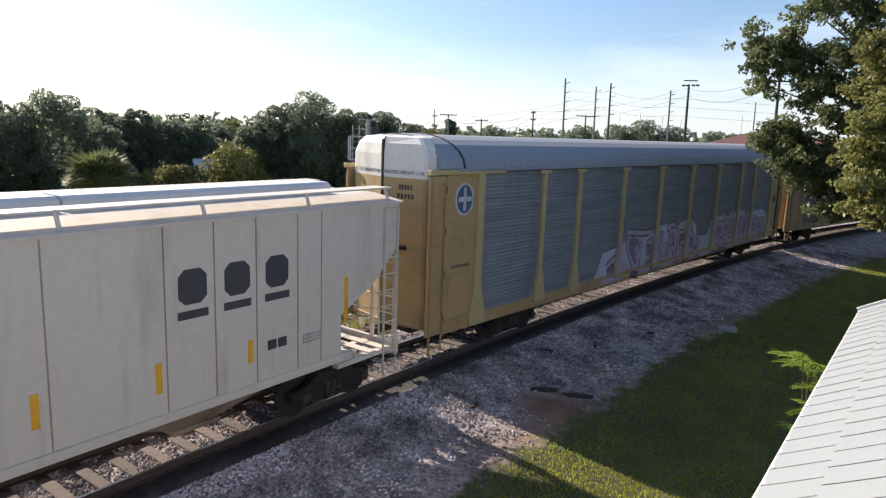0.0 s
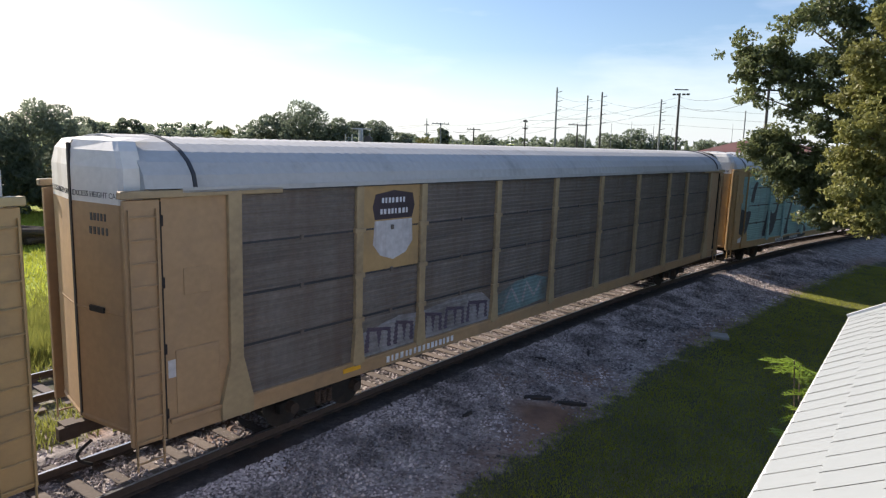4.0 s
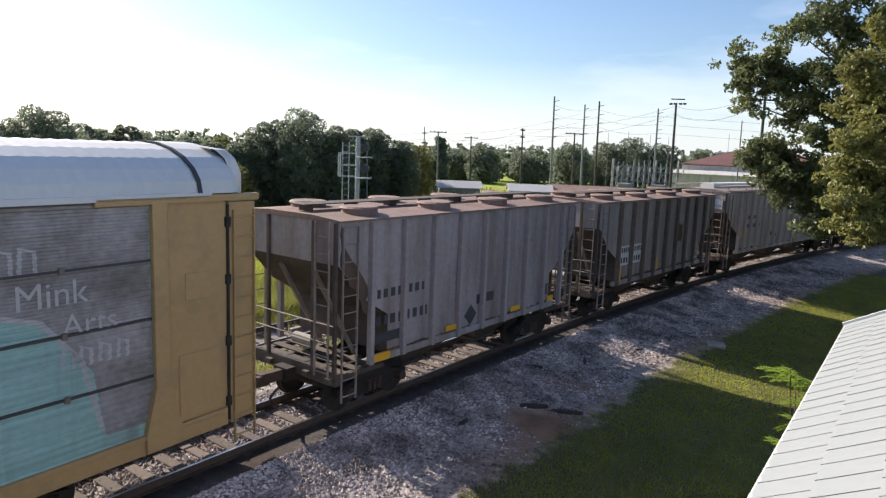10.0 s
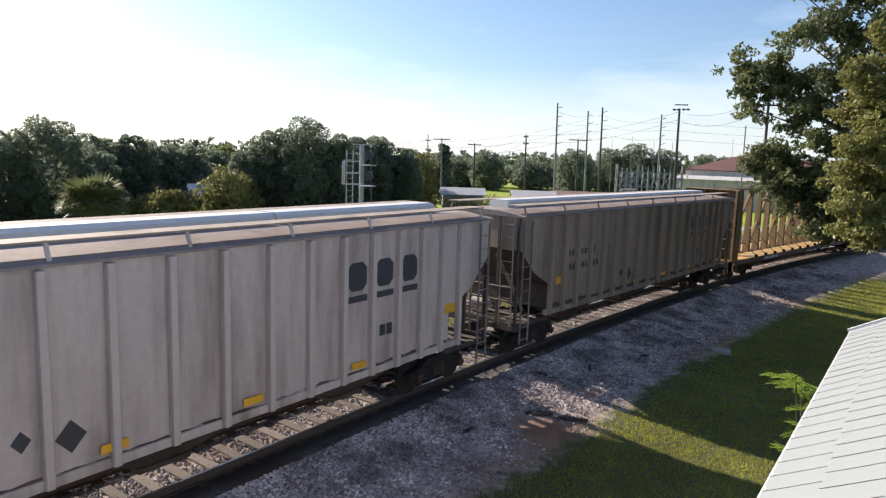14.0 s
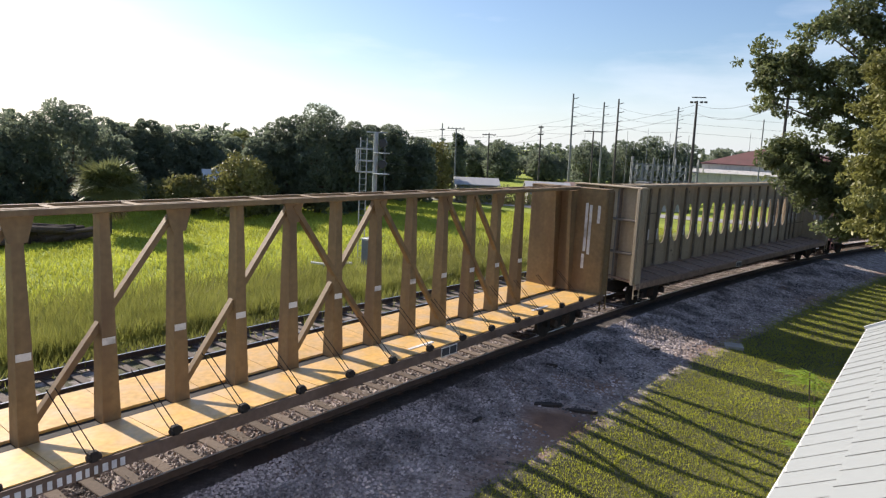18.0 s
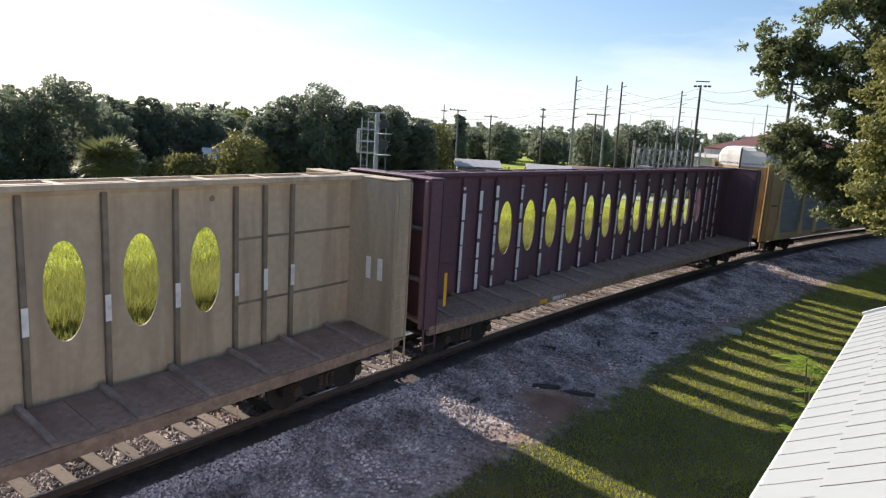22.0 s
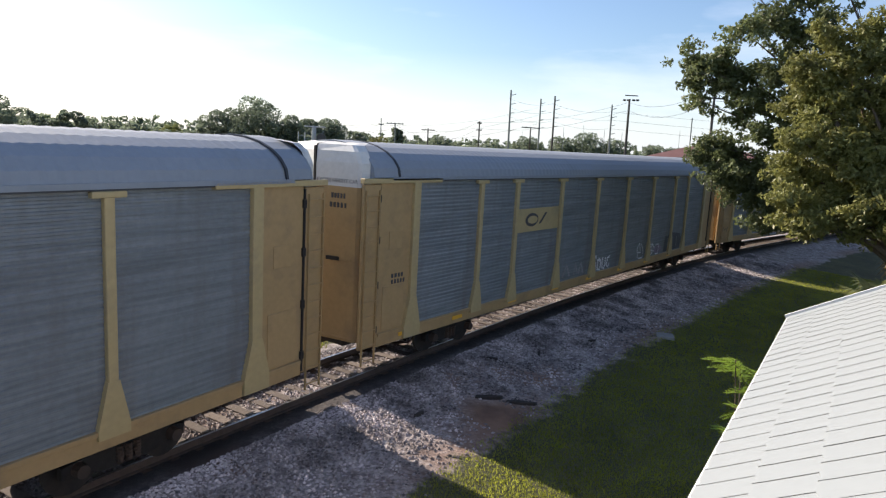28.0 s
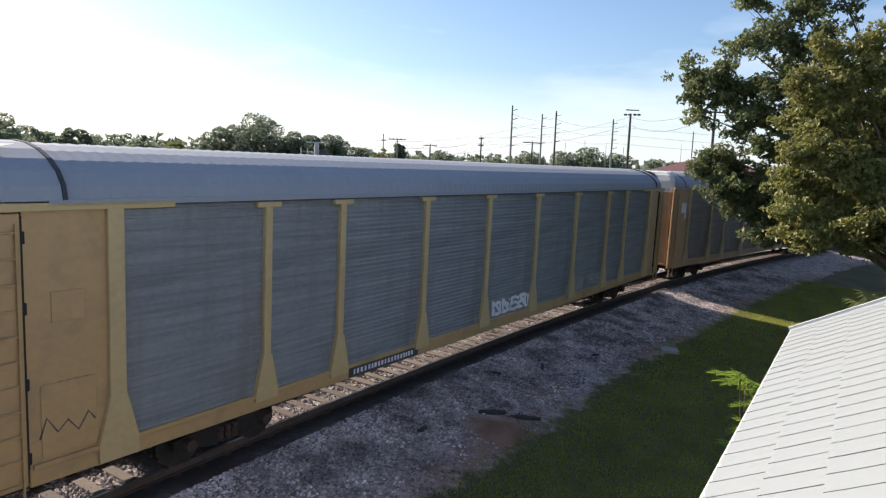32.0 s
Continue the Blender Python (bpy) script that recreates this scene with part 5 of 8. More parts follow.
# the looped tips are unseen crown, added to block sky light from far cars
limb_tree("pecan_tree", "tall dark-leaved tree with spreading branches beside the track", 2.3, 28.0,
          [(-5.6, 25.0, 9.2), (-5.0, 25.2, 6.2), (-4.6, 24.8, 5.6), (-3.9, 25.2, 4.8), (-5.8, 25.5, 9.0), (-5.2, 24.5, 7.8), (-5.3, 24.7, 8.6), (-5.0, 25.0, 9.4), (-4.3, 25.5, 8.8), (-4.0, 24.5, 10.0), (-3.5, 25.0, 10.5), (-2.7, 25.5, 10.2), (-3.2, 24.5, 8.6), (-3.6, 25.0, 8.0), (-2.4, 25.5, 8.8), (-3.2, 24.5, 6.9), (-2.7, 25.0, 6.6), (-4.8, 25.5, 6.0), (-4.2, 24.5, 5.4), (-3.7, 25.0, 5.0),
           (-3.1, 25.5, 4.3), (-2.6, 24.5, 3.9), (-4.5, 25.0, 6.3), (-3.7, 25.5, 5.6), (-2.9, 24.5, 4.7), (-2.6, 25.0, 5.4), (-1.6, 25.5, 9.6), (-0.8, 24.5, 8.0), (-1.7, 25.0, 10.4), (-2.6, 25.5, 11.2), (-0.2, 24.5, 9.4), (-4.2, 25.4, 11.6), (-3.2, 25.4, 12.6), (-1.8, 25.4, 12.4), (-2.0, 25.2, 7.6), (-1.9, 25.0, 5.0), (-2.0, 24.8, 3.9), (0.3, 25.2, 11.0)] + [(x + 0.5 * math.sin(3 * z + y), y + 0.5 * math.cos(2 * x + z), z) for x in (2.2, 4.6, 6.8) for y in (25.5, 29.0, 32.5) for z in (5.0, 8.0, 11.0)],
          M_LEAF, 0.08, 30, 5, 0.3, 4.0, 0.75)
limb_tree("oak_tree", "dense sunlit yellow-green tree beside the house", 1.2, 22.6,
          [(-2.0, 21.5, 8.6), (-2.1, 22.0, 7.6), (-1.6, 21.4, 8.0), (-1.7, 21.0, 6.5), (-2.1, 21.7, 5.9), (-1.4, 21.9, 5.5), (-1.9, 21.2, 4.9), (-1.4, 21.2, 4.3), (-1.1, 21.9, 7.0), (-0.7, 21.7, 5.1), (-0.9, 21.0, 4.1), (-0.4, 21.4, 6.2), (-0.3, 22.0, 7.8), (-0.8, 21.4, 8.6), (0.3, 21.0, 4.9), (0.3, 21.9, 6.7), (0.4, 21.6, 8.6), (-0.6, 21.8, 9.6), (0.8, 21.8, 10.2), (1.2, 21.2, 5.8), (1.3, 21.6, 7.6), (-1.3, 21.8, 9.4), (0.0, 21.2, 5.6), (2.2, 21.8, 8.8), (2.2, 21.4, 6.4), (-1.6, 21.6, 7.1), (-0.9, 21.2, 6.4), (1.0, 21.2, 4.4)],
          M_LEAFY, 0.07, 38, 6, 0.28, 3.6, 0.7)


# unseen trees added behind those two, to block sky light from the far cars
for i, (x, y, h, sp) in enumerate([(4.5, 34.5, 11.0, 4.6), (6.5, 41.5, 11.5, 5.0), (9.5, 49.0, 11.0, 5.0), (14.0, 57.0, 11.0, 5.2), (20.5, 66.0, 11.0, 5.5), (8.5, 27.0, 10.0, 4.0)]):
    tree("broad_tree", "tall dark broadleaf tree added out of view to block sky light", x, y, h, sp, 140 + i, leaf=0.3, count=7000, mat=M_LEAF, group="trees beside the house")


# ---- poles, wires, signal, substation and buildings ----
def pole(label, x, y, top, r=0.14, mat=M_POLE, arms=(), insul=0, lamps=False):
    """A pole that leans a little; arms: (height below the top, half length)."""
    p = thing("utility_pole", label, "utility pole", group="poles along the railway")
    z = ground_z(x, y)
    p.location = (x, y, z)
    h = top - z
    lean = Vector((-0.012 * h, -0.009 * h, 0))
    part("shaft", Kit().bar((0, 0, -0.3), Vector((0, 0, h)) + lean, r, r * 0.6, n=9), mat, p)
    d = Vector((0.8, 0.6, 0))
    for drop, half in arms:
        c = Vector((0, 0, h - drop)) + lean * (h - drop) / h
        part("cross_arm", Kit().beam(c - d * half, c + d * half, 0.11, 0.13), mat, p)
        for q in (-0.9, -0.45, 0.45, 0.9):
            part("insulator", Kit().bar(c + d * half * q, c + d * half * q + Vector((0, 0, 0.22)), 0.05, 0.035, n=6), M_WIRE, p)
    for i in range(insul):
        c = Vector((0, 0, h - 0.8 - i * 1.35)) + lean
        part("insulator", Kit().bar(c, c + d * (0.9 if i % 2 else 0.8) + Vector((0, 0, 0.25)), 0.055, 0.04, n=6), M_WIRE, p)
    if lamps:
        for q in (-1, -0.4, 0.4, 1):
            part("floodlight", Kit().bevel_box(q * 0.8 - 0.17, q * 0.8 + 0.17, -0.15, 0.15, h - 0.22, h - 0.02, 0.03), M_WIRE, p)
        part("lamp_bar", Kit().beam(Vector((-0.8, 0, h + 0.45)), Vector((0.75, 0.1, h + 0.40)), 0.16, 0.12), M_WIRE, p)
    return p


pole("tall grey transmission pole with side insulators", -47.5, 93.6, 14.4, 0.2, M_POLEGREY, insul=5)
pole("tall grey transmission pole with side insulators", -47.5, 104.7, 14.0, 0.2, M_POLEGREY, insul=4)
pole("tall dark transmission pole with side insulators", -43.4, 101.0, 14.2, 0.2, M_POLE, insul=4)
pole("tall grey transmission pole with side insulators", -36.7, 109.0, 13.6, 0.2, M_POLEGREY, insul=4)
pole("dark floodlight pole with lamps on top", -25.2, 81.1, 12.3, 0.2, M_POLE, lamps=True)
pole("dark wooden utility pole", -49.1, 87.1, 9.3, 0.16, M_POLE, arms=((0.3, 0.35), (1.3, 0.4)))
pole("dark wooden utility pole with a cross arm", -42.4, 90.5, 8.9, 0.16, M_POLE, arms=((0.15, 1.35),))
pole("dark wooden utility pole with a cross arm", -61.1, 91.5, 8.1, 0.16, M_POLE, arms=((0.3, 1.1),))
pole("wooden utility pole with a cross arm", -56.5, 76.3, 8.3, 0.14, M_POLEGREY, arms=((0.15, 1.2),))
pole("slim distant utility pole", -79.5, 102.8, 9.9, 0.15, M_POLEGREY, arms=((1.2, 0.5),))
pole("slim grey pole behind the signal", -43.5, 47.5, 6.3, 0.09, M_POLEGREY)
pole("slim pole behind the building", -21.4, 97.7, 11.2, 0.12, M_POLEGREY)
pole("dark wooden pole among the branches", -11.3, 58.9, 11.0, 0.16, M_POLE, arms=((0.3, 0.9),))
for i, (x, y, top) in enumerate([(-39.5, 96, 9.2), (-36.8, 97, 9.6), (-33.5, 97, 9.0), (-31.0, 97.5, 8.8), (-58, 120, 9.0), (-30, 128, 10.5)]):
    pole("thin lightning mast in the substation", x, y, top, 0.05, M_POLEGREY)


def wire(points, sag=0.8):
    k = Kit()
    pts = []
    for a, b in zip(points[:-1], points[1:]):
        a, b = Vector(a), Vector(b)
        pts += [a.lerp(b, i / 8) - Vector((0, 0, sag * 4 * (i / 8) * (1 - i / 8))) for i in range(8)]
    pts.append(Vector(points[-1]))
    ring = []
    for i, p in enumerate(pts):
        d = (pts[min(i + 1, len(pts) - 1)] - pts[max(i - 1, 0)]).normalized()
        side = d.cross(Vector((0, 0, 1))).normalized()
        up = side.cross(d)
        ring.append([p + (side * math.cos(a) + up * math.sin(a)) * 0.015 for a in (0, 1.571, 3.142, 4.712)])
    k.strip(ring, closed=True)
    thing("overhead_wire", "thin dark overhead power wire between poles", "wire", group="overhead wires", data=k.mesh("overhead_wire", M_WIRE))


for dz, s in ((0.0, 0.9), (0.9, 1.1)):
    wire([(-130, 95, 7.5 - dz), (-56.8, 76.2, 8.2 - dz), (-61.3, 91.4, 7.9 - dz), (-49.4, 87.0, 9.2 - dz), (-25.4, 81.0, 11.9 - dz), (-11.5, 58.8, 11.4 - dz), (20, 30, 11 - dz)], s)
for dz in (1.0, 2.3, 3.7):
    wire([(-47.9, 93.4, 14.2 - dz), (-43.8, 100.8, 14.0 - dz), (-36.9, 108.8, 13.4 - dz), (20, 150, 13 - dz)], 0.6)
    wire([(-120, 110, 9.5 - dz), (-79.7, 102.6, 9.6 - dz), (-47.9, 104.5, 13.6 - dz)], 1.2)
for z in (4.3, 3.3, 2.4):
    wire([(-90, 40, z + 0.3), (-43.7, 47.4, z + 0.6), (-55.8, 76.2, z), (-49, 87, z), (-37, 92.8, z + 0.5)], 0.3)


def railway_signal(x, y):
    z = ground_z(x, y)
    s = thing("railway_signal", "aluminium railway signal mast with ladder and service cages", "railway signal")
    s.location = (x, y, z)
    h = 7.15
    part("mast", Kit().bar((0, 0, 0), (0, 0, h), 0.13, 0.12, n=12), M_ALU, s)
    part("base", Kit().bevel_box(-0.35, 0.35, -0.35, 0.35, -0.1, 0.35, 0.03), M_CONC, s)
    d, e = Vector((0.8, 0.6, 0)), Vector((-0.6, 0.8, 0))
    lad = Kit()
    for q in (-0.17, 0.17):
        lad.bar(d * (-0.62 + q) - e * 0.1, d * (-0.62 + q) - e * 0.1 + Vector((0, 0, h - 0.3)), 0.028, n=6)
    for i in range(20):
        c = d * -0.62 - e * 0.1 + Vector((0, 0, 0.4 + i * 0.33))
        lad.bar(c - d * 0.17, c + d * 0.17, 0.014, n=5)
    part("ladder", lad, M_ALU, s)
    corner = [d * a + e * b for a, b in ((-0.05, 0.05), (-1.02, 0.05), (-1.02, 0.75), (-0.05, 0.75))]
    for zz in (5.02, 5.62, 6.25):
        up = Vector((0, 0, zz))
        for a, b in zip(corner[:-1], corner[1:]):
            part("cage_rail", Kit().bar(a + up, b + up, 0.034, n=6), M_ALU, s)
    for c in corner[1:]:
        part("cage_post", Kit().bar(c + Vector((0, 0, 5.02)), c + Vector((0, 0, 6.25)), 0.038, n=6), M_ALU, s)
    for i, zz in enumerate((5.5, 6.6)):
        part("signal_head", Kit().bar(d * 0.42 - e * 0.1 + Vector((0, 0, zz)), d * 0.42 - e * 0.5 + Vector((0, 0, zz)), 0.22, n=14), M_WIRE, s)
        part("head_bracket", Kit().beam(Vector((0, 0, zz)), d * 0.42 + Vector((0, 0, zz)), 0.06, 0.06), M_ALU, s)
        part("platform", Kit().bevel_box(0.1, 0.75, -0.3, 0.35, zz - 0.55, zz - 0.5, 0.01), M_ALU, s)
    part("top_arm", Kit().bar(d * -0.5 + Vector((0, 0, h)), d * 0.6 + Vector((0, 0, h)), 0.035, n=6), M_ALU, s)
    c = thing("signal_cabinet", "grey aluminium relay cabinet beside the signal", "cabinet")
    c.location = (x + 1.1, y - 1.3, ground_z(x + 1.1, y - 1.3))
    part("case", Kit().bevel_box(-0.4, 0.4, -0.3, 0.3, 0.15, 1.75, 0.03), M_ALU, c)
    part("plinth", Kit().bevel_box(-0.45, 0.45, -0.35, 0.35, -0.1, 0.15, 0.02), M_CONC, c)
    part("door", Kit().bevel_box(-0.34, 0.34, -0.315, -0.30, 0.25, 1.65, 0.006), M_POLEGREY, c)


railway_signal(-24.8, 26.3)


def gable_house(name, label, x, y, w, d, eave, ridge, yaw, roof_mat, wall_mat=M_WALL, windows=2, category="house", hip=0.0):
    t = thing(name, label, category, group="buildings beyond the railway")
    z = ground_z(x, y)
    t.matrix_basis = Matrix.Translation((x, y, z)) @ Matrix.Rotation(radians(yaw), 4, "Z")
    eave, ridge = eave - z, ridge - z
    part("wall", Kit().prism([(-d / 2, -0.3), (d / 2, -0.3), (d / 2, eave)] + ([] if hip else [(0, ridge - 0.12)]) + [(-d / 2, eave)], -w / 2, w / 2), wall_mat, t)
    o = 0.35
    for sy in (-1, 1):
        part("roof", Kit().add([(-w / 2 - o, sy * (d / 2 + o), eave - 0.12), (w / 2 + o, sy * (d / 2 + o), eave - 0.12), (w / 2 + o - hip, 0, ridge), (-w / 2 - o + hip, 0, ridge), (-w / 2 - o, sy * (d / 2 + o), eave), (w / 2 + o, sy * (d / 2 + o), eave), (w / 2 + o - hip, 0, ridge + 0.12), (-w / 2 - o + hip, 0, ridge + 0.12)], [(0, 1, 2, 3), (4, 5, 6, 7), (0, 1, 5, 4), (1, 2, 6, 5), (2, 3, 7, 6), (3, 0, 4, 7)]), roof_mat, t)
    for sx in (-1, 1) if hip else ():
        part("roof", Kit().add([(sx * (w / 2 + o), -d / 2 - o, eave), (sx * (w / 2 + o), d / 2 + o, eave), (sx * (w / 2 + o - hip), 0, ridge + 0.12), (sx * (w / 2 + o), -d / 2 - o, eave - 0.12), (sx * (w / 2 + o), d / 2 + o, eave - 0.12), (sx * (w / 2 + o - hip), 0, ridge)], [(0, 1, 2), (5, 4, 3), (0, 3, 4, 1), (1, 4, 5, 2), (2, 5, 3, 0)]), roof_mat, t)
    for i in range(windows):
        wx = -w / 2 + w * (i + 0.5) / windows
        win = part("window", Kit().bevel_box(wx - 0.5, wx + 0.5, -d / 2 - 0.03, -d / 2 + 0.03, eave - 1.7, eave - 0.6, 0.01), M_GLASS, t)
        part("sill", Kit().bevel_box(wx - 0.58, wx + 0.58, -d / 2 - 0.1, -d / 2 - 0.02, eave - 1.78, eave - 1.7, 0.01), M_WHITEROOF, win)
    return t


M_GREYROOF = paint("pale_grey_sheet_roof", (0.40, 0.40, 0.41), 0.7, vary=0.12)
# pale wall made darker: the shade on these houses is put into the colour
M_SHADEWALL = paint("shaded_pale_wall", (0.26, 0.26, 0.26), 0.9, vary=0.2)
gable_house("house", "small pale house with a white sheet roof", -48.3, 69.8, 5.0, 4.0, 1.2, 1.85, 40, M_GREYROOF, M_SHADEWALL)
gable_house("house", "small pale house with a white sheet roof", -41.0, 75.0, 5.0, 4.2, 1.1, 1.75, 35, M_GREYROOF, M_SHADEWALL)
gable_house("house", "low house with a brown shingle roof", -36.0, 80.0, 8.5, 6.0, 1.1, 1.8, 30, M_RUSTROOF, windows=3)
gable_house("house", "low house with a brown shingle roof", -31.0, 83.5, 7.5, 6.0, 1.0, 1.7, 25, M_RUSTROOF, windows=3)
gable_house("house", "small shed among the far trees", -55.5, 38.5, 4.2, 3.5, 1.6, 2.4, 60, M_WHITEROOF, windows=1)
gable_house("church_hall", "long pale hall with a red metal roof", -22.5, 118, 23.0, 14.0, 5.0, 7.5, 12, M_BRICKRED, windows=0, category="hall", hip=8.5)
gable_house("annex", "flat pale annex wall before the hall", -27.0, 108, 12.0, 5.0, 3.6, 4.0, 12, M_WALL, windows=0, category="hall")
sign_row = Kit()
for i in range(6):
    sign_row.box(-24.5 + i * 0.75, -24.0 + i * 0.75, 110.55, 110.60, 5.15, 5.9)
thing("roof_sign", "row of pale block letters' bars on the hall's roof edge", "sign", data=sign_row.mesh("roof_sign", M_WALL))


def substation():
    s = thing("substation_frame", "grey steel lattice frame of an electrical substation", "substation")
    s.location = (-33.0, 94.2, ground_z(-33, 94.2))
    d, e = Vector((0.95, 0.31, 0)), Vector((-0.31, 0.95, 0))
    for i in range(7):
        for j in range(2):
            b = d * (-4.6 + i * 1.5) + e * j * 3
            hgt = 6.4 if i % 2 == 0 else 5.4
            part("column", Kit().beam(b, b + Vector((0, 0, hgt)), 0.16, 0.16), M_POLEGREY, s)
            if i < 6:
                for zz in (3.2, 4.6, 5.4):
                    part("girder", Kit().beam(b + Vector((0, 0, zz)), b + d * 1.5 + Vector((0, 0, zz)), 0.09, 0.09), M_POLEGREY, s)
                if (i + j) % 2:
                    part("brace", Kit().beam(b + Vector((0, 0, 3.2)), b + d * 1.5 + Vector((0, 0, 4.6)), 0.06, 0.06), M_POLEGREY, s)
            if i < 6:
                for za, zb in ((3.2, 4.6), (4.6, 5.4), (5.4, 3.2)):
                    part("lattice_bar", Kit().beam(b + d * 0.2 + Vector((0, 0, za)), b + d * 1.3 + Vector((0, 0, zb)), 0.05, 0.05), M_ALU, s)
                for q in (0.4, 0.9):
                    part("rod", Kit().bar(b + d * q * 1.5 + Vector((0, 0, 0)), b + d * q * 1.5 + Vector((0, 0, 5.0 + 1.6 * ((i * 7 + j * 3) % 5) / 5)), 0.035, n=5), M_ALU, s)
            part("bushing", Kit().bar(b + d * 0.7 + Vector((0, 0, 4.6)), b + d * 0.7 + Vector((0, 0, 5.3)), 0.10, 0.07, n=8), M_WALL, s)
    for i in range(2):
        c = d * (-2.5 + i * 4.5) - e * 1.5
        part("transformer", Kit().bevel_box(c.x - 1.0, c.x + 1.0, c.y - 0.7, c.y + 0.7, 0.2, 3.0, 0.1), M_POLEGREY, s)


substation()


def draped(name, label, category, a, b, width, mat, n=24, rise=0.03):
    a, b = Vector(a), Vector(b)
    side = (b - a).normalized().orthogonal() * width / 2
    side = Vector((-(b - a).y, (b - a).x)).normalized() * width / 2
    rows = []
    for i in range(n + 1):
        p = a.lerp(b, i / n)
        rows.append([(p.x + side.x * q, p.y + side.y * q, ground_z(p.x + side.x * q, p.y + side.y * q) + rise) for q in (-1, -0.5, 0, 0.5, 1)])
    thing(name, label, category, kind="structure", data=Kit().strip(rows).mesh(name, mat, True))


M_ROAD = paint("pale_worn_road", (0.30, 0.29, 0.28), 0.9, vary=0.2)
draped("road", "pale worn road beyond the field", "road", (-62, 63), (10, 84), 5.0, M_ROAD, 60, 0.06)


def log_pile():
    t = thing("log_pile", "dark heap of cut logs and brush on the field", "log pile")
    x0, y0 = -42.0, 15.2
    t.location = (x0, y0, ground_z(x0, y0))
    rng = random.Random(3)
    for i in range(46):
        a = rng.uniform(-0.35, 0.35)
        L = rng.uniform(1.6, 3.6)
        c = Vector((rng.uniform(-0.9, 0.9), rng.uniform(-3.2, 3.2), 0.0))
        c.z = 0.15 + rng.uniform(0, 1) * max(0.1, 1.3 - abs(c.y) * 0.33)
        d = Vector((math.sin(a) * 0.7, math.cos(a), rng.uniform(-0.12, 0.12))) * L / 2
        part("log", Kit().bar(c - d, c + d, rng.uniform(0.1, 0.22), n=8), M_LOG, t)


log_pile()
pip = thing("pipe_rack", "short white pipes lying beside the signal", "pipes")
pip.location = (-24.6, 22.9, ground_z(-24.6, 22.9))
for i, dy in enumerate((-0.5, 0.1, 0.55)):
    part("pipe", Kit().bar((-0.7 + 0.3 * i, dy, 0.55), (0.9, dy + 0.2, 0.6), 0.06, n=8), M_WHITEROOF, pip)
    part("stand", Kit().beam((0.1, dy + 0.1, -0.1), (0.1, dy + 0.1, 0.55), 0.07, 0.07), M_POLEGREY, pip)
slab = thing("concrete_slab", "small pale concrete slab lying in the grass", "slab", data=Kit().bevel_box(-0.3, 0.3, -0.28, 0.28, -0.06, 0.07, 0.015).mesh("concrete_slab", M_CONC))
slab.matrix_basis = Matrix.Translation((-5.44, 24.2, ground_z(-5.44, 24.2) + 0.02)) @ Matrix.Rotation(0.35, 4, "Z")


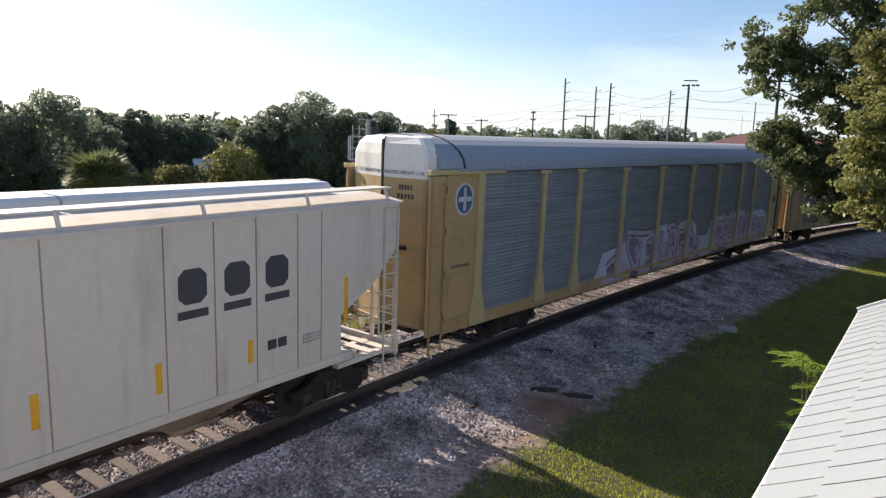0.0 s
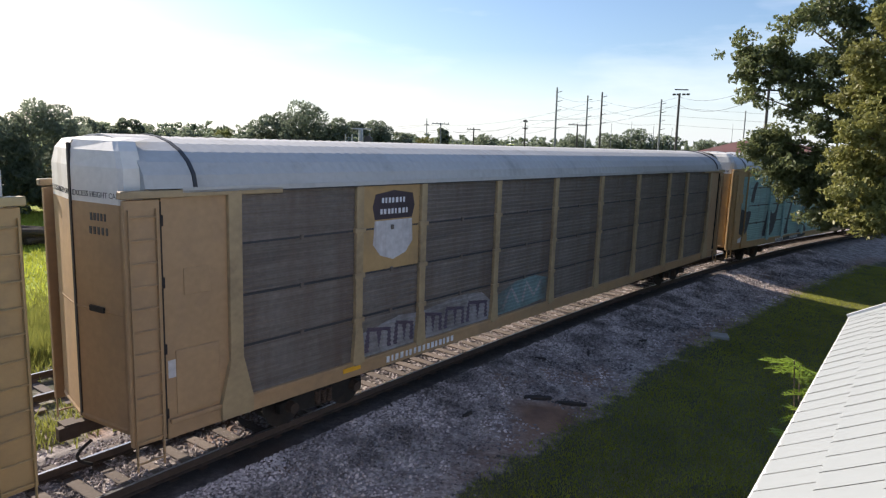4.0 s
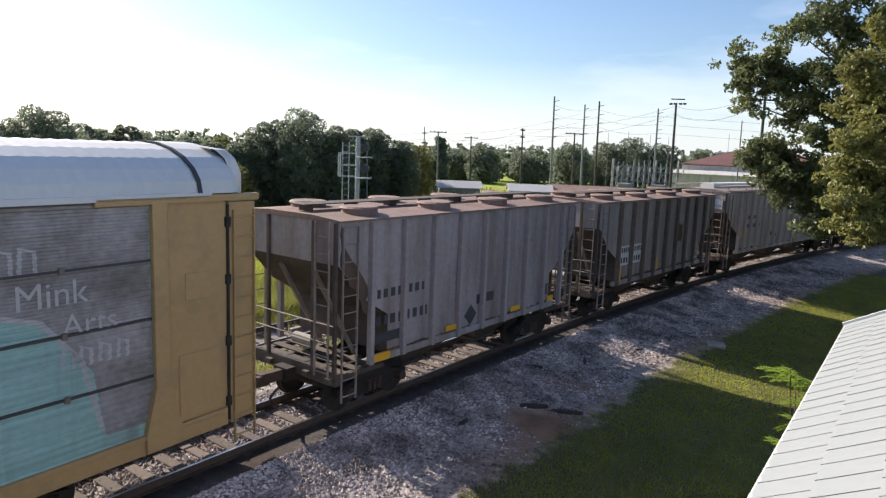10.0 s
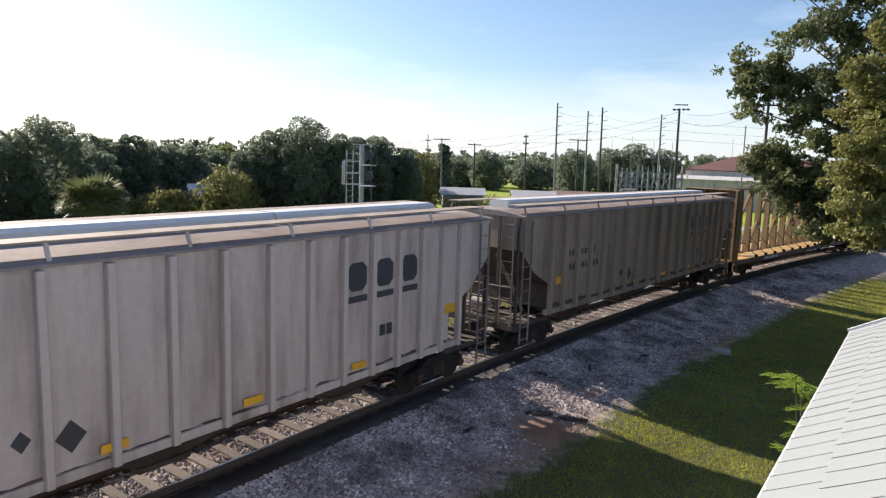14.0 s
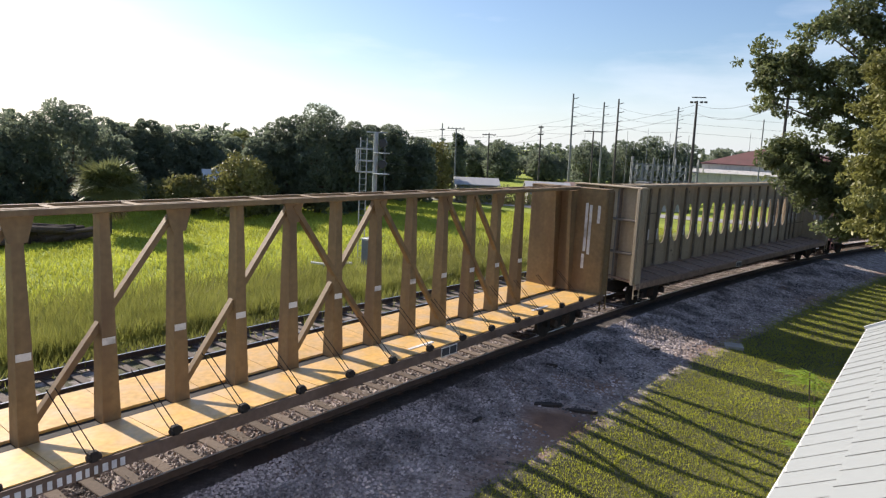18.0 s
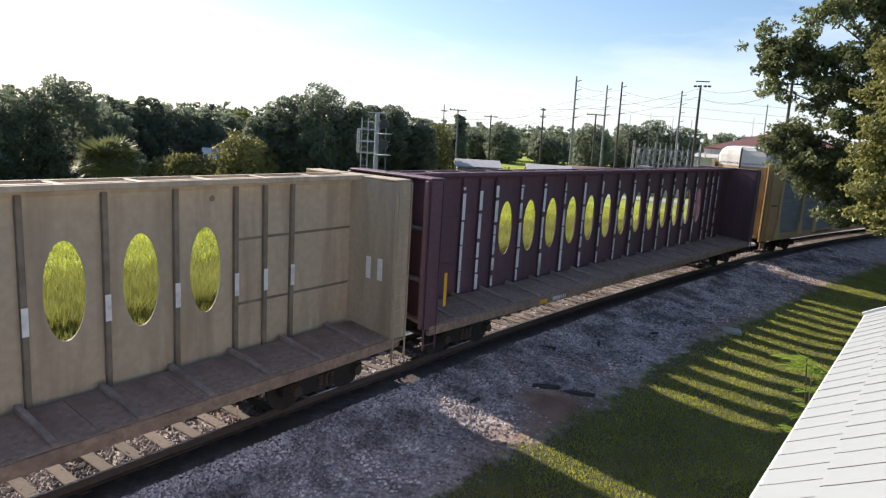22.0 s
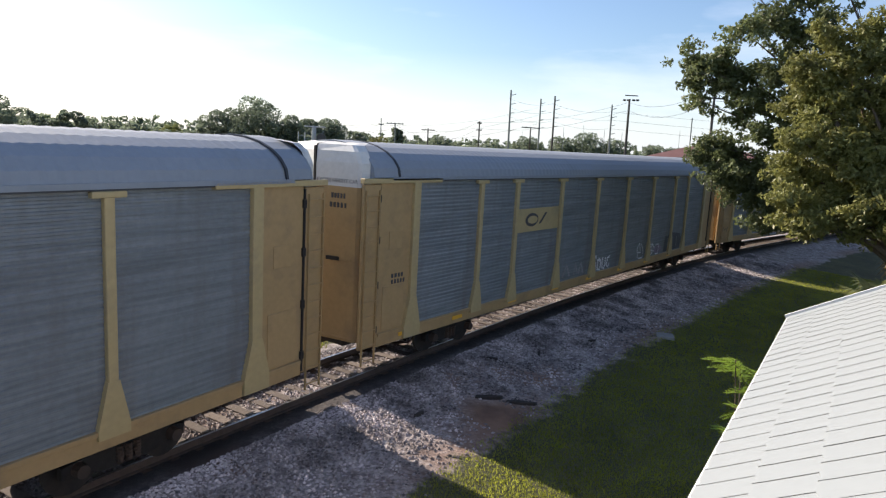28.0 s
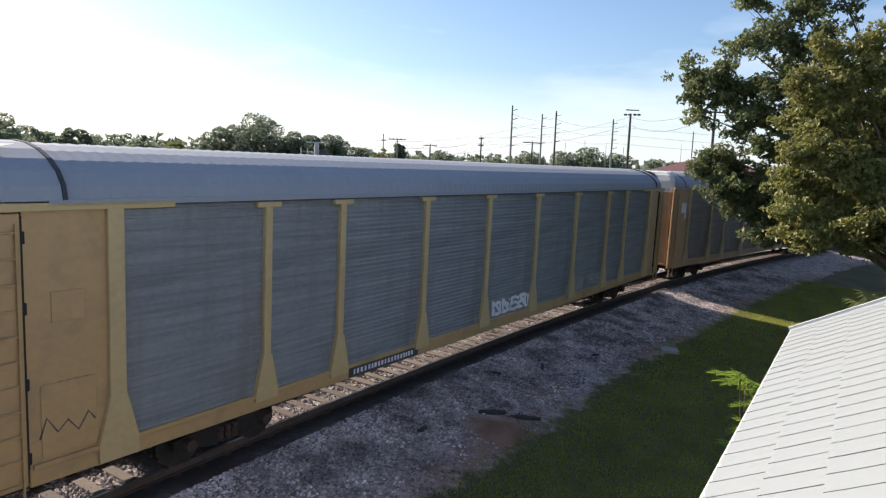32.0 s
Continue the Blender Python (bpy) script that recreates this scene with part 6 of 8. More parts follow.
# ---- the house below the camera ----
def near_house():
    k = Kit().prism([(-0.35, -0.9), (5.3, -0.9), (5.3, 3.72), (2.5, 5.3), (-0.35, 3.75)], -4.0, 10.3, axis=1)
    thing("house_wall", "pale rendered wall of the house under the roof", "wall", kind="structure", data=k.mesh("house_wall", M_WALL))
    roof = thing("near_roof", "white painted stamped-metal roof of the house", "roof", kind="structure")
    slope = math.atan(0.56)
    under = Kit().add([(-0.70, -4.2, 3.62), (-0.70, 10.66, 3.62), (2.5, 10.66, 5.41), (2.5, -4.2, 5.41), (-0.70, -4.2, 3.56), (-0.70, 10.66, 3.56), (2.5, 10.66, 5.35), (2.5, -4.2, 5.35)], [(0, 1, 2, 3), (4, 5, 6, 7), (0, 1, 5, 4), (1, 2, 6, 5), (2, 3, 7, 6), (3, 0, 4, 7)])
    part("roof_deck", under, M_WALL, roof)
    back = Kit().add([(2.5, -4.2, 5.45), (2.5, 10.68, 5.45), (5.7, 10.68, 3.62), (5.7, -4.2, 3.62), (2.5, -4.2, 5.35), (2.5, 10.68, 5.35), (5.7, 10.68, 3.52), (5.7, -4.2, 3.52)], [(0, 1, 2, 3), (4, 5, 6, 7), (0, 1, 5, 4), (1, 2, 6, 5), (2, 3, 7, 6), (3, 0, 4, 7)])
    part("back_slope", back, M_TIN, roof)
    # one stamped panel: a low seam along one side, a shallow scoop beside it, a thin front lip
    W, L = 0.285, 0.42
    sect = [(0.0, 0.0055), (0.008, 0.006), (0.014, 0.0055), (0.020, 0.0005), (0.06, 0.0), (0.13, 0.003), (0.21, 0.0025), (W - 0.008, 0.002), (W + 0.004, 0.001)]
    k = Kit()
    rows = []
    for i, (a, lift) in enumerate(((-0.004, -0.008), (0.0, 0.004), (0.02, 0.0045), (0.10, 0.002), (L, -0.0005))):
        rows.append([(a + (0.018 * math.exp(-((y - 0.05) / 0.03) ** 2) if i < 3 else 0.0), y, z + lift) for y, z in sect])
    k.strip(rows)
    me = k.mesh("roof_panel", M_TIN, False)
    rng = random.Random(2)
    flat = Kit().box(0, L * 0.98, 0, 14.9, -0.012, 0.004)
    for r in range(9):
        along = r * 0.40
        x, z = -0.715 + along * math.cos(slope), 3.665 + along * math.sin(slope)
        for c in range(52 if r < 5 else 0):
            y = 10.68 - (c + 1) * W - (0.1425 if r % 2 else 0.0) + 0.1425
            if y + W > 10.70:
                y = 10.70 - W
            q = part("roof_panel", me, None, roof)
            q.matrix_local = Matrix.Translation((x, y, z + rng.uniform(-0.0008, 0.0008))) @ Matrix.Rotation(-slope, 4, "Y") @ Matrix.Rotation(rng.uniform(-0.0025, 0.0025), 4, "X")
        if r >= 5:
            q = part("roof_course", flat, M_TIN, roof)
            q.matrix_local = Matrix.Translation((x, -4.2, z)) @ Matrix.Rotation(-slope, 4, "Y")
    part("gable_trim", Kit().beam((-0.74, 10.70, 3.64), (2.5, 10.70, 5.455), 0.05, 0.10), M_WHITEROOF, roof)
    part("eave_trim", Kit().bevel_box(-0.735, -0.70, -4.2, 10.7, 3.56, 3.66, 0.008), M_WHITEROOF, roof)


near_house()


def fern_bush(label, x, y, height, fronds, seed, leaf_len=0.55):
    """A leggy shrub with feathered leaves."""
    rng = random.Random(seed)
    t = thing("shrub", label, "shrub", group="shrubs beside the house")
    z0 = ground_z(x, y)
    t.location = (x, y, z0)
    stem = Kit()
    tops = []
    for i in range(5):
        a = 6.2832 * i / 5 + rng.uniform(-0.4, 0.4)
        p = Vector((0.5 * math.cos(a), 0.5 * math.sin(a), height * rng.uniform(0.75, 1.0)))
        stem.bar((0.05 * math.cos(a), 0.05 * math.sin(a), -0.05), p, 0.025, 0.012, n=6)
        tops.append(p)
    part("stem", stem, M_BARK, t)
    for i in range(fronds):
        base = tops[i % 5] * rng.uniform(0.94, 1.0)
        a = rng.uniform(1.9, 4.6) if i % 3 else rng.uniform(0, 6.28)
        d = Vector((math.cos(a), math.sin(a), rng.uniform(-0.10, 0.12))).normalized()
        k = Kit()
        n = 12
        L = leaf_len * rng.uniform(0.7, 1.3)
        side = d.cross(Vector((0, 0, 1))).normalized()
        for j in range(n):
            c = base + d * L * (j + 1) / n - Vector((0, 0, 0.16 * L * (j / n) ** 2))
            for s in (-1, 1):
                tip = c + (side * s + d * 0.45 + Vector((0, 0, rng.uniform(-0.25, 0.1)))).normalized() * L * 0.27 * (1 - 0.55 * abs(j / n - 0.35))
                mid = c.lerp(tip, 0.5)
                w = d * L * 0.042
                k.add([c, mid + w, tip, mid - w], [(0, 1, 2, 3)])
        k.bar(base, base + d * L, 0.006, 0.003, n=4, caps=False)
        part("leaf_frond", k, M_FERN, t)


M_FERN = paint("bright_feather_leaf", (0.27, 0.38, 0.04), 0.5, vary=0.25, bump=0.0, translucent=0.45)
fern_bush("bright green feather-leaved shrub reaching past the eaves", -1.40, 13.9, 3.05, 32, 4, 0.5)
fern_bush("low green shrub growing by the house wall", -1.2, 12.9, 2.35, 16, 9, 0.36)


# ---- loose ground cover ----
def scatter_stones():
    rng = np.random.default_rng(12)
    n = 60000
    s = 3 + 45 * rng.random(n) ** 1.5
    lat = np.where(rng.random(n) < 0.45, rng.uniform(-2.3, 0.75, n), 0.7 + np.abs(rng.normal(0, 1.45, n)))
    lat = np.where((lat > 0.05) & (lat < 0.55), lat + 0.55, lat)
    pick = rng.random(n) < 0.02
    lat[pick] = rng.uniform(-5, -2.3, pick.sum())
    bare = (lat < 3.6 + 0.5 * rng.random(len(lat))) & np.array([math.exp(-((q.x + 7.0) / 0.9) ** 2 - ((q.y - 13.8) / 0.75) ** 2) < 0.45 for q in (on_line(float(a), float(b))[0] for a, b in zip(s, lat))])
    s, lat = s[bare], lat[bare]
    n = len(s)
    base = np.array([(1, 0, 0), (-1, 0, 0), (0, 1, 0), (0, -1, 0), (0, 0, 1), (0, 0, -1)], float)
    tri = np.array([(0, 2, 4), (2, 1, 4), (1, 3, 4), (3, 0, 4), (2, 0, 5), (1, 2, 5), (3, 1, 5), (0, 3, 5)])
    V = np.empty((n, 6, 3))
    for i in range(n):
        p, d = on_line(float(s[i]), float(lat[i]))
        near = abs(lat[i] + GAUGE / 2)
        z = -0.205 if near < 1.45 else ground_z(p.x, p.y) + 0.012
        r = rng.uniform(0.020, 0.050) * (1.25 if s[i] > 20 else 1.0)
        a = rng.uniform(0, 6.28)
        q = base * rng.uniform(0.6, 1.2, (6, 1)) * r * np.array((1.25, 0.9, 0.75))
        c, sn = math.cos(a), math.sin(a)
        q = q @ np.array(((c, -sn, 0), (sn, c, 0.25 * c), (0, -0.25 * sn, 1)))
        V[i] = q + (p.x, p.y, z)
    F = (tri[None] + 6 * np.arange(n)[:, None, None]).reshape(-1, 3)
    me = raw_mesh("ballast_stones", V.reshape(-1, 3), F, M_BALLAST)
    thing("ballast_stones", "loose grey crushed ballast stones along the track", "gravel", kind="stuff", data=me)


def island_stone():
    m = bpy.data.materials.new("loose_ballast")
    m.use_nodes = True
    n, l = m.node_tree.nodes, m.node_tree.links
    g = n.new("ShaderNodeNewGeometry")
    r = n.new("ShaderNodeValToRGB")
    e = r.color_ramp.elements
    e[0].position, e[0].color = 0.0, (0.20, 0.165, 0.162, 1)
    e[1].position, e[1].color = 1.0, (0.68, 0.60, 0.59, 1)
    l.new(g.outputs["Random Per Island"], r.inputs["Fac"])
    blot = n.new("ShaderNodeTexNoise")
    blot.inputs["Scale"].default_value, blot.inputs["Detail"].default_value, blot.inputs["Roughness"].default_value = 0.9, 6.0, 0.65
    co = n.new("ShaderNodeTexCoord")
    l.new(co.outputs["Object"], blot.inputs["Vector"])
    shade = n.new("ShaderNodeMapRange")
    shade.inputs["From Min"].default_value, shade.inputs["From Max"].default_value = 0.40, 0.60
    shade.inputs["To Min"].default_value, shade.inputs["To Max"].default_value = 0.32, 1.2
    l.new(blot.outputs["Fac"], shade.inputs["Value"])
    mul = n.new("ShaderNodeVectorMath")
    mul.operation = "SCALE"
    l.new(r.outputs["Color"], mul.inputs[0])
    l.new(shade.outputs[0], mul.inputs["Scale"])
    l.new(mul.outputs[0], n["Principled BSDF"].inputs["Base Color"])
    n["Principled BSDF"].inputs["Roughness"].default_value = 0.9
    return m


M_BALLAST = island_stone()
scatter_stones()


def scatter_blades(name, label, n, place_fn, height, width, mat, seed):
    rng = np.random.default_rng(seed)
    V = np.empty((n, 3, 3))
    for i in range(n):
        x, y = place_fn(rng)
        z = ground_z(x, y) - 0.01
        a = rng.uniform(0, 6.28)
        h = height * rng.uniform(0.4, 1.2)
        w = width * rng.uniform(0.6, 1.2)
        dx, dy = math.cos(a) * w, math.sin(a) * w
        lean = rng.normal(0, 0.35 * h, 2)
        V[i] = ((x - dx, y - dy, z), (x + dx, y + dy, z), (x + lean[0], y + lean[1], z + h))
    F = np.arange(3 * n).reshape(-1, 3)
    thing(name, label, "grass", kind="stuff", data=raw_mesh(name, V.reshape(-1, 3), F, mat))


def lawn_spot(rng):
    while True:
        y = 7 + 40 * rng.random() ** 1.4
        x = near_rail_x(y) + rng.uniform(3.7, 9.8)
        if rng.random() < min(1.0, (x - near_rail_x(y) - 3.5) / 1.2):
            return x, y


def verge_spot(rng):
    y = 2 + 46 * rng.random() ** 1.2
    return near_rail_x(y) - 8.6 - abs(rng.normal(0, 3.6)) , y


def field_spot(rng):
    return rng.uniform(-58, -19), rng.uniform(2, 60)


def between_spot(rng):
    y = 2 + 40 * rng.random() ** 1.2
    return near_rail_x(y) + (rng.normal(-4.0, 0.5) if rng.random() < 0.35 else rng.normal(-8.6, 0.7)), y


scatter_blades("lawn_grass", "short green lawn grass beside the ballast", 150000, lawn_spot, 0.075, 0.012, M_GRASSB, 1)
scatter_blades("verge_weeds", "tall yellow-green weeds along the siding", 76000, verge_spot, 0.72, 0.026, M_WEED, 2)
scatter_blades("field_grass", "rough bright grass of the open field", 110000, field_spot, 0.26, 0.04, M_FIELD, 3)
scatter_blades("siding_weeds", "weeds growing between and beside the siding rails", 24000, between_spot, 0.35, 0.022, M_WEED, 4)


# ---- scraps lying by the track ----
M_SCRAP = paint("old_timber_scrap", (0.045, 0.035, 0.03), 0.9, vary=0.4, grain=14)
for i, (x, y, L, w, turn) in enumerate(((-7.45, 14.5, 1.0, 0.26, 0.6), (-6.7, 14.85, 1.1, 0.2, 0.5), (-8.1, 12.3, 0.5, 0.12, 1.5), (-8.6, 16.8, 0.45, 0.10, 0.3), (-7.9, 18.6, 0.6, 0.12, 1.9), (-7.2, 21.4, 0.5, 0.12, 1.0))):
    q = thing("timber_scrap", "dark rotten piece of old sleeper lying on the ballast", "timber", group="scraps by the track", data=Kit().prism([(-L * 0.35, -w * 0.3), (-L * 0.1, -w * 0.42), (L * 0.33, -w * 0.2), (L * 0.38, w * 0.12), (L * 0.05, w * 0.36), (-L * 0.3, w * 0.22)], -0.04, 0.035, axis=2).mesh("timber_scrap", M_SCRAP))
    q.matrix_basis = Matrix.Translation((x, y, ground_z(x, y) + 0.03)) @ Matrix.Rotation(turn, 4, "Z")


# ---- markings and spray painting on the cars ----
def flat_shape(car, name, outline, mat, y, label=""):
    """A painted shape on a car's near side, outline in (along, up)."""
    k = Kit()
    n = len(outline)
    k.v = [(a, y, b) for a, b in outline] + [(a, y + 0.004, b) for a, b in outline]
    k.f = [tuple(range(n)), tuple(range(2 * n - 1, n - 1, -1))] + [(i, n + i, n + (i + 1) % n, (i + 1) % n) for i in range(n)]
    k.m = [0] * len(k.f)
    me = k.mesh(name, mat)
    bm = bmesh.new()
    bm.from_mesh(me)
    bmesh.ops.triangulate(bm, faces=bm.faces[:])
    bm.to_mesh(me)
    bm.free()
    return part(name, me, None, car, label)


def on_folds(car, name, outline, mat, layer=0.0, label=""):
    """Paint that follows a screen's folds: an outline in (along, up), cut at every fold."""
    bm = bmesh.new()
    face = bm.faces.new([bm.verts.new((a, 0.0, max(1.205, min(4.92, b)))) for a, b in outline])
    face.normal_update()
    bmesh.ops.triangulate(bm, faces=[face], ngon_method="EAR_CLIP")
    lo, hi = min(v.co.z for v in bm.verts), max(v.co.z for v in bm.verts)
    for i in range(int((lo - 1.2) / PITCH), int((hi - 1.2) / PITCH) + 1):
        for f, _ in FOLDS:
            z = 1.2 + PITCH * (i + f)
            if lo < z < hi:
                bmesh.ops.bisect_plane(bm, geom=bm.verts[:] + bm.edges[:] + bm.faces[:], dist=1e-5, plane_co=(0, 0, z), plane_no=(0, 0, 1))
    for v in bm.verts:
        v.co.y = -1.494 - layer + fold_depth(v.co.z)
    me = bpy.data.meshes.new(name)
    bm.to_mesh(me)
    bm.free()
    me.materials.append(mat)
    return part(name, me, None, car, label)


def spray_line(car, points, w, mat, layer, name="spray_line"):
    """A sprayed line on the screens, carried on over the side sill below them."""
    pts = []
    for a, b in zip(points[:-1], points[1:]):
        n = max(1, int(math.hypot(b[0] - a[0], b[1] - a[1]) / 0.25))
        pts += [(a[0] + (b[0] - a[0]) * i / n, a[1] + (b[1] - a[1]) * i / n) for i in range(n)]
    pts.append(points[-1])
    run = []
    for p in pts + [(0.0, -9.0)]:
        if p[1] > 1.22:
            run.append(p)
        else:
            if len(run) > 1:
                on_folds(car, name, stroke(run, w), mat, layer)
            run = []
    for p in pts + [(0.0, 9.0)]:
        if 0.88 < p[1] < 1.11:
            run.append(p)
        else:
            if len(run) > 1:
                flat_shape(car, name, stroke(run, w), mat, -1.531)
            run = []


def block_emblem(car, x0, z0, w, h, gap, y, mat=M_LETTER):
    """Three heavy block marks, each over a bar."""
    for i in range(3):
        a = x0 + i * (w + gap)
        c = 0.22 * w
        flat_shape(car, "emblem_block", [(a + c, z0), (a + w - c, z0), (a + w, z0 + c), (a + w, z0 + h - c), (a + w - c, z0 + h), (a + c, z0 + h), (a, z0 + h - c), (a, z0 + c)], mat, y - 0.004)
        part("emblem_bar", Kit().box(a - 0.02, a + w + 0.02, y - 0.004, y, z0 - 0.24, z0 - 0.10), mat, car)


# cream hopper at the start
block_emblem(c0, 3.93, 3.0, 0.52, 0.58, 0.34, -1.502)
for x, z0, z1 in ((1.70, 1.70, 2.20), (3.50, 1.66, 2.16), (5.25, 1.70, 2.12), (7.63, 1.95, 2.90), (-2.0, 1.7, 2.2), (-5.5, 1.7, 2.2)):
    plate(c0, x, x + 0.11, z0, z1, M_ORANGE, -1.504)
for x in (5.68, 5.92):
    plate(c0, x, x + 0.20, 1.84, 2.02, M_LETTER, -1.504, "data_plate")
bars_panel(c0, 6.75, 1.85, 0.45, 0.2, 3, M_GREYCAR, -1.504)
for x in (1.95, 3.7, 4.6, 5.45, 6.4, 7.0, 0.2, -1.6, -3.4, -5.2):
    plate(c0, x - 0.012, x + 0.012, 1.3, 4.3, M_DUST, -1.502, "weld_seam")

# first autorack: round emblem and a long band of lilac spray painting
ring = [(-13.05 + 0.36 * math.cos(a), 4.24 + 0.42 * math.sin(a)) for a in np.linspace(0, 6.2832, 25)[:-1]]
flat_shape(c1, "round_emblem", ring, M_SHIELD, -1.507, "faded round blue and white emblem")
flat_shape(c1, "emblem_disc", [(-13.05 + 0.30 * math.cos(a), 4.24 + 0.35 * math.sin(a)) for a in np.linspace(0, 6.2832, 25)[:-1]], M_BLUE, -1.512)
part("emblem_cross", Kit().box(-13.10, -13.00, -1.519, -1.514, 3.95, 4.53).box(-13.30, -12.80, -1.519, -1.514, 4.18, 4.30), M_SHIELD, c1)


def wavy_outline(rng, x0, x1, z0, z1, n=14):
    top = [(x0 + (x1 - x0) * i / n, z1 - (z1 - z0) * 0.22 * rng.random()) for i in range(n + 1)]
    low = [(x0 + (x1 - x0) * i / n, z0 + (z1 - z0) * 0.10 * rng.random()) for i in range(n, -1, -1)]
    return top + low


def stroke(points, w):
    """A brush stroke of width w along points, as one outline."""
    left, right = [], []
    for i, p in enumerate(points):
        a, b = points[max(0, i - 1)], points[min(len(points) - 1, i + 1)]
        d = Vector((b[0] - a[0], b[1] - a[1])).normalized()
        left.append((p[0] - d.y * w / 2, p[1] + d.x * w / 2))
        right.append((p[0] + d.y * w / 2, p[1] - d.x * w / 2))
    return left + right[::-1]


def bowed(p, n=7):
    """Seven points on the curve that passes through three."""
    out = []
    for i in range(n):
        t = i / (n - 1)
        a, b, c = 2 * (t - 0.5) * (t - 1), 4 * t * (1 - t), 2 * t * (t - 0.5)
        out.append((a * p[0][0] + b * p[1][0] + c * p[2][0], a * p[0][1] + b * p[1][1] + c * p[2][1]))
    return out


def graffiti_band(car, x0, x1, z0, z1, seed, fill, line, y=-1.4965, cell=1.15, inner=None):
    """Fat sprayed forms side by side, each a few thick strokes with a dark rim: a piece that cannot be read."""
    rng = random.Random(seed)
    flat_shape(car, "spray_cloud", wavy_outline(rng, x0, x1, z0, z1, int((x1 - x0) / 0.3)), inner or fill, y)
    x = x0 + 0.1
    row = 0
    while x < x1 - 0.4 * cell:
        w = min(cell * rng.uniform(0.75, 1.1), x1 - x)
        h = (z1 - z0) * rng.uniform(0.78, 1.02)
        zb = z0 + 0.05
        fat = min(0.30 * w, 0.24 * h) * rng.uniform(0.85, 1.15)
        lean = rng.uniform(-0.12, 0.12) * w
        strokes = []
        left = [(x + 0.2 * w - lean, zb + 0.10 * h), (x + 0.18 * w, zb + 0.5 * h), (x + 0.22 * w + lean, zb + 0.9 * h)]
        right = [(x + 0.8 * w - lean, zb + 0.08 * h), (x + 0.82 * w, zb + 0.45 * h), (x + 0.78 * w + lean, zb + 0.9 * h)]
        top = [(x + 0.12 * w, zb + 0.84 * h), (x + 0.5 * w, zb + 0.93 * h), (x + 0.9 * w, zb + 0.80 * h)]
        mid = [(x + 0.15 * w, zb + 0.42 * h), (x + 0.55 * w, zb + 0.55 * h), (x + 0.88 * w, zb + 0.36 * h)]
        foot = [(x + 0.12 * w, zb + 0.13 * h), (x + 0.5 * w, zb + 0.06 * h), (x + 0.95 * w, zb + 0.16 * h)]
        slope = [(x + 0.2 * w, zb + 0.85 * h), (x + 0.52 * w, zb + 0.5 * h), (x + 0.85 * w, zb + 0.1 * h)]
        strokes = rng.sample([left, right, top, mid, foot, slope], 4)
        for k, p in enumerate(strokes):
            flat_shape(car, "spray_rim", stroke(bowed(p), fat + 0.15), line, y - 0.002 - 0.0008 * k - 0.0004 * (row % 2))
        for k, p in enumerate(strokes):
            flat_shape(car, "spray_stroke", stroke(bowed(p), fat), fill, y - 0.007 - 0.0008 * k - 0.0004 * (row % 2))
        row += 1
        x += w * 0.92


M_PURPLE = paint("dull_purple_spray", (0.085, 0.065, 0.095), 0.6, vary=0.25)
M_MAUVE = paint("dull_mauve_spray", (0.25, 0.19, 0.26), 0.6, vary=0.25, dirt=(0.16, 0.13, 0.17), dirt_amount=0.4)
M_CLOUD = paint("pale_blue_grey_spray", (0.53, 0.54, 0.63), 0.6, vary=0.18, dirt=(0.38, 0.38, 0.43), dirt_amount=0.4)
on_folds(c1, "spray_cloud", [(-6.1, 1.21), (-5.82, 1.6), (-5.62, 2.0), (-4.77, 2.1), (-4.0, 2.25), (-3.77, 2.6), (-2.99, 2.63), (-1.63, 2.45), (-1.22, 2.6), (-0.08, 2.63), (0.45, 2.42), (0.9, 2.6), (1.38, 2.66), (1.92, 2.6), (2.45, 2.37), (2.58, 2.01), (3.07, 1.84), (3.72, 1.8), (4.04, 2.02), (4.24, 2.34), (4.58, 2.58), (5.14, 2.5), (5.75, 2.56), (6.41, 2.5), (6.84, 2.67), (7.3, 2.52), (7.88, 2.62), (8.72, 2.54), (9.4, 2.4), (10.38, 2.48), (11.46, 2.46), (12.0, 2.3), (12.3, 2.1), (12.3, 1.21)], M_CLOUD, 0.0, "pale sprayed cloud behind the letters")
LILAC_FORMS = [
    [(-5.3, 1.5), (-5.2, 1.75), (-4.6, 1.9), (-4.3, 1.55), (-3.0, 1.25), (-3.0, 1.21), (-5.2, 1.21)],
    [(-3.76, 2.5), (-1.7, 2.44), (-1.75, 2.2), (-2.6, 2.2), (-2.75, 1.4), (-3.05, 1.22), (-3.3, 1.7), (-3.75, 2.05)],
    [(-2.3, 2.2), (-1.6, 2.2), (-1.2, 1.22), (-1.7, 1.22), (-1.9, 1.5), (-2.3, 1.22), (-2.5, 1.22)],
    [(-1.5, 2.3), (-0.9, 2.45), (-0.5, 1.9), (0.1, 2.5), (0.5, 2.3), (0.6, 1.22), (0.2, 1.22), (0.0, 1.7), (-0.4, 1.25), (-1.1, 1.25)],
    [(0.7, 2.25), (1.35, 2.2), (1.4, 2.5), (1.95, 2.4), (2.35, 1.85), (2.3, 1.25), (1.6, 1.22), (0.8, 1.22)],
    [(2.4, 1.75), (2.75, 1.85), (2.95, 1.6), (2.85, 1.22), (2.5, 1.22)],
    [(4.4, 2.15), (4.85, 2.42), (5.5, 2.4), (6.4, 2.4), (6.8, 2.4), (7.3, 2.35), (7.5, 1.22), (4.5, 1.22), (4.28, 1.5)],
    [(7.45, 2.38), (8.3, 2.36), (9.4, 2.15), (10.0, 2.1), (10.6, 2.1), (11.6, 2.1), (11.95, 2.05), (11.95, 1.22), (7.5, 1.22)],
]
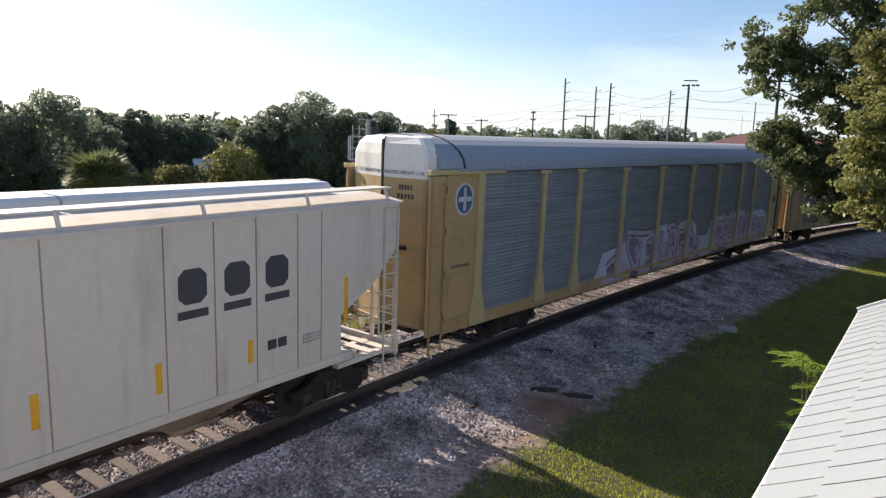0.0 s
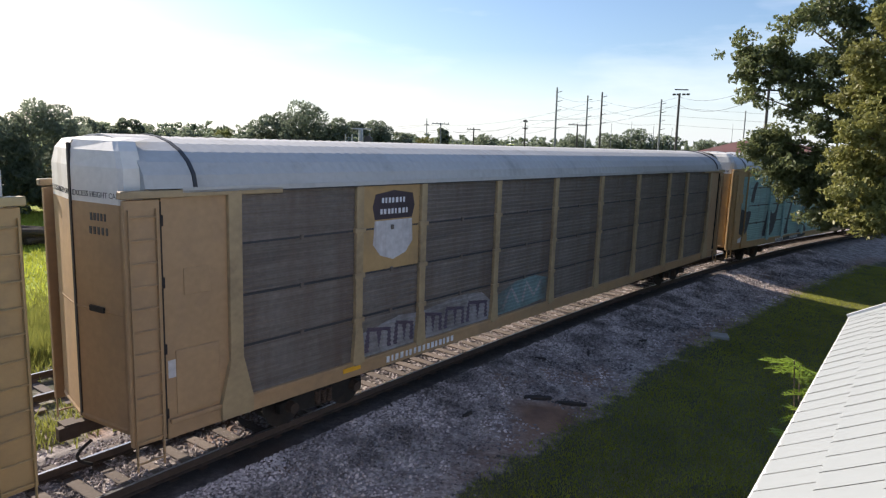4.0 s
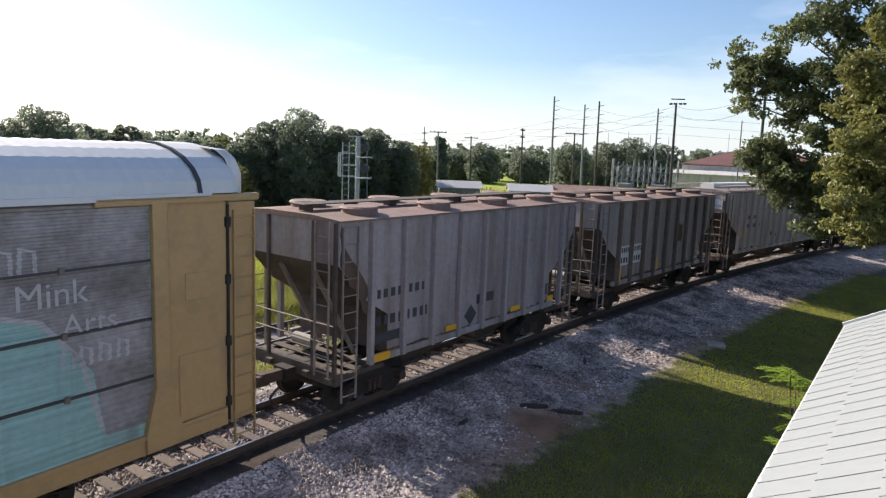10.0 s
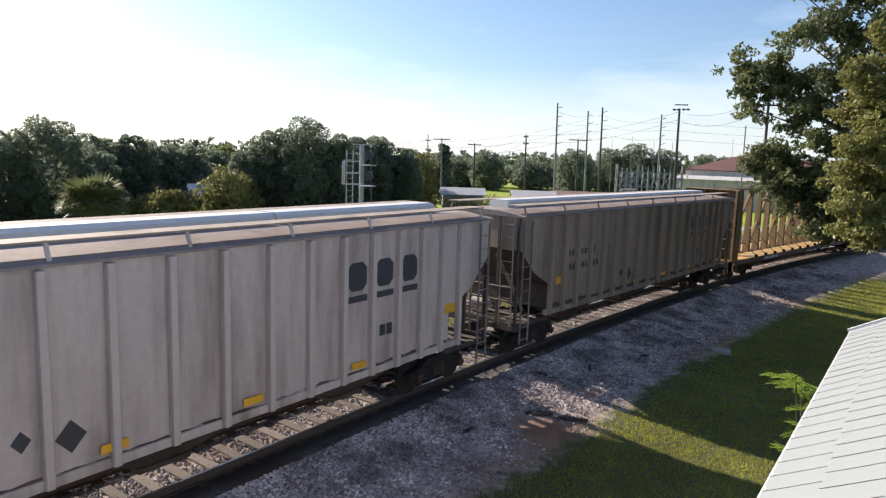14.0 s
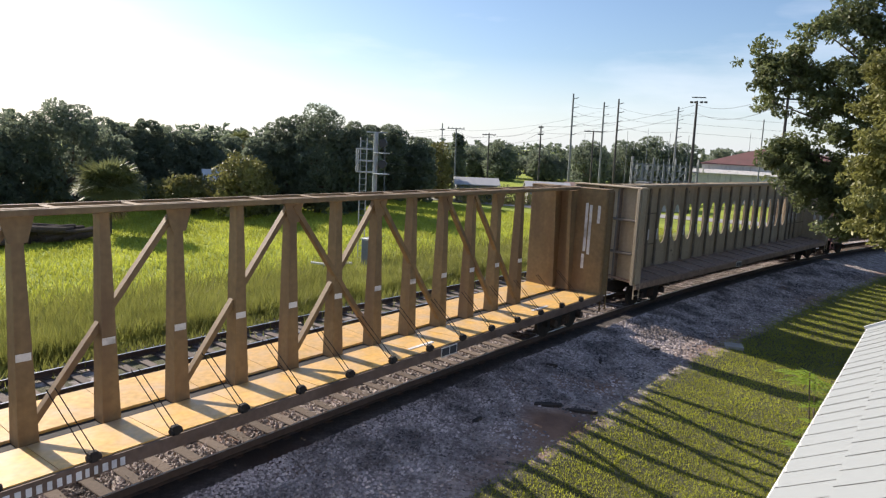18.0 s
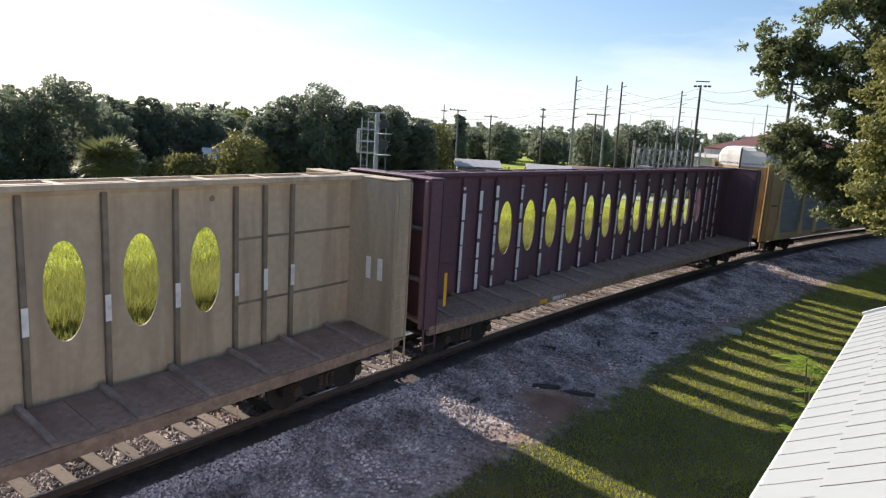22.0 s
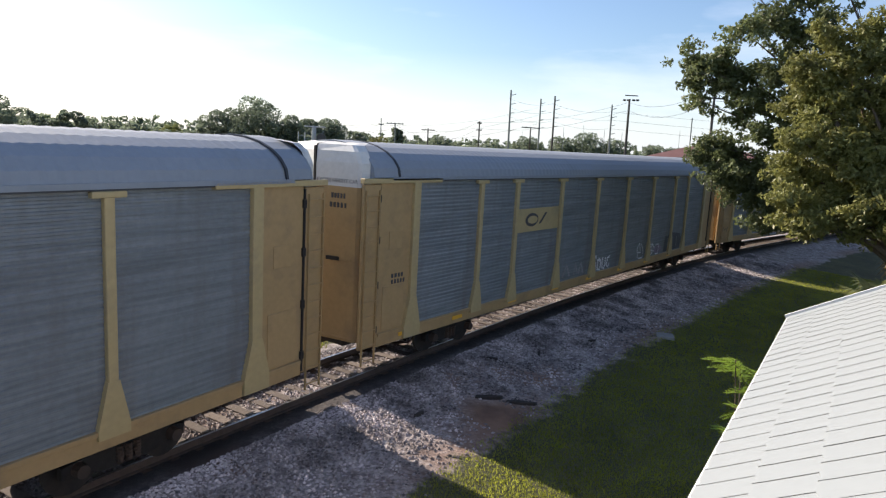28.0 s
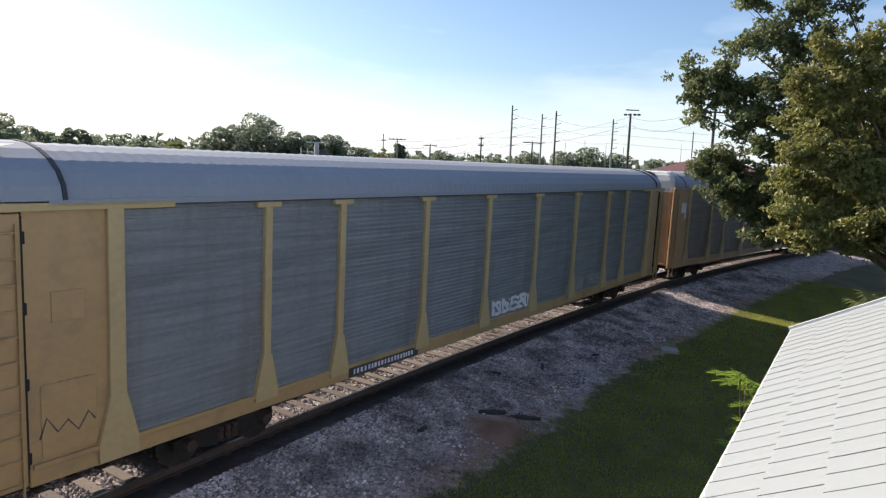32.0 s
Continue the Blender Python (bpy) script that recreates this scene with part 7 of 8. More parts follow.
for q in LILAC_FORMS:
    on_folds(c1, "spray_form", q, M_LILAC, 0.0015)
MAUVE_FORMS = [
    [(-3.75, 2.08), (-3.51, 2.41), (-2.98, 2.25), (-2.88, 1.98), (-3.23, 1.96), (-3.03, 1.3), (-3.45, 1.65)],
    [(-5.32, 1.48), (-5.0, 1.5), (-4.6, 1.45), (-3.97, 1.25), (-4.6, 1.22), (-5.2, 1.22)],
    [(-2.31, 2.0), (-1.81, 1.98), (-1.83, 1.58), (-2.19, 1.52)], [(-2.28, 1.32), (-1.78, 1.43), (-1.66, 1.22), (-2.26, 1.22)],
    [(0.06, 2.02), (0.35, 1.96), (0.41, 1.61), (0.11, 1.64)], [(0.58, 2.14), (1.27, 2.1), (1.28, 1.78), (1.0, 1.79), (0.83, 1.63), (0.64, 1.86)],
    [(1.53, 2.06), (1.94, 2.06), (2.03, 1.87), (2.27, 1.7), (2.23, 1.38), (1.5, 1.44)], [(2.31, 1.5), (2.78, 1.5), (2.82, 1.25), (2.39, 1.25)],
    [(4.75, 2.0), (5.05, 2.05), (5.05, 1.55), (4.72, 1.5)], [(5.25, 2.0), (5.5, 2.0), (5.5, 1.75), (5.25, 1.7)], [(6.0, 2.1), (6.5, 2.1), (6.45, 1.9), (6.0, 1.85)],
    [(7.75, 2.2), (8.05, 2.25), (8.05, 1.6), (7.7, 1.7)], [(8.6, 2.1), (8.9, 2.1), (8.95, 1.5), (8.65, 1.4)], [(10.2, 1.8), (10.5, 1.8), (10.6, 1.4), (10.15, 1.4)], [(11.0, 1.7), (11.4, 1.65), (11.35, 1.45), (11.0, 1.5)],
]
for q in MAUVE_FORMS:
    on_folds(c1, "spray_form", q, M_MAUVE, 0.003)
def flowing(pts, n=5):
    """A smooth curve through points."""
    out = []
    for i in range(len(pts) - 1):
        p0, p1, p2, p3 = pts[max(0, i - 1)], pts[i], pts[i + 1], pts[min(len(pts) - 1, i + 2)]
        for k in range(n):
            u = k / n
            out.append(tuple(0.5 * (2 * b + (c - a) * u + (2 * a - 5 * b + 4 * c - d) * u * u + (3 * b - a - 3 * c + d) * u ** 3) for a, b, c, d in zip(p0, p1, p2, p3)))
    return out + [pts[-1]]


LINES = [
    [(-0.33, 2.15), (-0.19, 2.3), (0.08, 2.29), (0.44, 2.26), (0.47, 1.76), (0.45, 0.92)], [(-0.33, 1.25), (-0.2, 1.68), (-0.03, 2.17)], [(-0.03, 1.61), (0.18, 1.61), (0.39, 1.45), (0.43, 1.1)],
    [(0.65, 2.28), (0.71, 1.67), (0.75, 1.05)], [(0.74, 2.17), (1.31, 2.1), (1.31, 1.69), (1.04, 1.73), (0.85, 1.28), (0.79, 0.95)], [(1.35, 2.51), (1.37, 1.98), (1.45, 1.41), (1.65, 0.9)],
    [(1.34, 2.38), (1.91, 2.37), (1.94, 1.99)], [(1.52, 2.02), (1.94, 2.04), (2.32, 1.78), (2.25, 1.32), (1.5, 1.44)], [(1.55, 1.56), (1.75, 0.93)],
    [(2.42, 1.75), (2.74, 1.85), (2.9, 1.61), (2.83, 1.13), (2.75, 0.9)], [(1.19, 0.9), (1.52, 1.25)],
    [(-4.55, 2.06), (-4.62, 1.54), (-4.45, 1.02)], [(-3.88, 2.59), (-2.62, 2.45), (-1.73, 2.44)], [(-3.76, 2.45), (-3.75, 1.96), (-3.12, 1.22), (-2.95, 1.41), (-2.97, 1.93)], [(-2.7, 2.14), (-2.85, 1.25)],
    [(-2.32, 2.2), (-1.62, 2.22), (-1.75, 0.9)], [(-1.51, 2.07), (-1.22, 0.9)], [(-0.99, 2.4), (-1.16, 1.59), (-0.67, 1.06)], [(-0.54, 2.4), (0.17, 2.52), (0.44, 1.58)], [(-5.32, 1.48), (-4.62, 1.74), (-4.6, 1.3), (-2.9, 0.9)],
    [(4.85, 2.38), (4.43, 2.14), (4.29, 1.52), (4.56, 1.0), (4.91, 1.01), (4.96, 1.46), (4.63, 1.65)], [(5.07, 2.45), (5.11, 1.53), (5.36, 0.9)], [(5.07, 2.15), (5.59, 2.11), (5.75, 1.72), (5.28, 1.48), (5.75, 0.9)],
    [(6.49, 2.34), (5.78, 2.31), (5.85, 0.9), (6.4, 1.04)], [(5.83, 1.7), (6.33, 1.71)], [(6.42, 0.94), (6.75, 2.36), (6.97, 2.31), (7.33, 0.95)], [(6.59, 1.52), (7.13, 1.52)], [(7.43, 0.92), (7.49, 2.35), (8.02, 1.31), (8.3, 2.33), (8.56, 0.9)],
    [(9.43, 1.95), (8.98, 1.62), (9.12, 0.95), (9.59, 0.9), (9.68, 1.6), (9.43, 1.95)], [(8.6, 2.3), (9.0, 2.35), (9.3, 2.1)], [(9.96, 0.9), (10.02, 2.03), (10.53, 2.02), (10.69, 1.62)], [(11.51, 1.9), (10.82, 1.8), (10.97, 1.45), (11.55, 1.25), (11.44, 0.9)], [(11.78, 2.05), (11.9, 1.25)],
]
for q in LINES:
    spray_line(c1, flowing(q), 0.27, M_PURPLE, 0.0042, "spray_rim")
for q in LINES:
    spray_line(c1, flowing(q), 0.17, M_LILAC, 0.0055)
flat_shape(c1, "spray_form", [(12.80, 1.75), (12.95, 1.65), (13.6, 1.6), (13.6, 1.12), (12.80, 1.12)], M_CLOUD, -1.506)
for x in POSTS:
    if -5.6 < x < 12.2:
        plate(c1, x - 0.09, x + 0.09, 1.95, 2.4, M_LILAC, -1.5825, "spray_fill")
        flat_shape(c1, "spray_fill", [(x - 0.10, 1.94), (x + 0.10, 1.94), (x + 0.26, 1.24), (x - 0.26, 1.24)], M_LILAC, -1.588)
plate(c1, -5.6, 12.0, 0.93, 1.12, M_LILAC, -1.521, "spray_fill")
for x in (-4.0, 1.0, 6.2, 11.4):
    plate(c1, x, x + 0.45, 0.97, 1.07, M_ORANGE, -1.525)
bars_panel(c1, -13.12, 2.55, 0.7, 0.12, 1, M_LETTER, -1.508)
plate(c1, -13.35, -12.9, 1.85, 2.05, M_ORANGE, -1.508, "data_plate")
bars_panel(c1, 13.2, 2.9, 0.6, 0.35, 3, M_LETTER, -1.508)

# second autorack: faded shield on a yellow plate, pale worn spray painting
plate(c2, -9.38, -7.62, 3.05, 4.93, M_YELLOW, -1.498, "herald_plate")
flat_shape(c2, "shield_top", [(-9.02, 4.72), (-8.45, 4.80), (-7.85, 4.72), (-7.78, 4.45), (-7.86, 4.18), (-9.03, 4.18), (-9.10, 4.45)], M_DARKSHIELD, -1.503, "dark top of the shield emblem")
flat_shape(c2, "shield", [(-9.03, 4.15), (-7.86, 4.15), (-7.82, 3.65), (-8.05, 3.40), (-8.45, 3.28), (-8.85, 3.40), (-9.07, 3.65)], M_SHIELD, -1.503, "faded white shield with rust streaks")
for z, w in ((4.58, 0.78), (4.34, 0.86)):
    bars_panel(c2, -8.44, z, w, 0.16, 1, M_WHITEP, -1.508)
M_FADEWHITE = paint("faded_white_spray", (0.42, 0.42, 0.45), 0.6, vary=0.2)
M_TEALFADE = paint("faded_teal_spray", (0.16, 0.24, 0.25), 0.7, vary=0.3, dirt=GRIME, dirt_amount=0.5)
M_FADED = paint("faded_spray", (0.30, 0.29, 0.30), 0.7, vary=0.3, dirt=GRIME, dirt_amount=0.5)
on_folds(c2, "spray_cloud", [(-9.4, 1.21), (-9.3, 1.75), (-8.2, 1.95), (-7.4, 1.9), (-6.0, 2.05), (-5.0, 2.0), (-4.6, 1.7), (-4.6, 1.21)], M_FADED, 0.0)
for x, w in ((-9.2, 0.7), (-8.3, 0.55), (-7.3, 0.6), (-6.5, 0.7), (-5.6, 0.8)):
    spray_line(c2, [(x, 1.3), (x + 0.05, 1.8), (x + 0.5 * w, 1.75), (x + 0.55 * w, 1.35), (x + 0.6 * w, 1.75), (x + w, 1.7), (x + w, 1.3)], 0.12, M_PURPLE, 0.0015)
on_folds(c2, "spray_form", [(-4.3, 1.22), (-4.25, 1.8), (-3.4, 2.05), (-2.4, 2.1), (-1.7, 1.95), (-1.7, 1.3), (-2.6, 1.25)], M_TEALFADE, 0.0)
for q in ([(-4.0, 1.35), (-3.6, 1.9), (-3.2, 1.4)], [(-3.0, 1.4), (-2.8, 1.95), (-2.4, 1.5), (-2.0, 1.9)]):
    spray_line(c2, q, 0.1, M_FADED, 0.0015)
bars_panel(c2, -7.4, 1.0, 2.4, 0.2, 1, M_WHITEP, -1.525)
plate(c2, -9.9, -9.4, 1.0, 1.1, M_ORANGE, -1.525)
plate(c2, -13.7, -13.4, 1.9, 2.2, M_SHIELD, -1.508, "worn_sticker")

# third autorack: teal field with black forms and white lines
BLACK_FORMS = [
    [(-11.45, 4.31), (-11.18, 4.29), (-11.39, 3.8), (-11.52, 3.21), (-11.9, 3.25), (-11.85, 3.68), (-11.65, 4.13)],
    [(-12.32, 2.80), (-11.69, 2.78), (-11.92, 2.03), (-12.15, 1.6), (-12.32, 1.46)],
    [(-9.16, 4.18), (-8.73, 4.23), (-8.31, 4.08), (-8.13, 3.82), (-8.18, 3.0), (-8.44, 2.04), (-8.63, 1.52), (-9.02, 1.3), (-10.09, 1.33), (-9.92, 1.93), (-9.63, 2.79), (-9.43, 3.09), (-9.19, 3.03), (-9.22, 2.83), (-9.12, 2.62), (-8.9, 2.52), (-8.64, 2.57), (-8.45, 2.82), (-8.42, 3.25), (-8.59, 3.46), (-8.91, 3.52), (-9.1, 3.62), (-9.27, 3.61)],
    [(-6.33, 4.56), (-6.05, 4.42), (-5.68, 4.43), (-6.02, 3.57), (-6.26, 2.98), (-6.55, 2.09), (-6.62, 1.62), (-6.47, 1.24), (-7.09, 1.25), (-6.88, 1.91), (-6.58, 2.78), (-6.2, 3.58), (-6.23, 4.25)],
    [(-3.79, 3.84), (-3.6, 3.35), (-3.98, 2.13), (-4.59, 1.75), (-5.03, 1.78), (-4.97, 2.08), (-4.55, 2.63), (-4.29, 3.41)],
    [(-1.33, 4.2), (-0.5, 4.12), (-0.88, 2.9), (-1.2, 2.0), (-1.68, 1.77), (-2.15, 1.85), (-2.21, 2.14), (-2.04, 2.46), (-1.75, 2.85), (-1.59, 3.46), (-1.39, 3.71)],
    [(1.38, 4.2), (1.58, 3.67), (1.6, 2.77), (1.03, 1.86), (0.49, 1.87), (0.42, 2.21), (0.68, 2.65), (1.18, 3.43)],
    [(4.01, 3.6), (4.40, 3.09), (3.79, 2.99), (3.28, 1.86), (2.95, 1.22), (2.1, 1.25), (2.75, 1.97), (3.43, 2.72)],
    [(4.79, 1.56), (5.09, 1.92), (6.0, 2.02), (6.9, 1.76), (6.55, 1.37), (5.94, 1.22), (4.8, 1.28)],
    [(8.51, 2.45), (9.12, 2.46), (9.29, 1.85), (8.96, 1.24), (7.49, 1.22), (7.86, 1.75), (8.23, 2.25)],
    [(4.93, 4.24), (5.29, 4.33), (5.34, 3.68), (4.92, 3.74)],
    [(-5.2, 1.22), (-4.6, 1.45), (-4.17, 1.71), (-3.66, 1.36), (-3.7, 1.22)],
]
GREY_FORMS = [
    [(-4.42, 4.92), (-2.1, 4.92), (-2.65, 4.66), (-3.05, 4.4), (-3.33, 3.95), (-3.5, 3.3), (-3.66, 3.4), (-3.86, 4.59)],
    [(4.6, 4.92), (12.30, 4.92), (12.30, 1.4), (11.54, 1.4), (11.37, 2.45), (10.68, 3.31), (9.29, 3.66), (8.24, 3.51), (7.75, 2.7), (7.4, 3.43), (5.51, 3.8), (5.16, 3.96), (4.74, 3.93)],
    [(1.66, 4.92), (2.50, 4.92), (2.33, 4.51), (1.96, 3.63), (1.74, 3.14)],
    [(-6.95, 4.92), (-5.2, 4.92), (-5.45, 4.6), (-6.16, 4.55)],
]
WHITE_LINES = [
    [(2.52, 4.9), (2.33, 4.45), (1.92, 3.29), (1.74, 3.05)], [(7.76, 2.63), (7.99, 3.14), (8.53, 3.51), (9.44, 3.69), (10.68, 3.31), (11.22, 2.64), (11.48, 1.53)], [(5.46, 3.8), (6.34, 3.69), (7.13, 3.49), (7.29, 1.84)],
    [(-0.96, 4.88), (-0.53, 4.78), (-0.37, 4.69), (-0.11, 4.68), (-0.02, 4.88)], [(-2.2, 4.88), (-2.7, 4.66), (-3.08, 4.4), (-3.4, 3.9), (-3.55, 3.0), (-3.68, 4.4), (-4.25, 4.88)], [(-6.75, 4.9), (-6.2, 4.62), (-5.45, 4.6)],
]
def rounded(pts, times=2):
    """Cuts the corners of an outline."""
    for _ in range(times):
        pts = [(p[0] * f + q[0] * (1 - f), p[1] * f + q[1] * (1 - f)) for p, q in zip(pts, pts[1:] + pts[:1]) for f in (0.84, 0.16)]
    return pts


on_folds(c3, "spray_fill", [(-7.62, 4.92), (-7.62, 3.15), (-9.38, 3.2), (-9.38, 4.92)], M_TEAL, 0.0)
for pts in GREY_FORMS:
    on_folds(c3, "spray_fill", pts, M_FADED, 0.0005)
for pts in BLACK_FORMS:
    on_folds(c3, "spray_shape", rounded(pts, 1), M_BLACKP, 0.002)
for pts in WHITE_LINES:
    spray_line(c3, pts, 0.075, M_FADEWHITE, 0.003)
# where the painting runs over posts, corner panels and sill
plate(c3, -13.0, -12.60, 1.1, 4.6, M_TEAL, -1.506, "spray_fill")
plate(c3, -12.58, -12.32, 1.95, 4.6, M_TEAL, -1.592, "spray_fill")
flat_shape(c3, "spray_shape", [(-13.0, 2.95), (-12.60, 2.84), (-12.60, 1.50), (-12.75, 1.56), (-13.05, 1.67)], M_BLACKP, -1.5245)
flat_shape(c3, "spray_shape", [(-12.575, 2.80), (-12.325, 2.80), (-12.325, 1.75), (-12.575, 1.6)], M_BLACKP, -1.599)
flat_shape(c3, "spray_shape", [(-12.62, 1.5), (-12.62, 1.25), (-12.8, 1.12), (-13.1, 1.12), (-13.1, 1.4)], M_WHITEP, -1.528)
flat_shape(c3, "spray_shape", [(-8.4, 0.88), (-8.0, 1.02), (-6.2, 1.10), (-3.75, 1.11), (-3.95, 0.95), (-5.2, 0.88)], M_BLACKP, -1.527)
for x, z0, z1, m in ((-1.5, 1.9, 4.1, M_BLACKP), (1.5, 2.2, 3.7, M_BLACKP), (9.5, 1.3, 2.2, M_BLACKP)):
    plate(c3, x - 0.095, x + 0.02 if x < 9 else x - 0.03, z0, z1, m, -1.579, "spray_fill")
def spray_word(car, words, x, z, size, mat, y=-1.499, name="spray_word"):
    data = bpy.data.curves.new(name, "FONT")
    data.body, data.size, data.extrude = words, size, 0.002
    data.materials.append(mat)
    ob = new(name, data)
    ob.parent = car
    ob.matrix_local = Matrix.Translation((x, y, z)) @ Matrix.Rotation(math.pi / 2, 4, "X")


for x0 in (10.95, 11.2, 11.48, 11.76):
    spray_line(c3, [(x0, 2.58), (x0 + 0.02, 2.86), (x0 + 0.16, 2.8), (x0 + 0.15, 2.56)], 0.06, M_FADEWHITE, 0.003)
spray_word(c3, "Arts", 10.95, 3.05, 0.46, M_FADEWHITE)
spray_word(c3, "Mink", 10.35, 3.52, 0.5, M_FADEWHITE)
for x0, z0, w, h in ((5.75, 4.05, 0.42, 0.75), (6.25, 4.05, 0.4, 0.62), (6.75, 4.08, 0.45, 0.6)):
    spray_line(c3, [(x0, z0), (x0 + 0.03, z0 + h), (x0 + 0.75 * w, z0 + 0.9 * h), (x0 + 0.7 * w, z0 + 0.45 * h), (x0 + 0.1 * w, z0 + 0.4 * h)], 0.11, M_FADEWHITE, 0.003)
for x0 in (7.95, 8.25, 8.75, 9.05, 10.15, 10.45):
    spray_line(c3, [(x0, 4.02), (x0 + 0.02, 4.36), (x0 + 0.2, 4.3), (x0 + 0.2, 4.0)], 0.06, M_FADEWHITE, 0.003)
bars_panel(c3, -7.7, 1.02, 1.1, 0.2, 1, M_WHITEP, -1.525)
bars_panel(c3, -5.6, 1.02, 1.2, 0.2, 1, M_WHITEP, -1.525)

# old hoppers
bars_panel(c4, -3.15, 2.66, 1.7, 0.28, 1, M_LETTER, -1.504)
bars_panel(c4, -3.15, 2.05, 1.75, 0.32, 1, M_LETTER, -1.504)
plate(c4, -4.1, -3.15, 1.55, 1.78, M_LETTER, -1.504, "data_plate")
for x, z, w, h in ((-4.15, 1.16, 0.55, 0.18), (-1.55, 1.36, 0.42, 0.14), (1.45, 1.36, 0.5, 0.14), (3.55, 1.34, 0.34, 0.16)):
    plate(c4, x, x + w, z, z + h, M_ORANGE, -1.56)
flat_shape(c4, "hazard_diamond", [(-0.72, 1.6), (-0.45, 1.88), (-0.18, 1.6), (-0.45, 1.32)], M_LETTER, -1.506)
plate(c4, -0.2, 0.6, 1.85, 2.1, M_LETTER, -1.506, "paint_patch")
flat_shape(c4, "faint_ring", stroke([(2.2 + 0.35 * math.cos(a), 3.1 + 0.5 * math.sin(a)) for a in np.linspace(0.4, 5.8, 12)], 0.10), M_FADED, -1.504)
part("wagon_label", Kit().box(3.2, 3.6, -1.508, -1.504, 1.55, 1.9), M_LETTER, c4)
plate(c5, -3.88, -1.86, 1.85, 2.58, M_WHITEP, -1.503, "stencil_patch")
bars_panel(c5, -2.87, 2.4, 1.7, 0.26, 1, M_LETTER, -1.508)
bars_panel(c5, -2.87, 2.03, 1.75, 0.28, 1, M_LETTER, -1.508)
for x, z0, z1 in ((-3.90, 1.3, 1.85), (-0.65, 1.4, 1.9), (3.3, 1.4, 1.9)):
    plate(c5, x, x + 0.10, z0, z1, M_ORANGE, -1.568)
part("boxed_mark", Kit().box(3.35, 3.40, -1.508, -1.504, 1.45, 1.78).box(3.90, 3.95, -1.508, -1.504, 1.45, 1.78).box(3.40, 3.90, -1.508, -1.504, 1.45, 1.49).box(3.40, 3.90, -1.508, -1.504, 1.74, 1.78), M_WHITEP, c5)
for q in ([(0.9, 1.5), (1.1, 2.05), (1.35, 1.6), (1.5, 2.1), (1.75, 1.65)], [(2.35, 1.5), (2.6, 1.95), (2.85, 1.5), (2.5, 1.7)], [(-0.1, 1.45), (0.15, 1.7), (0.4, 1.5), (0.1, 1.4)]):
    flat_shape(c5, "spray_stroke", stroke(q, 0.05), M_FADEWHITE, -1.5045)

# rust and grime with ragged edges on the old hoppers
M_STAIN = paint("rusty_brown_stain", (0.115, 0.075, 0.055), 0.85, vary=0.4, grain=6, dirt=(0.06, 0.045, 0.038), dirt_amount=0.5)


def ragged(pts, seed, amount=0.05):
    rng = random.Random(seed)
    out = []
    for (a, b), (c, d) in zip(pts, pts[1:] + pts[:1]):
        n = max(1, int(math.hypot(c - a, d - b) / 0.16))
        out += [(a + (c - a) * i / n + rng.uniform(-amount, amount) * (i > 0), b + (d - b) * i / n + rng.uniform(-amount, amount) * (i > 0)) for i in range(n)]
    return out


flat_shape(c4, "rust_stain", ragged([(-5.1, 4.28), (-5.0, 3.8), (-4.82, 3.55), (-4.55, 3.24), (-4.32, 2.91), (-4.30, 1.95), (-3.9, 2.9), (-4.9, 4.28)][:6] + [(-4.35, 2.3), (-4.62, 2.72), (-5.12, 3.4)], 1, 0.04), M_STAIN, -1.503, "rust-brown stain with a ragged edge")
for k, (c, x0, x1, z0, z1) in enumerate(((c4, -3.7, 3.6, 1.29, 1.36), (c5, -3.9, 3.8, 1.29, 1.40), (c6, -7.0, 7.0, 1.29, 1.36), (c7, -7.2, 7.2, 1.29, 1.45))):
    flat_shape(c, "grime_stain", ragged([(x0, z0), (x1, z0), (x1, z1), ((x0 + x1) / 2, z1 - 0.05), (x0, z1)], 10 + k, 0.05), M_STAIN, -1.5025)
flat_shape(c5, "rust_stain", ragged([(1.42, 3.15), (1.94, 3.07), (1.91, 2.33), (1.48, 2.35)], 3, 0.04), M_STAIN, -1.503)
# pale ribbed hoppers
for c, dx in ((c6, 0.0), (c7, 0.0)):
    block_emblem(c, 3.50, 3.06, 0.56, 0.60, 0.285, -1.504)
    bars_panel(c, -5.5, 2.95, 1.7, 0.26, 1, M_LETTER, -1.504)
    bars_panel(c, -5.3, 2.5, 2.0, 0.28, 1, M_LETTER, -1.504)
    for x in (-7.08, 6.88):
        plate(c, x, x + 0.5, 2.03, 2.26, M_ORANGE, -1.504)
    for x in (-1.6, 3.6, 0.9):
        plate(c, x, x + 0.42, 1.40, 1.54, M_ORANGE, -1.56)
    flat_shape(c, "hazard_diamond", [(-2.75, 1.92), (-2.62, 2.08), (-2.49, 1.92), (-2.62, 1.76)], M_LETTER, -1.506)
    flat_shape(c, "hazard_diamond", [(-2.2, 1.8), (-1.98, 2.05), (-1.76, 1.8), (-1.98, 1.55)], M_LETTER, -1.506)
    for x in (4.5, 4.72):
        plate(c, x, x + 0.18, 1.95, 2.2, M_LETTER, -1.504, "data_plate")
    part("end_label", Kit().box(-8.87, -8.82, -1.3, -0.5, 3.45, 3.95), M_WHITEP, c)

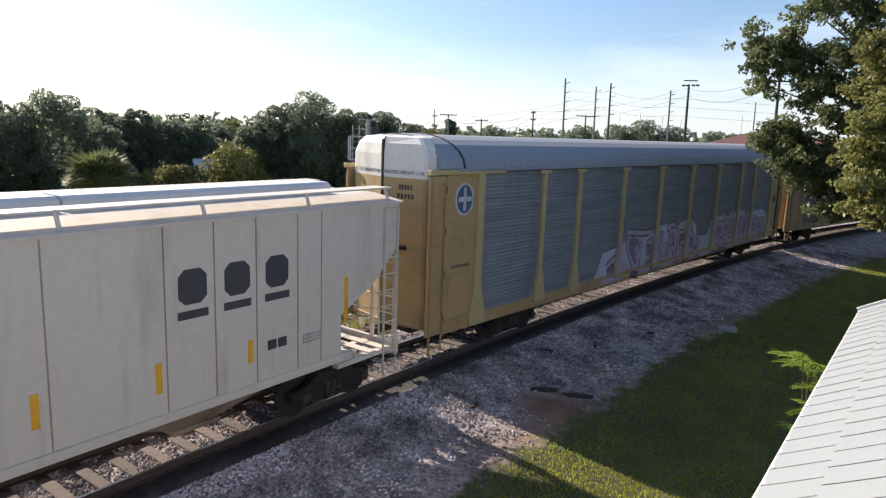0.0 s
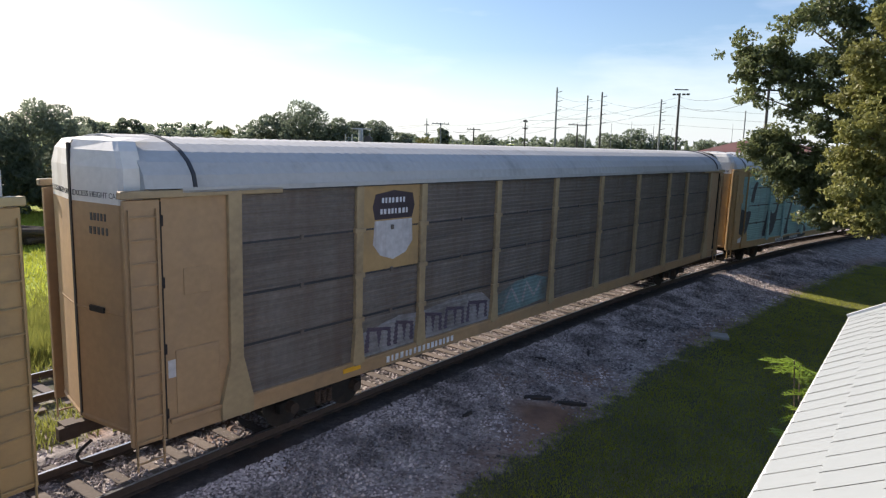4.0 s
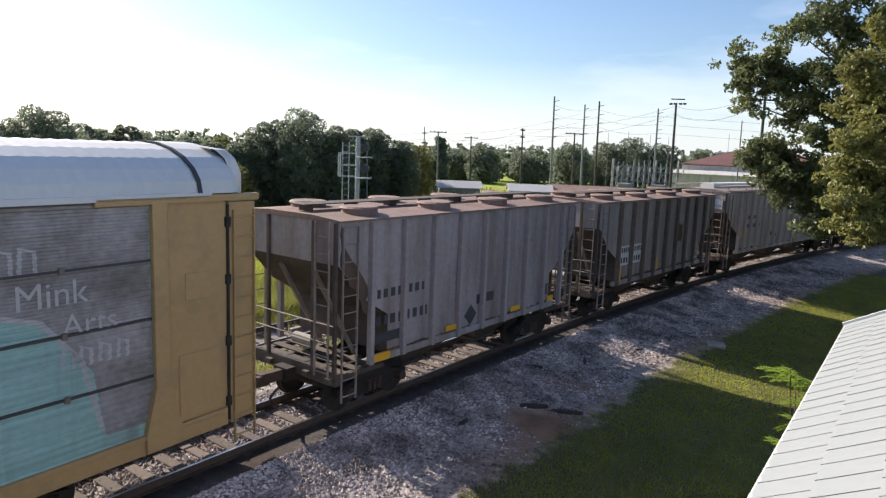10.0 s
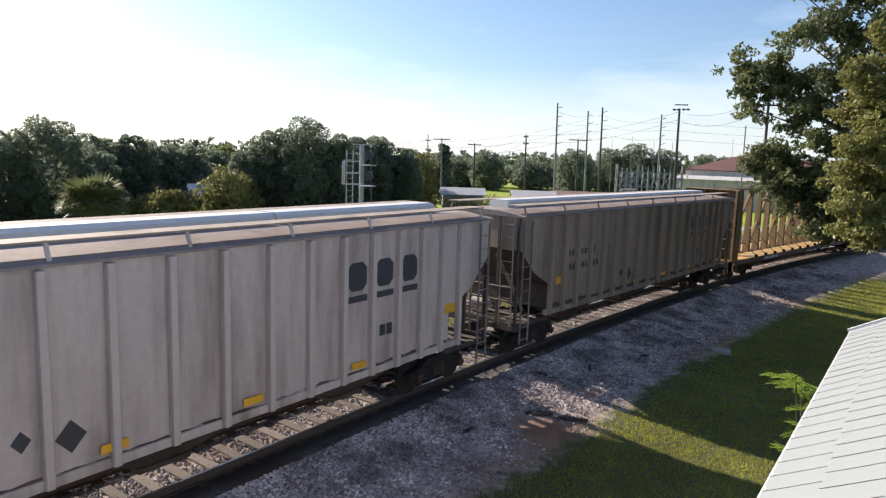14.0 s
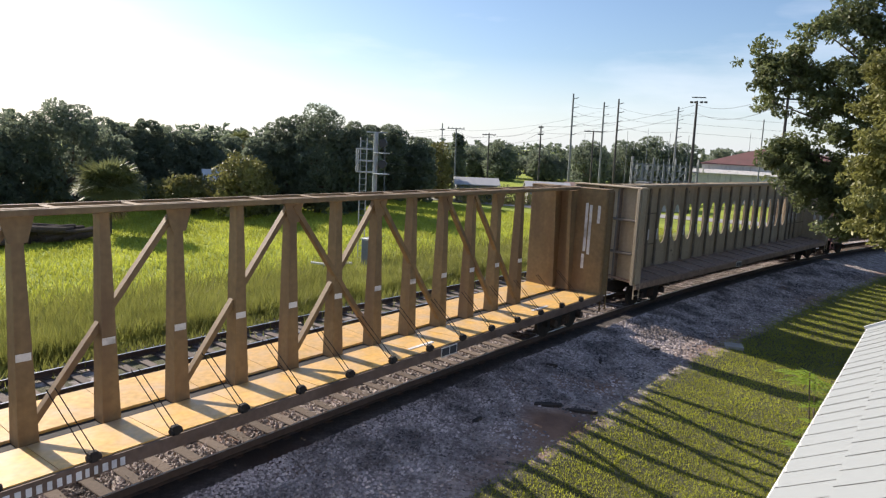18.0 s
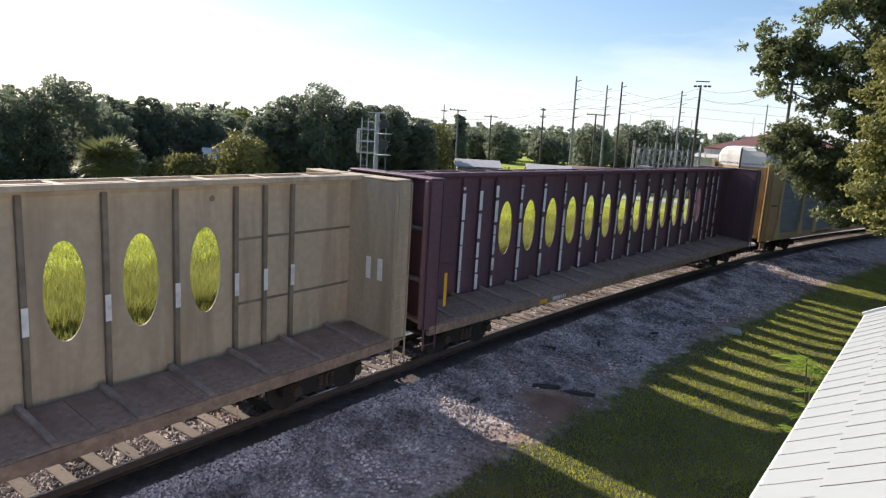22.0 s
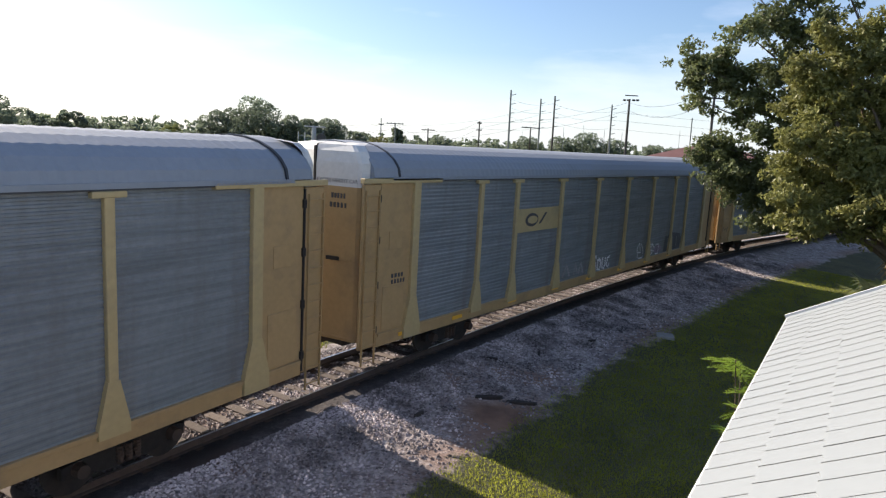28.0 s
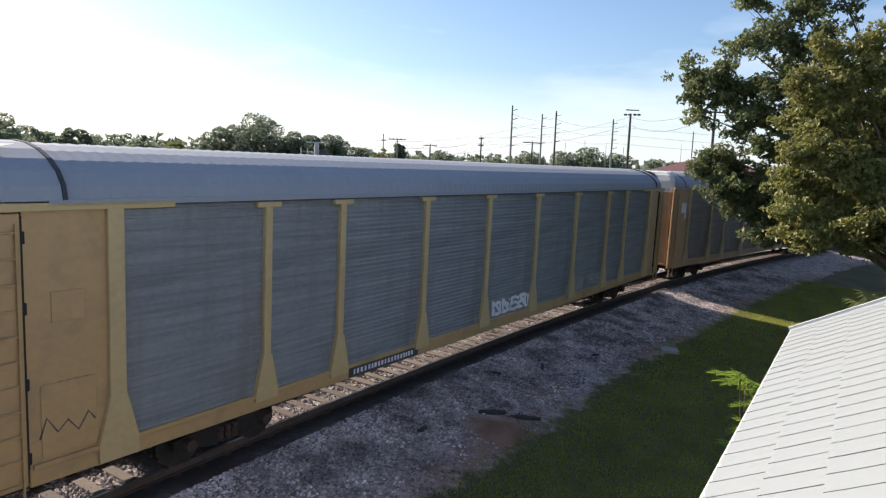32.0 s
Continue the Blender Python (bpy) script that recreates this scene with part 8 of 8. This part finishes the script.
# centre-beam cars
bars_panel(c8, -6.4, 0.92, 1.9, 0.18, 1, M_WHITEP, -1.482)
bars_panel(c10, -5.95, 0.92, 0.8, 0.16, 1, M_WHITEP, -1.482)
plate(c10, -11.4, -11.3, 1.5, 2.35, M_ORANGE, -1.482)
plate(c10, -7.05, -6.65, 0.85, 0.98, M_ORANGE, -1.482)
for c, x in ((c8, 2.2), (c9, -2.4)):
    plate(c, x, x + 0.62, 0.80, 1.05, M_PAPER, -1.482, "data_plate")
    plate(c, x + 0.03, x + 0.30, 0.83, 1.02, M_LETTER, -1.488, "data_plate")
    plate(c, x + 0.34, x + 0.59, 0.83, 1.02, M_LETTER, -1.488, "data_plate")

# red panel of lettering, drawn as bars
plate(c11, -7.41, -4.59, 2.98, 4.93, M_RED, -1.4965, "red_panel", "dull red panel")
for z, w in ((4.3, 2.25), (3.82, 1.62), (3.32, 1.76)):
    bars_panel(c11, -7.06 + w / 2, z, w, 0.30, 1, M_WHITEP, -1.503, "letter_bar")
bars_panel(c11, -6.4, 1.02, 2.6, 0.17, 1, M_LETTER, -1.525)
plate(c11, -13.35, -12.85, 1.75, 1.95, M_ORANGE, -1.508, "data_plate")
bars_panel(c11, -13.1, 2.75, 0.7, 0.16, 1, M_LETTER, -1.508)

# yellow emblem panel
plate(c12, -7.41, -4.59, 3.2, 3.95, M_PALE, -1.4965, "emblem_panel", "yellow panel with a dark oval emblem")
flat_shape(c12, "emblem_disc", [(-6.44 + 0.42 * math.cos(a), 3.58 + 0.22 * math.sin(a)) for a in np.linspace(0, 6.2832, 21)[:-1]], M_LETTER, -1.503)
flat_shape(c12, "emblem_disc", [(-6.40 + 0.32 * math.cos(a), 3.58 + 0.13 * math.sin(a)) for a in np.linspace(0, 6.2832, 21)[:-1]], M_PALE, -1.508)
flat_shape(c12, "emblem_bar", [(-5.98, 3.42), (-5.84, 3.42), (-5.44, 3.78), (-5.58, 3.78)], M_LETTER, -1.503)
for x in (-12.9, -10.6, -7.6, -4.7, -1.95, 1.1, 4.13, 7.2, 12.5):
    plate(c12, x, x + 0.48, 0.98, 1.08, M_ORANGE, -1.525)
FAT = [[(-1.03, 1.80), (-1.30, 1.76), (-1.37, 1.60), (-1.08, 1.52), (-1.08, 1.30), (-1.44, 1.24)], [(-0.88, 1.68), (-0.90, 1.28), (-0.66, 1.26), (-0.58, 1.50), (-0.70, 1.66), (-0.86, 1.68)], [(-0.44, 1.72), (-0.46, 1.30), (-0.26, 1.26), (-0.16, 1.40), (-0.16, 1.70)], [(0.26, 1.68), (0.06, 1.66), (-0.02, 1.36), (0.18, 1.26), (0.24, 1.42)]]
for q in FAT:
    spray_line(c12, q, 0.17, M_PURPLE, 0.0008, "spray_rim")
for q in FAT:
    spray_line(c12, q, 0.13, M_WHITEP, 0.002)
for q in ([(3.37, 1.27), (3.27, 1.74), (3.48, 1.95), (3.73, 1.49), (3.32, 1.54)], [(3.71, 1.91), (4.0, 1.6), (3.95, 1.25), (3.52, 1.25)], [(4.79, 1.77), (5.23, 1.76)], [(4.62, 1.25), (4.75, 1.51), (5.37, 1.45), (5.05, 1.25)], [(5.58, 1.7), (6.01, 1.69), (5.99, 1.25), (5.63, 1.25)], [(4.9, 1.62), (5.2, 1.72), (5.5, 1.55)]):
    spray_line(c12, q, 0.06, M_WHITEP, 0.002)
M_SLATE = paint("dark_slate_spray", (0.055, 0.058, 0.07), 0.6, vary=0.3, dirt=(0.11, 0.115, 0.13), dirt_amount=0.35)
on_folds(c12, "spray_shape", [(6.73, 1.24), (6.80, 1.7), (6.84, 2.0), (7.2, 1.98), (7.4, 2.05), (7.88, 2.12), (8.3, 2.08), (8.7, 2.02), (9.1, 2.0), (9.2, 1.7), (9.15, 1.24)], M_SLATE, 0.0)
on_folds(c12, "spray_shape", [(9.60 + 0.36 * math.cos(a), 1.62 + 0.40 * math.sin(a)) for a in np.linspace(0, 6.2832, 17)[:-1]], M_SLATE, 0.0012)
on_folds(c12, "spray_shape", [(5.9 + 0.5 * math.cos(a), 1.45 + 0.22 * math.sin(a)) for a in np.linspace(0, 6.2832, 13)[:-1]], M_MAUVE, 0.0008)
for q in ([(7.25, 1.9), (7.3, 1.3)], [(7.95, 1.95), (8.0, 1.35)], [(8.6, 1.9), (8.55, 1.35)], [(9.4, 1.8), (9.8, 1.8), (9.8, 1.5), (9.4, 1.45)]):
    spray_line(c12, q, 0.05, M_FADED, 0.003)
on_folds(c12, "spray_shape", [(5.05 + 0.3 * math.cos(a), 1.6 + 0.34 * math.sin(a)) for a in np.linspace(0, 6.2832, 17)[:-1]], M_FADED, 0.0)
for q in ([(-2.97, 1.3), (-2.86, 1.74), (-2.70, 1.34)], [(-2.6, 1.3), (-2.4, 1.7), (-2.2, 1.3)], [(-3.9, 1.3), (-3.6, 1.75), (-3.3, 1.3)]):
    spray_line(c12, q, 0.12, M_FADED, 0.001)
bars_panel(c12, -13.0, 2.5, 0.5, 0.3, 2, M_LETTER, -1.508)

# last visible autoracks
graffiti_band(c13, -1.0, 1.3, 1.22, 1.72, 31, M_WHITEP, M_GALV, cell=0.6)
graffiti_band(c13, 5.0, 7.3, 1.25, 1.75, 32, M_FADED, M_GALV, cell=0.7)
plate(c13, -7.15, -4.62, 0.88, 1.1, M_LETTER, -1.523, "number_patch")
bars_panel(c13, -5.9, 0.99, 2.2, 0.16, 1, M_WHITEP, -1.529)
bars_panel(c13, -13.1, 2.2, 0.45, 0.35, 2, M_LETTER, -1.508)
flat_shape(c13, "scrawl", stroke([(-13.6, 1.55), (-13.5, 1.85), (-13.35, 1.6), (-13.2, 1.75), (-13.05, 1.55), (-12.9, 1.8), (-12.8, 1.65)], 0.03), M_LETTER, -1.5265)
plate(c14, -13.3, -12.75, 3.4, 4.2, M_WHITEP, -1.506, "paint_patch")
for c in (c1, c2, c3, c11, c12, c13, c14, c15):
    for sx in (-1, 1):
        part("door_gap_cover", Kit().bevel_box(sx * 14.45 - 0.025, sx * 14.45 + 0.025, -0.045, 0.045, 1.05, 5.66, 0.01), M_IRON, c)


# stencilled words on the pale upper parts of the end doors, one set a leaf
def end_words(car, side):
    data = bpy.data.curves.new("stencil_words", "FONT")
    data.body, data.size, data.align_x, data.extrude = "EXCESS HEIGHT CAR", 0.125, "CENTER", 0.002
    data.materials.append(M_LETTER)
    ob = new("stencil_words", data)
    ob.parent = car
    along = Vector((LEAF_IN[0] - LEAF_OUT[0], LEAF_IN[1] - LEAF_OUT[1], 0)).normalized()
    if side > 0:
        along = Vector((-along.x, along.y, 0))
    out = along.cross(Vector((0, 0, 1)))
    mid = Vector((-(LEAF_IN[0] + LEAF_OUT[0]) / 2, side * (LEAF_IN[1] + LEAF_OUT[1]) / 2, 4.83)) + out * 0.008
    m = Matrix.Identity(3)
    m.col[0], m.col[1], m.col[2] = along, Vector((0, 0, 1)), out
    ob.matrix_local = Matrix.Translation(mid) @ m.to_4x4()


for c in (c1, c2, c3, c11, c12, c13, c14):
    end_words(c, -1)
    end_words(c, 1)
    bars = Kit()
    for z, w in ((4.52, 0.42), (4.30, 0.5)):
        for q in range(5):
            y = -0.70 + (q - 2) * w / 5
            x = -(LEAF_IN[0] + (LEAF_OUT[0] - LEAF_IN[0]) * (-y - LEAF_IN[1]) / (LEAF_OUT[1] - LEAF_IN[1]))
            bars.box(x - 0.010, x + 0.004, y - w / 13, y + w / 13, z - 0.06, z + 0.06)
    tagged(part("stencilled_mark", bars, M_LETTER, c), kind="stuff")

# service hatches pressed into the corner panels
for c, m in ((c1, M_YELLOW), (c2, M_OLDEND), (c3, M_YELLOW), (c11, M_YELLOW), (c12, M_YELLOW), (c13, M_YELLOW), (c14, M_OLDEND), (c15, M_YELLOW)):
    for sx in (-1, 1):
        part("service_hatch", Kit().bevel_box(sx * 13.17 - 0.40, sx * 13.17 + 0.40, -1.522, -1.50, 1.25, 2.35, 0.009), m, c)
        part("inspection_cover", Kit().bevel_box(sx * 13.15 - 0.24, sx * 13.15 + 0.24, -1.518, -1.50, 3.25, 3.70, 0.007), m, c)
        part("end_handle", Kit().beam((sx * 14.41, -0.42, 3.02), (sx * 14.35, -0.78, 3.02), 0.05, 0.09), M_IRON, c)


motions()
